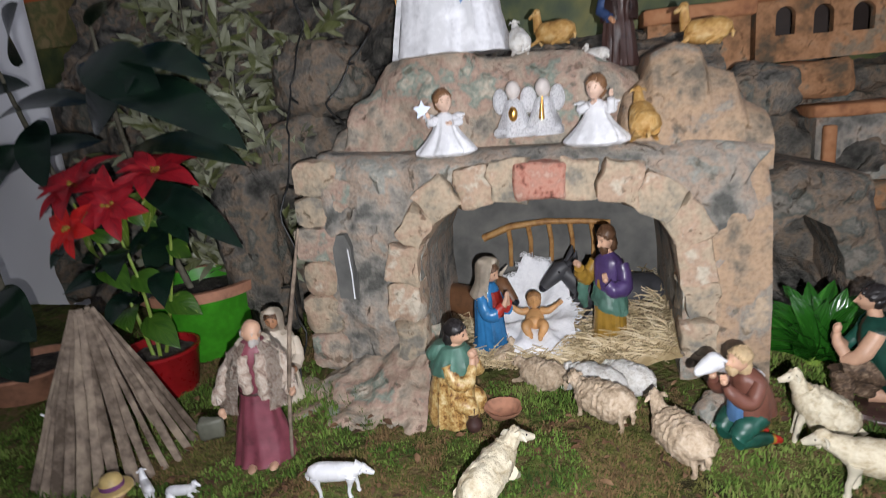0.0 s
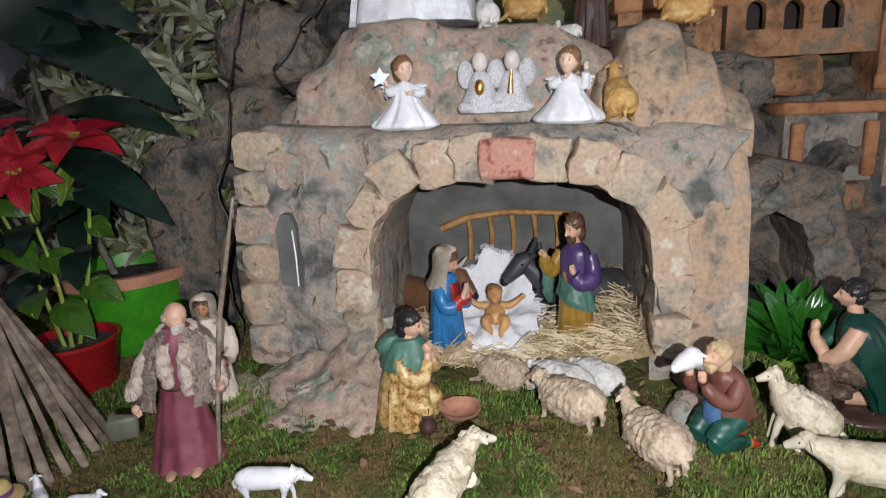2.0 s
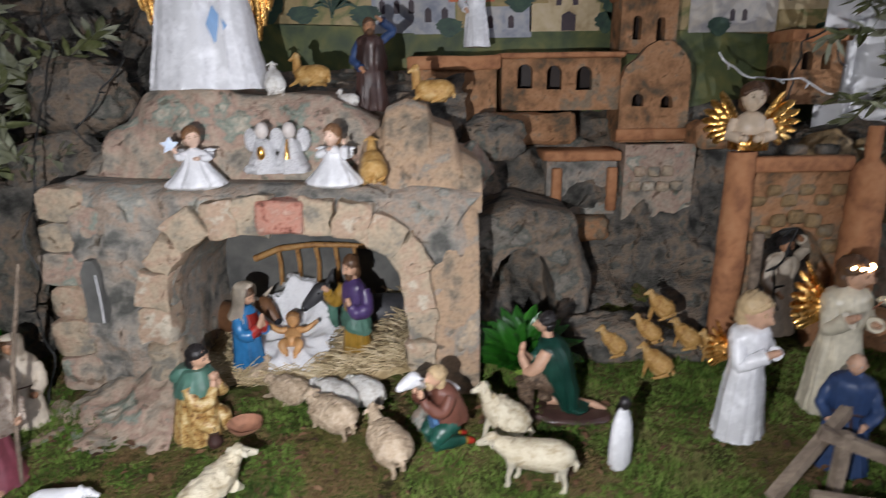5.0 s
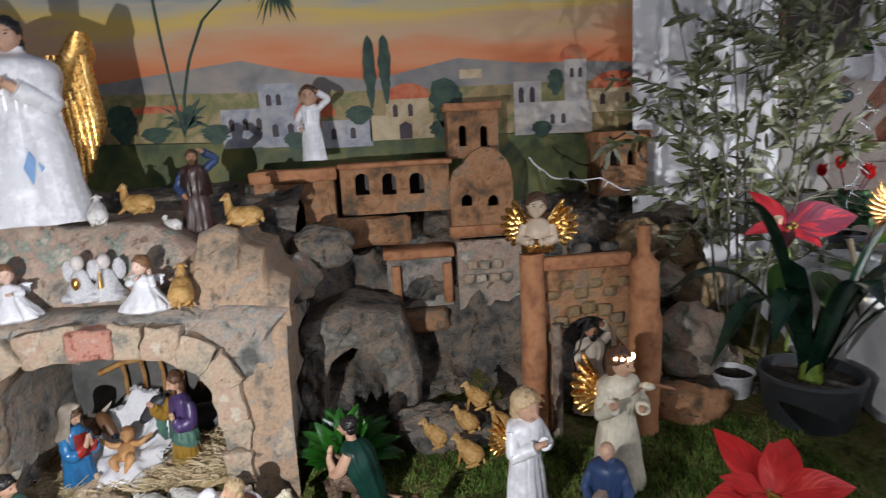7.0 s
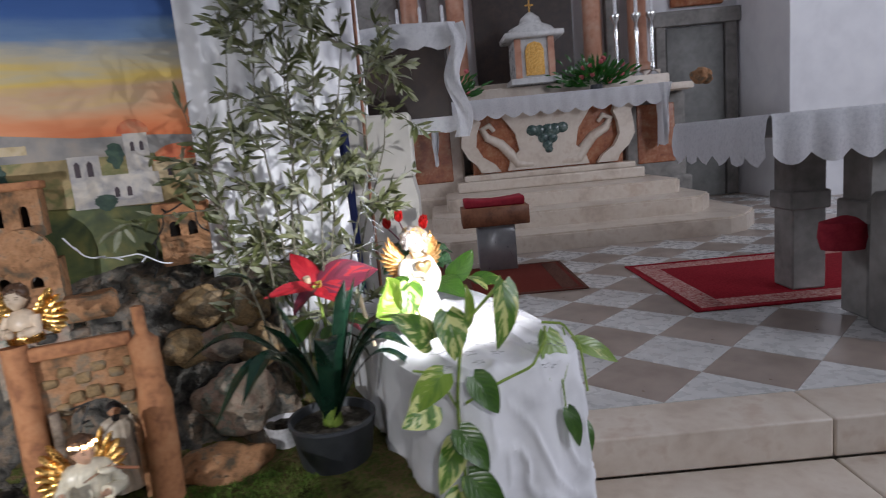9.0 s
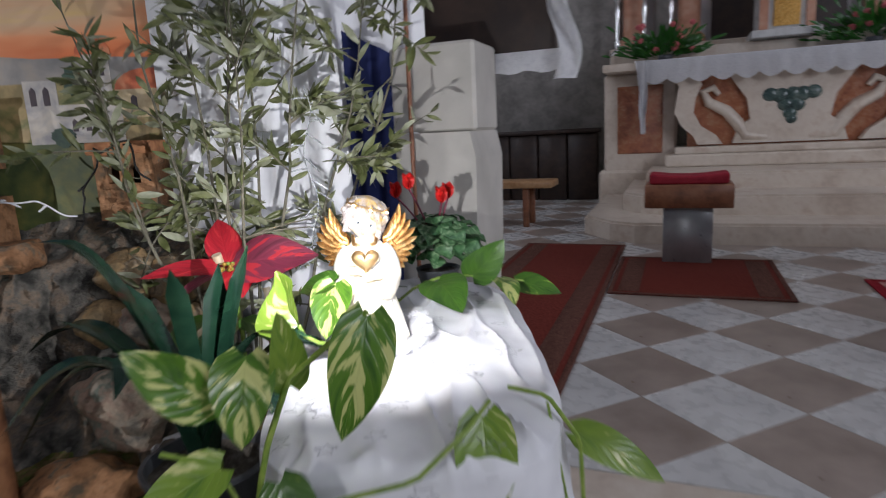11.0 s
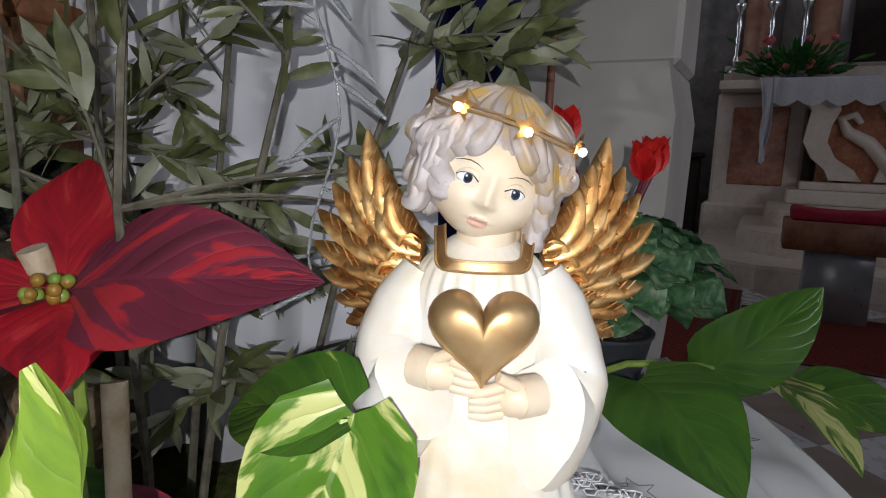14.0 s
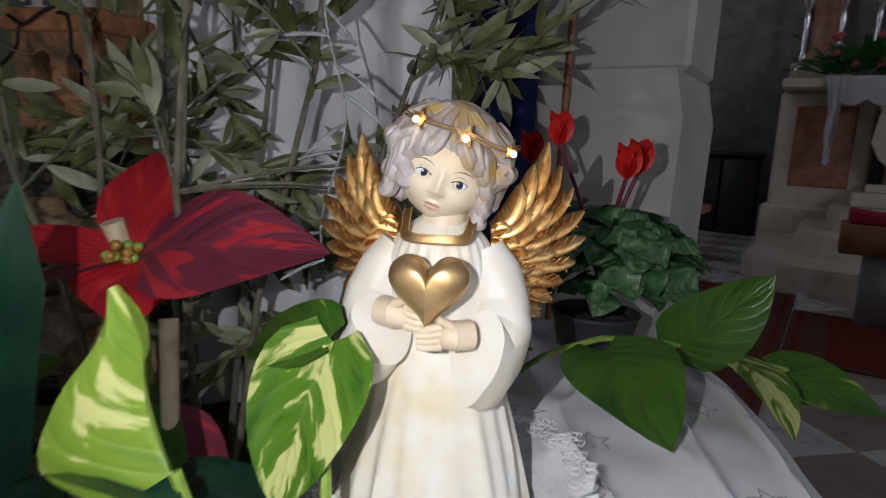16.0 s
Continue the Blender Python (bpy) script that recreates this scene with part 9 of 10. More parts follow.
O_HILL = pm("blue_hill", [(0.16, 0.16, 0.16), (0.27, 0.25, 0.23), (0.36, 0.3, 0.24)], 6)
O_FIELD = pm("ochre_field", [(0.2, 0.15, 0.06), (0.34, 0.25, 0.11), (0.16, 0.17, 0.06), (0.4, 0.3, 0.15)], 9)
O_MEADOW = pm("green_meadow", [(0.03, 0.05, 0.02), (0.08, 0.1, 0.03), (0.16, 0.15, 0.04)], 9)
O_WHITE = pm("white_house", [(0.3, 0.29, 0.3), (0.44, 0.41, 0.38), (0.54, 0.49, 0.42)], 18)
O_BLUEW = pm("bluish_house", [(0.2, 0.22, 0.27), (0.34, 0.35, 0.38), (0.46, 0.44, 0.42)], 18)
O_CREAM = pm("cream_house", [(0.38, 0.28, 0.15), (0.5, 0.4, 0.24), (0.55, 0.45, 0.3)], 18)
O_RED = pm("red_dome", [(0.38, 0.07, 0.03), (0.52, 0.13, 0.05), (0.5, 0.2, 0.1)], 18)
O_DARK = pm("dark_window", [(0.03, 0.02, 0.03), (0.06, 0.04, 0.045)], 20)
O_GREEN = pm("dark_green_tree", [(0.01, 0.03, 0.025), (0.025, 0.06, 0.04), (0.05, 0.09, 0.05)], 24)
paint_patch("meadow", [(-0.3, 1.3), (2.655, 1.3), (2.655, 1.535), (2.2, 1.56), (1.6, 1.57), (1.2, 1.585), (-0.3, 1.6)], O_MEADOW, 0.0008)
paint_patch("field", [(-0.3, 1.598), (1.2, 1.583), (1.6, 1.568), (2.2, 1.558), (2.655, 1.533), (2.655, 1.69), (2.3, 1.7), (1.9, 1.69), (1.5, 1.7), (1.2, 1.71), (-0.3, 1.72)], O_FIELD, 0.0008)
paint_patch("hill", [(1.1, 1.71), (1.25, 1.735), (1.42, 1.755), (1.58, 1.775), (1.66, 1.755), (1.75, 1.735), (1.9, 1.712), (2.0, 1.73), (2.138, 1.758), (2.32, 1.738), (2.5, 1.735), (2.655, 1.725), (2.655, 1.685), (1.9, 1.685)], O_HILL, 0.0012)


def painted_house(x0, z0, x1, z1, m, windows=(), lift=0.0018):
    paint_patch("painted_house", [(x0, z0), (x1, z0), (x1, z1), (x0, z1)], m, lift)
    for wx, wz, ww, wh in windows:
        paint_patch("painted_window", [(wx - ww / 2, wz), (wx + ww / 2, wz), (wx + ww / 2, wz + wh * 0.8), (wx, wz + wh), (wx - ww / 2, wz + wh * 0.8)], O_DARK, lift + 0.0008)


def painted_dome(cx, z, r, h, m=O_RED, lift=0.0022):
    paint_patch("painted_dome", [(cx + r * math.cos(math.pi * k / 12), z + h * math.sin(math.pi * k / 12)) for k in range(13)], m, lift)


painted_house(1.515, 1.556, 1.71, 1.655, O_BLUEW, [(1.54, 1.6, 0.014, 0.032), (1.575, 1.6, 0.014, 0.032), (1.61, 1.6, 0.014, 0.032)])
painted_house(1.615, 1.553, 1.715, 1.715, O_BLUEW, [(1.64, 1.66, 0.013, 0.03), (1.665, 1.66, 0.013, 0.03), (1.65, 1.58, 0.016, 0.034), (1.69, 1.58, 0.016, 0.034)], 0.0021)
painted_house(1.77, 1.543, 1.9, 1.614, O_BLUEW, [(1.8, 1.565, 0.014, 0.03), (1.85, 1.565, 0.014, 0.03)])
painted_dome(1.755, 1.625, 0.055, 0.05, O_RED)
painted_house(1.895, 1.556, 2.065, 1.62, O_CREAM, [(1.99, 1.557, 0.034, 0.045)])
painted_house(1.94, 1.61, 2.055, 1.66, O_CREAM, [(1.965, 1.615, 0.013, 0.034), (2.005, 1.615, 0.013, 0.034)], 0.0021)
painted_dome(2.0, 1.66, 0.06, 0.04)
painted_house(2.285, 1.549, 2.5, 1.635, O_WHITE, [(2.39, 1.575, 0.012, 0.028), (2.42, 1.575, 0.012, 0.028)])
painted_house(2.285, 1.63, 2.36, 1.69, O_WHITE, [(2.305, 1.635, 0.014, 0.042), (2.335, 1.635, 0.014, 0.042)], 0.0021)
painted_house(2.425, 1.63, 2.485, 1.742, O_WHITE, [(2.445, 1.695, 0.01, 0.026), (2.468, 1.695, 0.01, 0.026)], 0.0024)
painted_dome(2.452, 1.742, 0.04, 0.038)
painted_house(2.49, 1.6, 2.65, 1.665, O_CREAM, [(2.53, 1.62, 0.014, 0.03), (2.6, 1.62, 0.014, 0.03)], 0.0016)
painted_dome(2.565, 1.663, 0.075, 0.045)
painted_house(2.14, 1.705, 2.2, 1.728, O_CREAM, (), 0.0016)
painted_house(1.3, 1.655, 1.42, 1.672, O_RED, (), 0.0016)


def painted_tree(cx, z0, z1, w, seed):
    k = 14
    o = [(cx + w * (0.25 + 0.75 * math.sin(math.pi * min(1, 0.12 + 0.9 * (1 - i / k)))) * (0.7 + 0.3 * wob(i, seed, 2.1)), z0 + (z1 - z0) * i / k) for i in range(k)]
    p = [(cx - w * (0.25 + 0.75 * math.sin(math.pi * min(1, 0.12 + 0.9 * (1 - i / k)))) * (0.7 + 0.3 * wob(i, seed + 5, 2.1)), z0 + (z1 - z0) * i / k) for i in range(k)]
    paint_patch("painted_tree", o + [(cx, z1)] + p[::-1], O_GREEN, 0.003)


for a in ((1.905, 1.64, 1.825, 0.022, 1), (1.945, 1.65, 1.825, 0.022, 2), (1.7, 1.545, 1.59, 0.045, 3), (1.27, 1.58, 1.68, 0.05, 4), (1.35, 1.58, 1.62, 0.05, 5), (2.1, 1.58, 1.71, 0.06, 6), (2.08, 1.55, 1.6, 0.035, 7), (2.36, 1.54, 1.585, 0.04, 8), (1.87, 1.6, 1.65, 0.05, 9), (2.4, 1.65, 1.72, 0.03, 10), (1.5, 1.57, 1.62, 0.05, 11), (2.62, 1.53, 1.57, 0.03, 12)):
    painted_tree(*a)
for pts, w in (([(1.379, 2.02), (1.382, 1.96), (1.393, 1.814), (1.405, 1.701), (1.42, 1.592)], 0.006), ([(1.66, 1.945), (1.62, 1.955), (1.562, 1.935), (1.498, 1.877), (1.454, 1.782), (1.43, 1.69), (1.422, 1.6)], 0.007)):
    q = along([(x, 0, z) for x, z in pts], 20)
    paint_patch("painted_palm_trunk", [(p.x - w / 2, p.z) for p in q] + [(p.x + w / 2, p.z) for p in reversed(q)], O_GREEN, 0.0034)
for cx, cz in ((1.68, 1.94), (1.38, 2.04), (1.425, 1.61)):
    for k in range(13):
        a = radians(-160 + 140 * k / 12) if cz > 1.7 else radians(180 * k / 12)
        L = 0.07 + 0.02 * math.sin(k * 5)
        paint_patch("painted_palm_frond", [(cx, cz), (cx + L * 0.5 * math.cos(a) - 0.005 * math.sin(a), cz + L * 0.5 * math.sin(a) + 0.02), (cx + L * math.cos(a), cz + L * math.sin(a)), (cx + L * 0.5 * math.cos(a) + 0.006 * math.sin(a), cz + L * 0.5 * math.sin(a) + 0.01)], O_GREEN, 0.0036)


# ---- rock slopes ----
def slope(x0, x1, line, nu, nv, bulge, seed, edge=0.0):
    """A rough rock face that follows a side profile of (y, z)."""
    bm = bmesh.new()
    pr = along([(0, y, z) for y, z in line], nv)

    def fn(u, v):
        x = x0 + (x1 - x0) * u
        p = pr[round(v * nv)]
        s = Vector((x * 6 + seed, p.y * 6, p.z * 6))
        d = bulge * noise.noise(s) + 0.6 * bulge * noise.noise(s * 2.3) + 0.35 * bulge * noise.noise(s * 5.1) + 0.16 * bulge * noise.noise(s * 12)
        rid = 0.5 * bulge * (1 - 2 * abs(noise.noise(s * 1.7 + Vector((3, 1, 2)))))
        return Vector((x + 0.5 * d, p.y - d - rid, p.z + 0.5 * d))

    sheet(bm, nu, nv, fn)
    return bm


hill = thing("rock_hillside", "modelled grey-brown rocky hillside behind the crib", "rockwork", kind="structure")
part("rock_face", slope(1.68, 2.75, [(1.12, 0.86), (1.2, 0.95), (1.3, 1.02), (1.36, 1.1), (1.4, 1.2), (1.44, 1.28), (1.5, 1.33), (1.57, 1.38)], 200, 90, 0.036, 2.0), ROCK_GREY, hill)
part("rock_face", slope(0.22, 1.12, [(1.24, 0.84), (1.26, 1.0), (1.29, 1.15), (1.32, 1.3), (1.36, 1.42), (1.42, 1.5), (1.5, 1.62), (1.54, 1.8)], 190, 90, 0.05, 7.0), ROCK_GREY, hill)
part("rock_face", slope(1.04, 1.72, [(1.27, 1.2), (1.24, 1.32), (1.26, 1.38), (1.34, 1.42), (1.45, 1.46), (1.55, 1.47)], 110, 60, 0.03, 4.0), ROCK_GREY, hill)


def boulder(at, r, seed, m, parent=None, flat=0.8):
    bm = bmesh.new()
    vs = bmesh.ops.create_icosphere(bm, subdivisions=4, radius=1.0)["verts"]
    for v in vs:
        c = v.co.copy()
        k = 1 + 0.28 * noise.noise(c * 1.4 + Vector((seed, 0, 0))) + 0.14 * noise.noise(c * 3.3 + Vector((0, seed, 0))) + 0.05 * noise.noise(c * 8)
        v.co = Vector((c.x * r[0], c.y * r[1], c.z * r[2])) * k + Vector(at)
    return part("boulder", bm, m, parent)


for i, (at, r, m) in enumerate((((0.83, 1.14, 1.08), (0.075, 0.06, 0.2), ROCK_GREY), ((0.93, 1.2, 1.27), (0.12, 0.06, 0.09), ROCK_GREY), ((0.98, 1.22, 1.42), (0.1, 0.06, 0.08), ROCK_GREY), ((1.0, 1.18, 0.96), (0.05, 0.05, 0.12), ROCK_GREY), ((1.72, 1.2, 1.28), (0.05, 0.05, 0.05), ROCK_TAN), ((1.77, 1.25, 1.33), (0.07, 0.05, 0.05), ROCK_GREY), ((2.03, 1.08, 0.95), (0.08, 0.05, 0.05), ROCK_GREY), ((2.12, 1.08, 0.93), (0.07, 0.05, 0.04), ROCK_GREY), ((1.97, 1.1, 0.95), (0.07, 0.05, 0.05), ROCK_GREY), ((2.55, 1.12, 0.93), (0.1, 0.07, 0.06), CLAY), ((2.6, 1.2, 1.06), (0.09, 0.06, 0.08), ROCK_TAN), ((1.64, 0.88, 0.9), (0.035, 0.03, 0.035), ROCK), ((2.56, 1.37, 1.27), (0.075, 0.04, 0.05), ROCK_OCHRE), ((2.66, 1.36, 1.25), (0.06, 0.04, 0.06), ROCK_OCHRE), ((2.5, 1.35, 1.17), (0.06, 0.04, 0.05), ROCK_OCHRE), ((2.6, 1.34, 1.17), (0.07, 0.04, 0.05), ROCK_TAN), ((2.69, 1.32, 1.15), (0.06, 0.04, 0.06), ROCK_OCHRE))):
    boulder(at, r, i * 3.1, m, hill if i != 11 else stable)

# small dark cave in the hillside
part("cave_mouth", rock_ring([(1.765, 0.95), (1.762, 1.04), (1.785, 1.1), (1.83, 1.125), (1.875, 1.1), (1.9, 1.04), (1.9, 0.95)], [(1.69, 0.92), (1.7, 1.06), (1.72, 1.17), (1.82, 1.21), (1.94, 1.18), (1.98, 1.05), (1.965, 0.92)], 90, 30, 1.15, 0.16, 0.035, 12.0), ROCK_GREY, hill, "rough grey mouth of a small cave")
# ramp of rock before the stable
bm = bmesh.new()


def ramp_pt(u, v):
    x = 0.985 + 0.245 * u
    y = 0.805 + 0.17 * v + 0.015 * u
    z = ground_z(x, y) - 0.006 + (0.02 + 0.075 * u) * v ** 0.9 * (0.4 + 0.6 * u) + 0.012 * noise.noise(Vector((x * 22, y * 22, 1))) + 0.006 * noise.noise(Vector((x * 55, y * 55, 1)))
    return Vector((x, y, z))


sheet(bm, 70, 40, ramp_pt)
part("ramp_rock", bm, ROCK_TAN, stable, "grey-brown sloping rock slab")
# flat quoins up the stable's edges and its slit window
def quoin(x0, z0, x1, z1, y, seed, m):
    bm = bmesh.new()
    q = random.Random(seed)
    c = Vector(((x0 + x1) / 2, 0, (z0 + z1) / 2))
    out = []
    for k in range(18):
        a = 2 * math.pi * k / 18
        e = (abs(math.cos(a)) ** 5 + abs(math.sin(a)) ** 5) ** -0.2 * (1 + q.uniform(-0.05, 0.03))
        out.append((c.x + (x1 - x0) / 2 * e * math.cos(a), c.z + (z1 - z0) / 2 * e * math.sin(a)))
    rows = []
    for s, d in ((1.0, 0.05), (1.0, 0.006), (0.93, 0.0), (0.5, -0.002)):
        rows.append([bm.verts.new((c.x + (x - c.x) * s, y + d, c.z + (z - c.z) * s)) for x, z in out])
    for a, b in zip(rows, rows[1:]):
        for k in range(18):
            bm.faces.new((a[k], a[(k + 1) % 18], b[(k + 1) % 18], b[k]))
    bm.faces.new(rows[-1])
    rough(bm, bm.verts, 0.0035, 45, seed)
    part("quoin", bm, m, stable)


for i, (x0, z0, x1, z1) in enumerate(((0.994, 0.93, 1.062, 0.993), (0.99, 0.995, 1.056, 1.062), (1.0, 1.064, 1.058, 1.122), (0.992, 1.124, 1.066, 1.182), (1.0, 1.184, 1.06, 1.232), (1.004, 1.234, 1.08, 1.29), (1.062, 1.206, 1.12, 1.262))):
    quoin(x0 + 0.004, z0 - 0.002, x1 + 0.006, z1 + 0.002, 0.968, i + 3, STONE_ARCH if i % 3 else ROCK_TAN)
bm = bmesh.new()
prism(bm, [(1.072, 1.065), (1.1, 1.062), (1.101, 1.15), (1.093, 1.172), (1.08, 1.172), (1.07, 1.15)], 0.952, 0.99)
part("slit_window", bm, GREY_WALL, stable, "narrow dark slit window")
bm = bmesh.new()
tube(bm, [(1.0985, 0.945, 1.15), (1.1005, 0.945, 1.11), (1.1, 0.945, 1.066)], 0.0012, 6)
solo("white_wire", bm, WHITE_PAINT, "short bare white wire hanging on the rock", "wire")
# hay rack in the stable
CANE = mat("orange_cane", [(0.16, 0.07, 0.02), (0.38, 0.19, 0.06), (0.46, 0.27, 0.1)], scale=40, bump=0.4, dist=0.002, rough=0.6)
t = thing("hay_rack", "bent twig hay rack leaning on the stable wall", "rack", (1.4, 1.225, 1.05))
bm = bmesh.new()
tube(bm, [(-0.125, -0.002, 0.04), (-0.07, -0.004, 0.062), (0.0, -0.006, 0.07), (0.07, -0.005, 0.067), (0.12, -0.003, 0.062)], [0.0075, 0.007, 0.006, 0.0055, 0.005], 8)
part("rail", bm, CANE, t)
for k in range(5):
    bm = bmesh.new()
    x = -0.075 + 0.04 * k
    tube(bm, [(x, -0.004, 0.064), (x + 0.004, -0.003, 0.03), (x + 0.002, 0, -0.02)], [0.005, 0.0045, 0.0045], 7)
    part("spoke", bm, CANE, t)

# ---- clay town ----
def panel_with_holes(x0, z0, x1, z1, y0, y1, holes, top=None):
    """A wall slab cut by round-headed openings, built from strips between them."""
    bm = bmesh.new()
    hs = sorted(holes)
    cols = [x0]
    for h in hs:
        r = (h[2] - h[0]) / 2
        cols += [(h[0] + h[2]) / 2 - r * math.cos(math.pi * k / 10) for k in range(11)]
    cols.append(x1)

    def gap(x, side):
        for h in hs:
            r, cx = (h[2] - h[0]) / 2, (h[0] + h[2]) / 2
            if h[0] - 1e-6 <= x + side * 1e-5 <= h[2] + 1e-6:
                return h[1], h[3] - r + math.sqrt(max(0.0, r * r - (x - cx) ** 2))
        return None

    cache = {}

    def vert(x, y, z):
        key = (round(x, 5), y, round(z, 5))
        if key not in cache:
            cache[key] = bm.verts.new((x, y, z))
        return cache[key]

    def quad(a, b, c, d):
        q = []
        for w in (a, b, c, d):
            w = vert(*w)
            if w not in q:
                q.append(w)
        if len(q) > 2 and bm.faces.get(q) is None:
            bm.faces.new(q)

    for a, b in zip(cols, cols[1:]):
        g0, g1 = gap(a, 1), gap(b, -1)
        spans = [((z0, z0), (z1, z1))]
        if g0 and g1:
            spans = [((g0[1], g1[1]), (z1, z1))] + ([((z0, z0), (g0[0], g1[0]))] if g0[0] > z0 + 1e-4 else [])
        for (la, lb), (ha, hb) in spans:
            for y in (y0, y1):
                quad((a, y, la), (b, y, lb), (b, y, hb), (a, y, ha))
            quad((a, y0, la), (b, y0, lb), (b, y1, lb), (a, y1, la))
            quad((a, y0, ha), (b, y0, hb), (b, y1, hb), (a, y1, ha))
        if not (g0 and g1):
            for x in (a, b):
                quad((x, y0, z0), (x, y0, z1), (x, y1, z1), (x, y1, z0))
    return bm


def clay_house(label, at_y, body, holes=(), roof=None, depth=0.1, m=CLAY, wins=()):
    x0, z0, x1, z1 = body
    h = thing("model_house", label, "model house", ((x0 + x1) / 2, at_y + depth / 2, z0), group="clay town")
    o = Vector(((x0 + x1) / 2, at_y + depth / 2, z0))
    bm = panel_with_holes(x0, z0, x1, z1, at_y, at_y + 0.02, holes)
    bmesh.ops.translate(bm, vec=-o, verts=bm.verts)
    part("front_wall", bm, m, h, smooth=False)
    # back wall coloured dark brown to put the shade of deep openings there
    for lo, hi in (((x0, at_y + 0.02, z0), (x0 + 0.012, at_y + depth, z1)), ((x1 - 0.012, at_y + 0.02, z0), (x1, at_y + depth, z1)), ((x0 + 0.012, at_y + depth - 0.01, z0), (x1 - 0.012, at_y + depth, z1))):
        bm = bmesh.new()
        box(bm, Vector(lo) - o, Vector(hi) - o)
        part("wall", bm, WOOD_DARK_AND_SHADE if lo[0] == x0 + 0.012 and lo[1] > at_y + 0.03 else m, h, smooth=False)
    if roof:
        bm = bmesh.new()
        box(bm, Vector((x0 - 0.008, at_y - 0.012, z1)) - o, Vector((x1 + 0.008, at_y + depth, z1 + roof)) - o, bevel=0.003)
        bmesh.ops.subdivide_edges(bm, edges=bm.edges[:], cuts=2, use_grid_fill=True)
        rough(bm, bm.verts, 0.0025, 30, x0)
        part("roof_slab", bm, CLAY_ROOF, h)
    return h, o


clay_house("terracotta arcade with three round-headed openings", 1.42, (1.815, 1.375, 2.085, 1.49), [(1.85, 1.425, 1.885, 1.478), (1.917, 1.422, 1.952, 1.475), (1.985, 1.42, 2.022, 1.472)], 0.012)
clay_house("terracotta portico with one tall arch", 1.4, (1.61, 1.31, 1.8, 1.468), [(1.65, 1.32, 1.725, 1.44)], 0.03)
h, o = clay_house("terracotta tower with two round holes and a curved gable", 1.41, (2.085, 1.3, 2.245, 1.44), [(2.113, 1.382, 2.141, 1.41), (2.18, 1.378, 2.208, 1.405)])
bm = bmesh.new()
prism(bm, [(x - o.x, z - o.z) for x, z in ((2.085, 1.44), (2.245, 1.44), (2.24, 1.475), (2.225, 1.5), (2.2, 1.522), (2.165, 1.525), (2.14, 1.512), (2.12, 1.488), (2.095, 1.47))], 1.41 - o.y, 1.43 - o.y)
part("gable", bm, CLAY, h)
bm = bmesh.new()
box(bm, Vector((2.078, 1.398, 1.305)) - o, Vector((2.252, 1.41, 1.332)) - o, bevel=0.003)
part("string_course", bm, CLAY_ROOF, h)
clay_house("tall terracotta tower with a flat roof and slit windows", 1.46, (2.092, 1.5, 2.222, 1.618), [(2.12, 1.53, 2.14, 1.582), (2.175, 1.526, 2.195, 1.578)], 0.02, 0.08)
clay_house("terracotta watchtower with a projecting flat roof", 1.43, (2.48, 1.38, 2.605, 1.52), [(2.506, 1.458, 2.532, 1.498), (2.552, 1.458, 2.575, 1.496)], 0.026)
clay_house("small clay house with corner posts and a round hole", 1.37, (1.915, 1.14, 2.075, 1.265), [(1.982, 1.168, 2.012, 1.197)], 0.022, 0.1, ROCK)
for x in (1.925, 2.052):
    bm = bmesh.new()
    box(bm, (x, 1.352, 1.15), (x + 0.022, 1.37, 1.25), bevel=0.003)
    solo("clay_post", bm, CLAY_ROOF, "orange clay post on the little house front", "post", group="clay posts")
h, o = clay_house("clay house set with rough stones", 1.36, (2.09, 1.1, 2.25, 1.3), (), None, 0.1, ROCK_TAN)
sr = random.Random(5)
for k in range(7):
    bm = bmesh.new()
    x, z = 2.115 + 0.032 * (k % 4) + 0.01 * (k > 3), 1.205 + 0.034 * (k // 4)
    box(bm, Vector((x - 0.013, 1.348, z - 0.01)) - o, Vector((x + 0.013, 1.362, z + 0.012)) - o, bevel=0.004)
    rough(bm, bm.verts, 0.003, 40, k)
    part("stone", bm, STONE_ARCH, h)
for i, (x, z, w, hh) in enumerate(((1.87, 1.335, 0.11, 0.035), (1.98, 1.11, 0.08, 0.026), (2.3, 1.32, 0.06, 0.03))):
    bm = bmesh.new()
    box(bm, (x - w, 1.33 + 0.04 * (i == 0), z - hh), (x + w, 1.42, z + hh), bevel=0.01)
    bmesh.ops.subdivide_edges(bm, edges=bm.edges[:], cuts=4, use_grid_fill=True)
    rough(bm, bm.verts, 0.008, 18, i * 4)
    solo("clay_terrace", bm, CLAY, "rough orange clay terrace in the hillside", "terrace", group="clay terraces")

# gate
gate = thing("model_gate", "clay and stone town gate with tall posts", "model gate", (2.32, 1.09, 0.9))
o = Vector((2.32, 1.09, 0.9))
for pts, r in (([(2.205, 1.07, 0.9), (2.207, 1.07, 1.1), (2.205, 1.07, 1.318)], (0.026, 0.026, 0.025)), ([(2.43, 1.055, 0.9), (2.436, 1.055, 1.1), (2.433, 1.055, 1.3), (2.432, 1.055, 1.345), (2.432, 1.055, 1.362)], (0.034, 0.034, 0.034, 0.03, 0.012))):
    bm = bmesh.new()
    q = along([Vector(p) - o for p in pts], 24)
    rad = [r[min(len(r) - 1, int(i / 24 * (len(r) - 1) + 0.5))] for i in range(25)]
    tube(bm, q, rad, 12)
    rough(bm, bm.verts, 0.003, 25, r[0] * 90)
    part("post", bm, CLAY_ROOF, gate)
bm = bmesh.new()
box(bm, Vector((2.225, 1.06, 1.28)) - o, Vector((2.41, 1.085, 1.308)) - o, bevel=0.004)
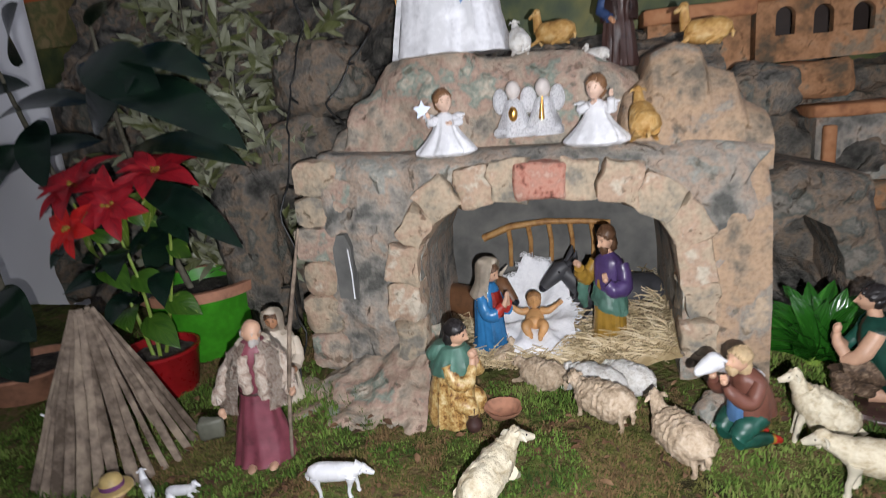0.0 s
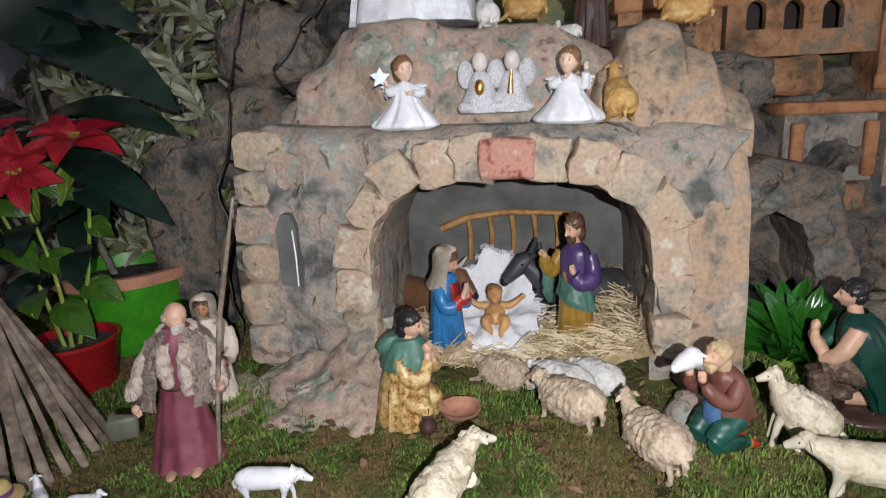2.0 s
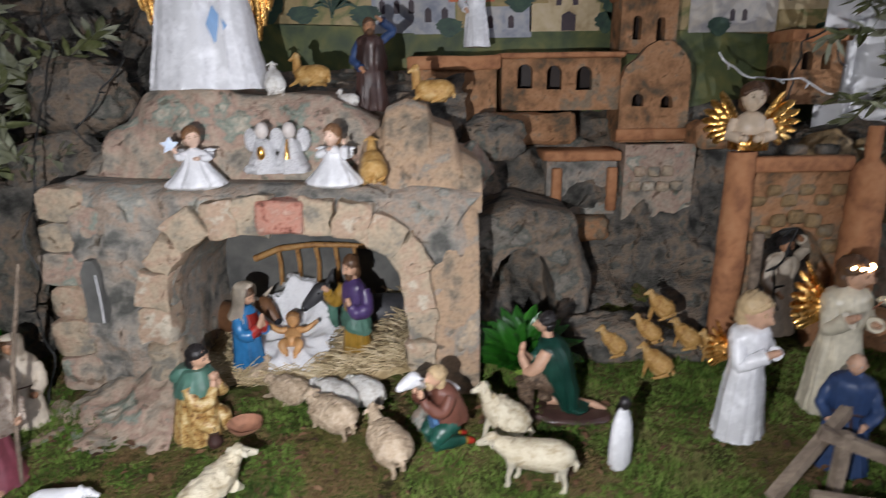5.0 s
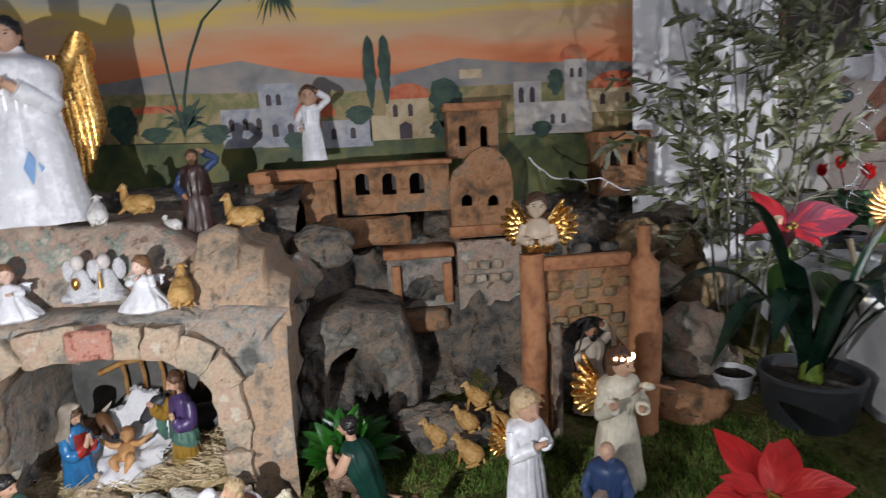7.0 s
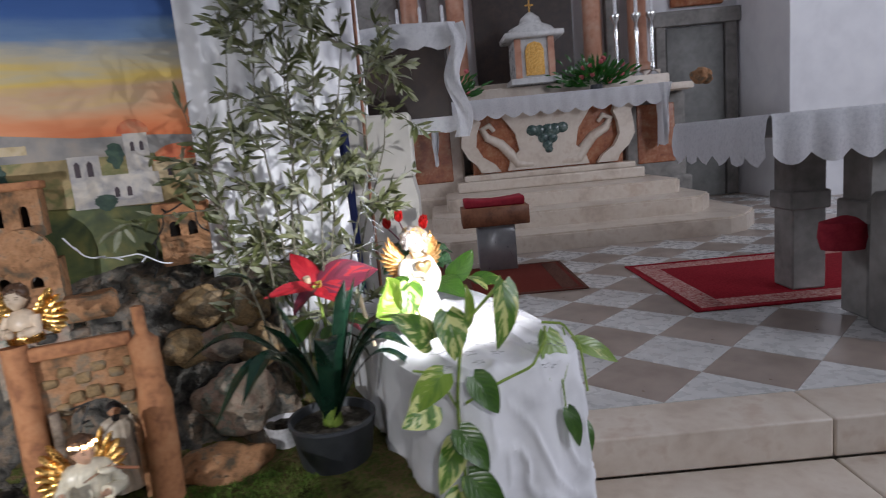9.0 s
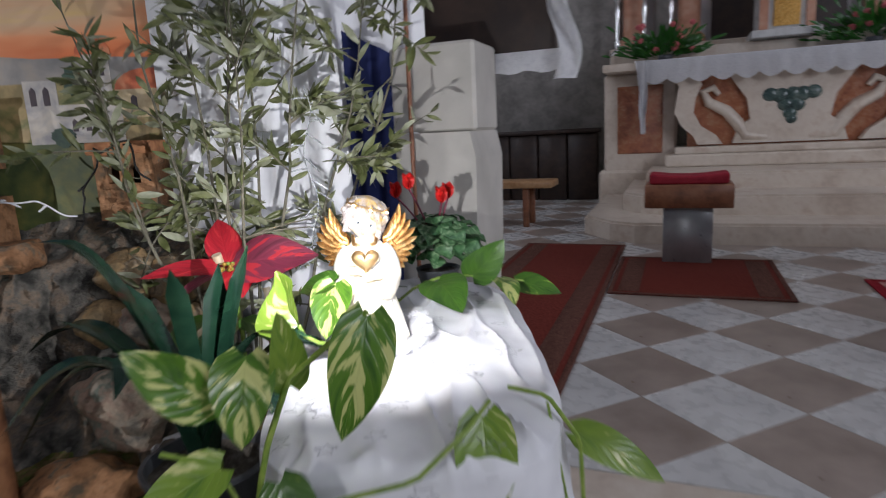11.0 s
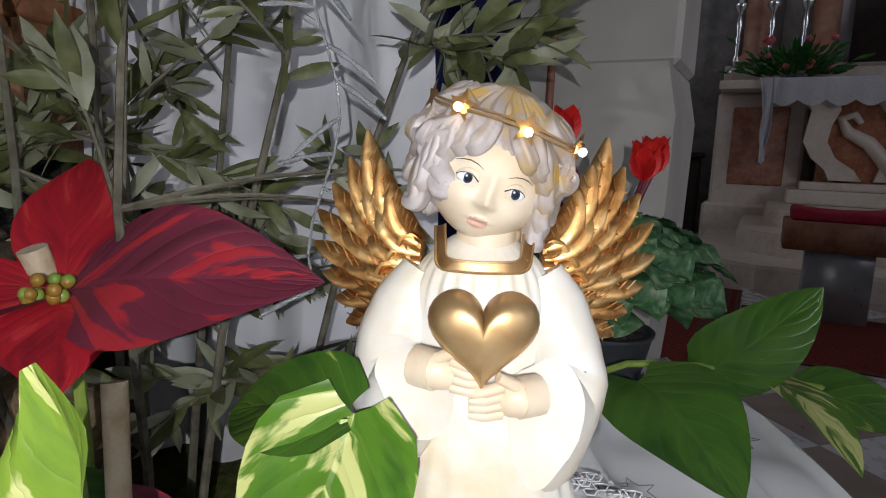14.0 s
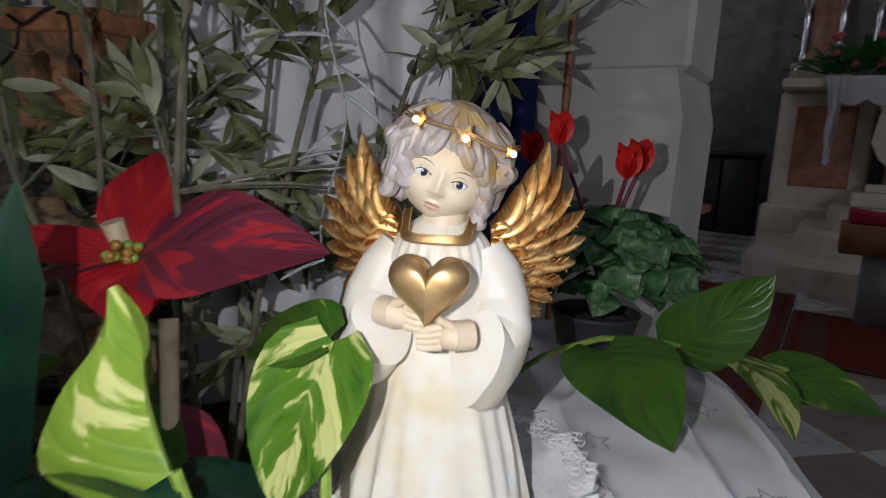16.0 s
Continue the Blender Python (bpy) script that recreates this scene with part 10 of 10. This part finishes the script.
part("lintel", bm, CLAY_ROOF, gate)
bm = panel_with_holes(2.215, 0.9, 2.42, 1.28, 1.08, 1.11, [(2.265, 0.9, 2.385, 1.175)])
bmesh.ops.translate(bm, vec=-o, verts=bm.verts)
part("gate_wall", bm, CLAY, gate, smooth=False)
for k in range(3):
    bm = bmesh.new()
    box(bm, Vector((2.24 + 0.06 * k, 1.085, 1.308)) - o, Vector((2.275 + 0.06 * k, 1.11, 1.325)) - o, bevel=0.003)
    part("merlon", bm, ROCK_GREY, gate)
for k in range(7):
    a = math.pi * (k + 0.5) / 7
    bm = bmesh.new()
    c = Vector((2.325 + 0.075 * math.cos(a), 1.073, 1.12 + 0.075 * math.sin(a))) - o
    box(bm, c + Vector((-0.014, -0.004, -0.012)), c + Vector((0.014, 0.012, 0.012)), bevel=0.004)
    rough(bm, bm.verts, 0.003, 50, k)
    part("arch_stone", bm, ROCK_OCHRE, gate)
for i in range(6):
    bm = bmesh.new()
    c = Vector((2.25 + 0.03 * i, 1.074, 1.225 + 0.02 * (i % 2))) - o
    box(bm, c + Vector((-0.014, 0, -0.01)), c + Vector((0.014, 0.012, 0.01)), bevel=0.004)
    rough(bm, bm.verts, 0.003, 50, i)
    part("stone", bm, ROCK_OCHRE, gate)
bm = bmesh.new()
tube(bm, [Vector(p) - o for p in ((2.25, 1.06, 0.9), (2.252, 1.058, 1.05), (2.25, 1.06, 1.17))], 0.01, 8)
part("door_post", bm, WOOD_GREY, gate)
# wooden fence piece at the front right
fen = thing("wooden_trestle", "weathered wooden trestle leaning on a stone", "trestle", (2.2, 0.7, 0.89))
for a, b, w in (((-0.1, -0.02, 0.01), (0.06, 0.06, 0.12), 0.01), ((-0.02, 0.02, 0.085), (0.22, -0.08, 0.02), 0.012), ((0.0, 0.0, 0.0), (0.01, 0.01, 0.09), 0.01), ((-0.06, -0.04, 0.03), (0.1, -0.09, 0.03), 0.008)):
    bm = bmesh.new()
    tube(bm, along([a, b], 6), w, 4)
    part("plank", bm, WOOD_GREY, fen)
boulder((2.15, 0.69, 0.905), (0.04, 0.035, 0.03), 3.3, CLAY, fen)

# stick hut
hut = thing("stick_hut", "fan of weathered grey sticks leaning into a small hut", "hut", (0.745, 0.75, 0.885))
hr = random.Random(10)
for k in range(21):
    a = radians(-118 + 143 * (k / 14) ** 1.2) if k < 15 else radians(60 + 24 * (k - 15))
    rx, ry = (0.13, 0.105) if k < 15 else (0.07, 0.06)
    bm = bmesh.new()
    ft = Vector((-0.005 + rx * math.cos(a), 0.02 + ry * math.sin(a), 0.0))
    ft.z = ground_z(0.745 + ft.x, 0.75 + ft.y) - 0.887
    tp = Vector((-0.014 + 0.016 * math.cos(a), 0.034 + 0.014 * math.sin(a), 0.228 + hr.uniform(-0.008, 0.006)))
    q = along([ft, ft.lerp(tp, 0.5) + Vector((hr.uniform(-0.004, 0.004), 0, hr.uniform(-0.002, 0.004))), tp], 6)
    w = hr.uniform(0.007, 0.0105) if k < 9 else hr.uniform(0.0045, 0.007)
    tube(bm, q, [w, w, w * 0.97, w * 0.92, w * 0.85, w * 0.75, w * 0.65], 7, flat=0.7)
    rough(bm, bm.verts, 0.002, 70, k)
    part("stick", bm, WOOD_GREY, hut)
bm = bmesh.new()
tube(bm, [(-0.07 + 0.01 * k, -0.03 + 0.004 * math.sin(k), 0.085 + 0.004 * math.cos(2 * k)) for k in range(6)], 0.002, 5)
part("string", bm, WHITE_PAINT, hut)

# cables of the light string
for pts, rad, m, lab in (([(1.0, 1.1, 1.6), (1.02, 1.08, 1.5), (0.97, 1.1, 1.42), (0.99, 1.02, 1.33), (0.985, 0.985, 1.25), (0.99, 0.97, 1.16), (0.98, 0.96, 1.08), (0.99, 0.96, 0.98), (0.98, 0.95, 0.92)], 0.0017, BLACK_WIRE, "black light-string cable running down the rock"),
                         ([(1.1, 1.1, 1.52), (1.15, 1.06, 1.48), (1.09, 1.05, 1.42), (1.06, 1.03, 1.38), (1.08, 1.02, 1.34)], 0.0016, BLACK_WIRE, "black light-string cable looped over the rock"),
                         ([(2.27, 1.35, 1.496), (2.31, 1.33, 1.46), (2.362, 1.3, 1.437), (2.43, 1.3, 1.44), (2.51, 1.3, 1.405)], 0.0018, WHITE_PAINT, "thin white cable across the town"),
                         ([(2.45, 1.38, 1.36), (2.47, 1.4, 1.45), (2.5, 1.42, 1.53), (2.56, 1.42, 1.55), (2.6, 1.42, 1.46)], 0.0022, BLACK_WIRE, "black cable hanging by the watchtower"),
                         ([(1.62, 1.39, 1.36), (1.7, 1.36, 1.33), (1.74, 1.3, 1.3), (1.73, 1.22, 1.22), (1.74, 1.18, 1.1)], 0.0022, BLACK_WIRE, "black cable by the cave"),
                         ([(2.28, 1.05, 1.17), (2.31, 1.05, 1.175), (2.285, 1.05, 1.1), (2.3, 1.045, 1.02)], 0.002, BLACK_WIRE, "black cable at the gate")):
    bm = bmesh.new()
    q = along(pts, 40)
    q = [p + 0.014 * noise.noise_vector(p * 22) for p in q]
    tube(bm, q, rad, 7)
    for k in range(4, 40, 9):
        d = noise.noise_vector(q[k] * 31).normalized() * 0.018
        tube(bm, [q[k], q[k] + d], [rad * 1.4, rad], 6)
    solo("cable", bm, m, lab, "cable")

# white drape and navy cloth beside the backdrop
bm = bmesh.new()
sheet(bm, 60, 40, lambda u, v: Vector((2.6 + 0.36 * u + 0.1 * (1 - v) * u, 1.5 + 0.014 * math.sin(26 * u + 2 * v) + 0.01 * math.sin(11 * u), 0.5 + 2.1 * v)))
solo("white_drape", bm, WHITE_CLOTH, "white sheet hung beside the painted board", "drape")
bm = bmesh.new()
sheet(bm, 30, 20, lambda u, v: Vector((2.985 + 0.12 * u, 1.75 + 0.01 * math.sin(14 * u), 0.6 + 1.2 * v - 0.06 * u * v)))
solo("navy_cloth", bm, NAVY, "dark navy cloth hanging beside the ambo", "drape")

bm = bmesh.new()
sheet(bm, 40, 20, lambda u, v: Vector((2.9 + 0.3 * u, 1.8 + 0.012 * math.sin(19 * u + v), 0.6 + 1.7 * v)))
solo("white_drape", bm, WHITE_CLOTH, "white sheet hung behind the dark navy cloth", "drape")

# whitewashed pier beside the crib
bm = bmesh.new()
box(bm, (-0.5, 1.27, 0.0), (0.26, 1.31, 2.6), bevel=0.01)
solo("wall_pier", bm, WALL_PAINT, "whitewashed wall pier behind the potted plants", "wall", kind="structure")
# ---- chancel furnishings ----
# ambo lace
bm = bmesh.new()


def lace_strip(bm, path, drop, n=40, out=(0, -0.01, 0)):
    q = along(path, n)
    rows = []
    for i, p in enumerate(q):
        s = abs(math.sin(i * 0.8))
        w = 0.008 * math.sin(i * 0.7)
        rows.append([bm.verts.new(p + Vector((0, 0, 0.004))), bm.verts.new(p + Vector((0, w - 0.012, -drop * 0.5))), bm.verts.new(p + Vector((0, w - 0.014, -drop * (0.8 + 0.2 * s))))])
    for a, b in zip(rows, rows[1:]):
        for j in range(2):
            bm.faces.new((a[j], b[j], b[j + 1], a[j + 1]))


lace_strip(bm, [(-1.45, -0.27, 2.03), (-1.1, -0.27, 2.07), (-0.7, -0.27, 2.1), (-0.46, -0.27, 2.09)], 0.1)
lace_strip(bm, [(-1.42, -0.27, 1.74), (-0.46, -0.27, 1.74)], 0.06)
sheet(bm, 6, 24, lambda u, v: Vector((-0.5 + 0.06 * u + 0.02 * math.sin(9 * v), -0.28 - 0.02 * math.sin(5 * u + 8 * v), 1.66 + 0.43 * v)))
bmesh.ops.solidify(bm, geom=bm.faces[:], thickness=0.003)
chancel_solo("ambo_lace", bm, LACE, "white lace edging hung over the ambo's brown cloth", "cloth")
# microphone stand
bm = bmesh.new()
tube(bm, [(-0.82, -0.56, 0.5), (-0.82, -0.56, 1.5), (-0.8, -0.58, 2.4)], 0.006, 8)
chancel_solo("thin_pole", bm, WOOD_RED, "thin reddish pole standing before the ambo", "pole")

# cushioned stool on a grey base
st = chancel_thing("cushioned_stool", "low wooden kneeler with a red velvet cushion on a grey block", "stool")
bm = bmesh.new()
box(bm, (-0.4, 2.62, 0.9), (0.2, 2.95, 1.07), bevel=0.008)
part("box", bm, WOOD_RED, st)
bm = bmesh.new()
vs = box(bm, (-0.37, 2.64, 1.07), (0.17, 2.93, 1.13), bevel=0.025, segs=3)
bmesh.ops.subdivide_edges(bm, edges=bm.edges[:], cuts=3, use_grid_fill=True)
for v in bm.verts:
    v.co.z += 0.022 * ((v.co.x + 0.1) / 0.27) ** 2 * (v.co.z > 1.09)
part("cushion", bm, VELVET, st, "red velvet cushion")
bm = bmesh.new()
box(bm, (-0.27, 2.68, 0.48), (0.07, 2.9, 0.9), bevel=0.006)
part("base", bm, mat("grey_metal_base", [(0.3, 0.31, 0.32), (0.4, 0.41, 0.42)], scale=5, rough=0.3, bump=0.03, metal=0.4), st)

# bench and dark furniture by the wall
be = chancel_thing("wooden_bench", "light brown wooden bench with a red seat pad near the wall", "bench")
bm = bmesh.new()
box(bm, (-2.9, 4.2, 0.9), (-1.4, 4.62, 0.97), bevel=0.008)
part("seat", bm, mat("honey_wood", [(0.26, 0.13, 0.05), (0.36, 0.2, 0.09), (0.42, 0.25, 0.12)], scale=9, bump=0.1, rough=0.45), be)
for u, v in ((-2.85, 4.25), (-1.72, 4.25), (-2.85, 4.54), (-1.72, 4.54)):
    bm = bmesh.new()
    box(bm, (u, v, 0.48), (u + 0.06, v + 0.06, 0.9), bevel=0.004)
    part("leg", bm, WOOD_RED, be)
bm = bmesh.new()
box(bm, (-2.85, 4.22, 0.97), (-2.1, 4.6, 0.995), bevel=0.008)
part("seat_pad", bm, VELVET, be)
# added grey panel, darker than the whitewashed wall it covers
bm = bmesh.new()
box(bm, (-3.2, 6.9, FLOOR_Z), (-0.95, 6.995, 5.5), bevel=0.01)
chancel_solo("wall_panel", bm, GREY_STONE, "grey panel added over the wall beside the altar", "wall", "structure")
pn = chancel_thing("choir_stall", "dark wooden panelled stall along the chancel wall", "stall")
for k in range(4):
    bm = bmesh.new()
    box(bm, (-2.9 + 0.42 * k, 6.65, 0.48), (-2.5 + 0.42 * k, 6.88, 1.42), bevel=0.012)
    part("panel", bm, WOOD_DARK_AND_SHADE, pn)
bm = bmesh.new()
box(bm, (-3.0, 6.6, 1.42), (-1.2, 6.88, 1.48), bevel=0.01)
part("top_rail", bm, WOOD_DARK_AND_SHADE, pn)

# tabernacle
tab = chancel_thing("tabernacle", "white marble tabernacle with a gilded door", "tabernacle")
bm = bmesh.new()
box(bm, (0.56, 5.9, 2.385), (1.26, 6.5, 2.47), bevel=0.01)
box(bm, (0.63, 5.95, 2.47), (1.19, 6.5, 3.0), bevel=0.01)
part("body", bm, MARBLE_WHITE, tab, smooth=False)
for s in (-1, 1):
    bm = bmesh.new()
    box(bm, (0.91 + s * 0.23 - 0.045, 5.915, 2.47), (0.91 + s * 0.23 + 0.045, 5.95, 3.0), bevel=0.006)
    part("side_pilaster", bm, PINK_COL, tab, smooth=False)
bm = bmesh.new()
prism(bm, [(0.78, 2.5), (1.04, 2.5), (1.04, 2.84), (1.0, 2.92), (0.91, 2.95), (0.82, 2.92), (0.78, 2.84)], 5.93, 5.96)
part("door", bm, GOLD, tab, "gilded arched door")
bm = bmesh.new()
box(bm, (0.5, 5.85, 3.0), (1.32, 6.5, 3.08), bevel=0.015)
lathe(bm, [(0.36, 3.08), (0.3, 3.16), (0.16, 3.22), (0.13, 3.3), (0.02, 3.38)], 24, (0.91, 6.15, 0), squash=0.8)
part("roof", bm, MARBLE_WHITE, tab)
bm = bmesh.new()
box(bm, (0.9, 6.14, 3.36), (0.92, 6.16, 3.56))
box(bm, (0.85, 6.14, 3.46), (0.97, 6.16, 3.48))
part("cross", bm, GOLD, tab)


def candlestick(u, v, z, h):
    c = chancel_thing("candlestick", "turned silver candlestick with a white candle", "candlestick", group="altar candlesticks")
    bm = bmesh.new()
    lathe(bm, [(0.09, z), (0.085, z + 0.03), (0.03, z + 0.08), (0.045, z + 0.14), (0.022, z + 0.2), (0.03, z + h * 0.5), (0.02, z + h * 0.55), (0.038, z + h * 0.7), (0.02, z + h * 0.85), (0.07, z + h * 0.95), (0.065, z + h)], 16, (u, v, 0))
    part("stem", bm, SILVER, c)
    bm = bmesh.new()
    lathe(bm, [(0.026, z + h), (0.026, z + h + 0.5), (0.004, z + h + 0.52)], 12, (u, v, 0))
    part("candle", bm, WHITE_PAINT, c)
    return c


for u in (-0.95, -0.62, -0.3, 2.2, 2.5, 2.72):
    candlestick(u, 6.45, 2.385 if u > -0.9 else 2.385, 0.75 if u < 1 else 0.9)


def bouquet(u, v, z, w, h, seed):
    r = random.Random(seed)
    t = chancel_thing("flower_arrangement", "low bouquet of pink roses in green foliage on the altar", "flowers", group="altar flowers")
    bm = bmesh.new()
    lathe(bm, [(0.06, z), (0.09, z + 0.05), (0.08, z + 0.1)], 14, (u, v, 0))
    part("vase", bm, POT_GREY, t)
    bm = bmesh.new()
    for i in range(330):
        d = Vector((r.gauss(0, 0.45) * w, r.gauss(0, 0.3) * w, abs(r.gauss(0.35, 0.3)) * h))
        p = Vector((u, v, z + 0.08)) + d * 0.6
        leaf(bm, p, p + d.normalized() * 0.13 + Vector((0, 0, 0.02)), 0.035, (0, -1, 0.4), 0.1, "olive", 0.2, 0, 4)
    part("foliage", bm, FERN, t)["kind"] = "stuff"
    for i in range(13):
        bm = bmesh.new()
        c = Vector((u + r.uniform(-0.42, 0.42) * w * 1.1, v - 0.12 - 0.08 * r.random(), z + 0.1 + r.uniform(0.0, 0.75) * h))
        for k in range(3):
            ball(bm, c + Vector((0, -0.008 * k, 0.004 * k)), (0.036 - 0.009 * k, 0.03, 0.034 - 0.008 * k), u=10, v=7)
        rough(bm, bm.verts, 0.008, 30, i)
        part("rose", bm, paintmat("pink_rose", (0.55, 0.12, 0.13), 0.5, 0.7), t)
    return t


bouquet(1.75, 5.95, 2.385 - 0.19, 0.75, 0.5, 1)
bouquet(-0.35, 5.95, 2.385 - 0.19, 0.75, 0.45, 2)
# grey door and stone frames right of the altar
dr = chancel_thing("door_1", "tall grey painted panel door in a stone frame", "door", "structure")
bm = bmesh.new()
box(bm, (3.12, 6.93, 0.48), (4.0, 6.98, 3.1), bevel=0.01)
part("leaf", bm, GREY_DOOR, dr)
for lo, hi in (((2.95, 6.9, 0.48), (3.1, 6.99, 3.3)), ((4.02, 6.9, 0.48), (4.2, 6.99, 3.3)), ((2.9, 6.86, 3.12), (4.24, 6.99, 3.34))):
    bm = bmesh.new()
    box(bm, lo, hi, bevel=0.01)
    part("frame", bm, GREY_STONE, dr, smooth=False)
bm = bmesh.new()
box(bm, (3.2, 6.9, 3.4), (4.0, 6.99, 4.3), bevel=0.02)
part("panel_above", bm, MARBLE_RED, dr)
# grey upright stand with brass rail by the table
sd = chancel_thing("grey_stand", "grey upholstered stand with brass rails by the steps", "stand")
bm = bmesh.new()
box(bm, (1.62, 0.05, 0.48), (2.3, 0.4, 1.2), bevel=0.02)
part("body", bm, GREY_STONE, sd)
for z in (0.86, 1.24):
    bm = bmesh.new()
    tube(bm, [(1.56, 0.03, z + 0.01), (1.7, 0.0, z), (2.2, 0.0, z), (2.36, 0.03, z + 0.01)], 0.014, 10)
    part("brass_rail", bm, GOLD, sd)
bm = bmesh.new()
lathe(bm, [(0.12, 0.88), (0.14, 0.95), (0.13, 1.03), (0.02, 1.06)], 18, (1.6, 0.55, 0), squash=0.7)
chancel_solo("red_cushion", bm, VELVET, "small red cushion tucked behind the grey stand", "cushion")

# ---- chancel tiles, laid diagonally ----
chess = chancel_thing("tile_floor", "brown and white marble tiles laid diagonally", "floor", "structure")
TS = 0.4 / math.sqrt(2)


def tile_mesh(name, corners, m):
    bm = bmesh.new()
    top = [bm.verts.new((x, y, 0.0)) for x, y in corners]
    bot = [bm.verts.new((x * 1.012, y * 1.012, -0.012)) for x, y in corners]
    bm.faces.new(top)
    k = len(corners)
    for i in range(k):
        bm.faces.new((top[i], bot[i], bot[(i + 1) % k], top[(i + 1) % k]))
    bmesh.ops.recalc_face_normals(bm, faces=bm.faces)
    me = bpy.data.meshes.new(name)
    bm.to_mesh(me)
    bm.free()
    me.materials.append(m)
    return me


G = TS - 0.0016
full = {True: tile_mesh("brown_tile", [(G, 0), (0, G), (-G, 0), (0, -G)], MARBLE_BROWN), False: tile_mesh("white_tile", [(G, 0), (0, G), (-G, 0), (0, -G)], MARBLE_WHITE)}
half = tile_mesh("white_half_tile", [(G, 0.001), (0, G), (-G, 0.001)], MARBLE_WHITE)
near, far = [], []
for i in range(-14, 22):
    for j in range(-1, 25):
        if (i + j) % 2 == 0:
            continue
        if j == -1:
            near.append((i, j, half))
        else:
            (near if -8 <= i <= 12 and j <= 20 else far).append((i, j, full[i % 2 != 0]))
sr = random.Random(1)
for i, j, me in near:
    ob = new("tile", me)
    ob.parent = chess
    ob.location = (i * TS, j * TS, FLOOR_Z + sr.uniform(-0.0008, 0.0008))
bm = bmesh.new()
for i, j, me in far:
    c = Vector((i * TS, j * TS, FLOOR_Z))
    f = bm.faces.new([bm.verts.new(c + Vector(p)) for p in ((G, 0, 0), (0, G, 0), (-G, 0, 0), (0, -G, 0))])
    f.material_index = 0 if i % 2 else 1
part("far_tiles", bm, [MARBLE_BROWN, MARBLE_WHITE], chess)["kind"] = "stuff"
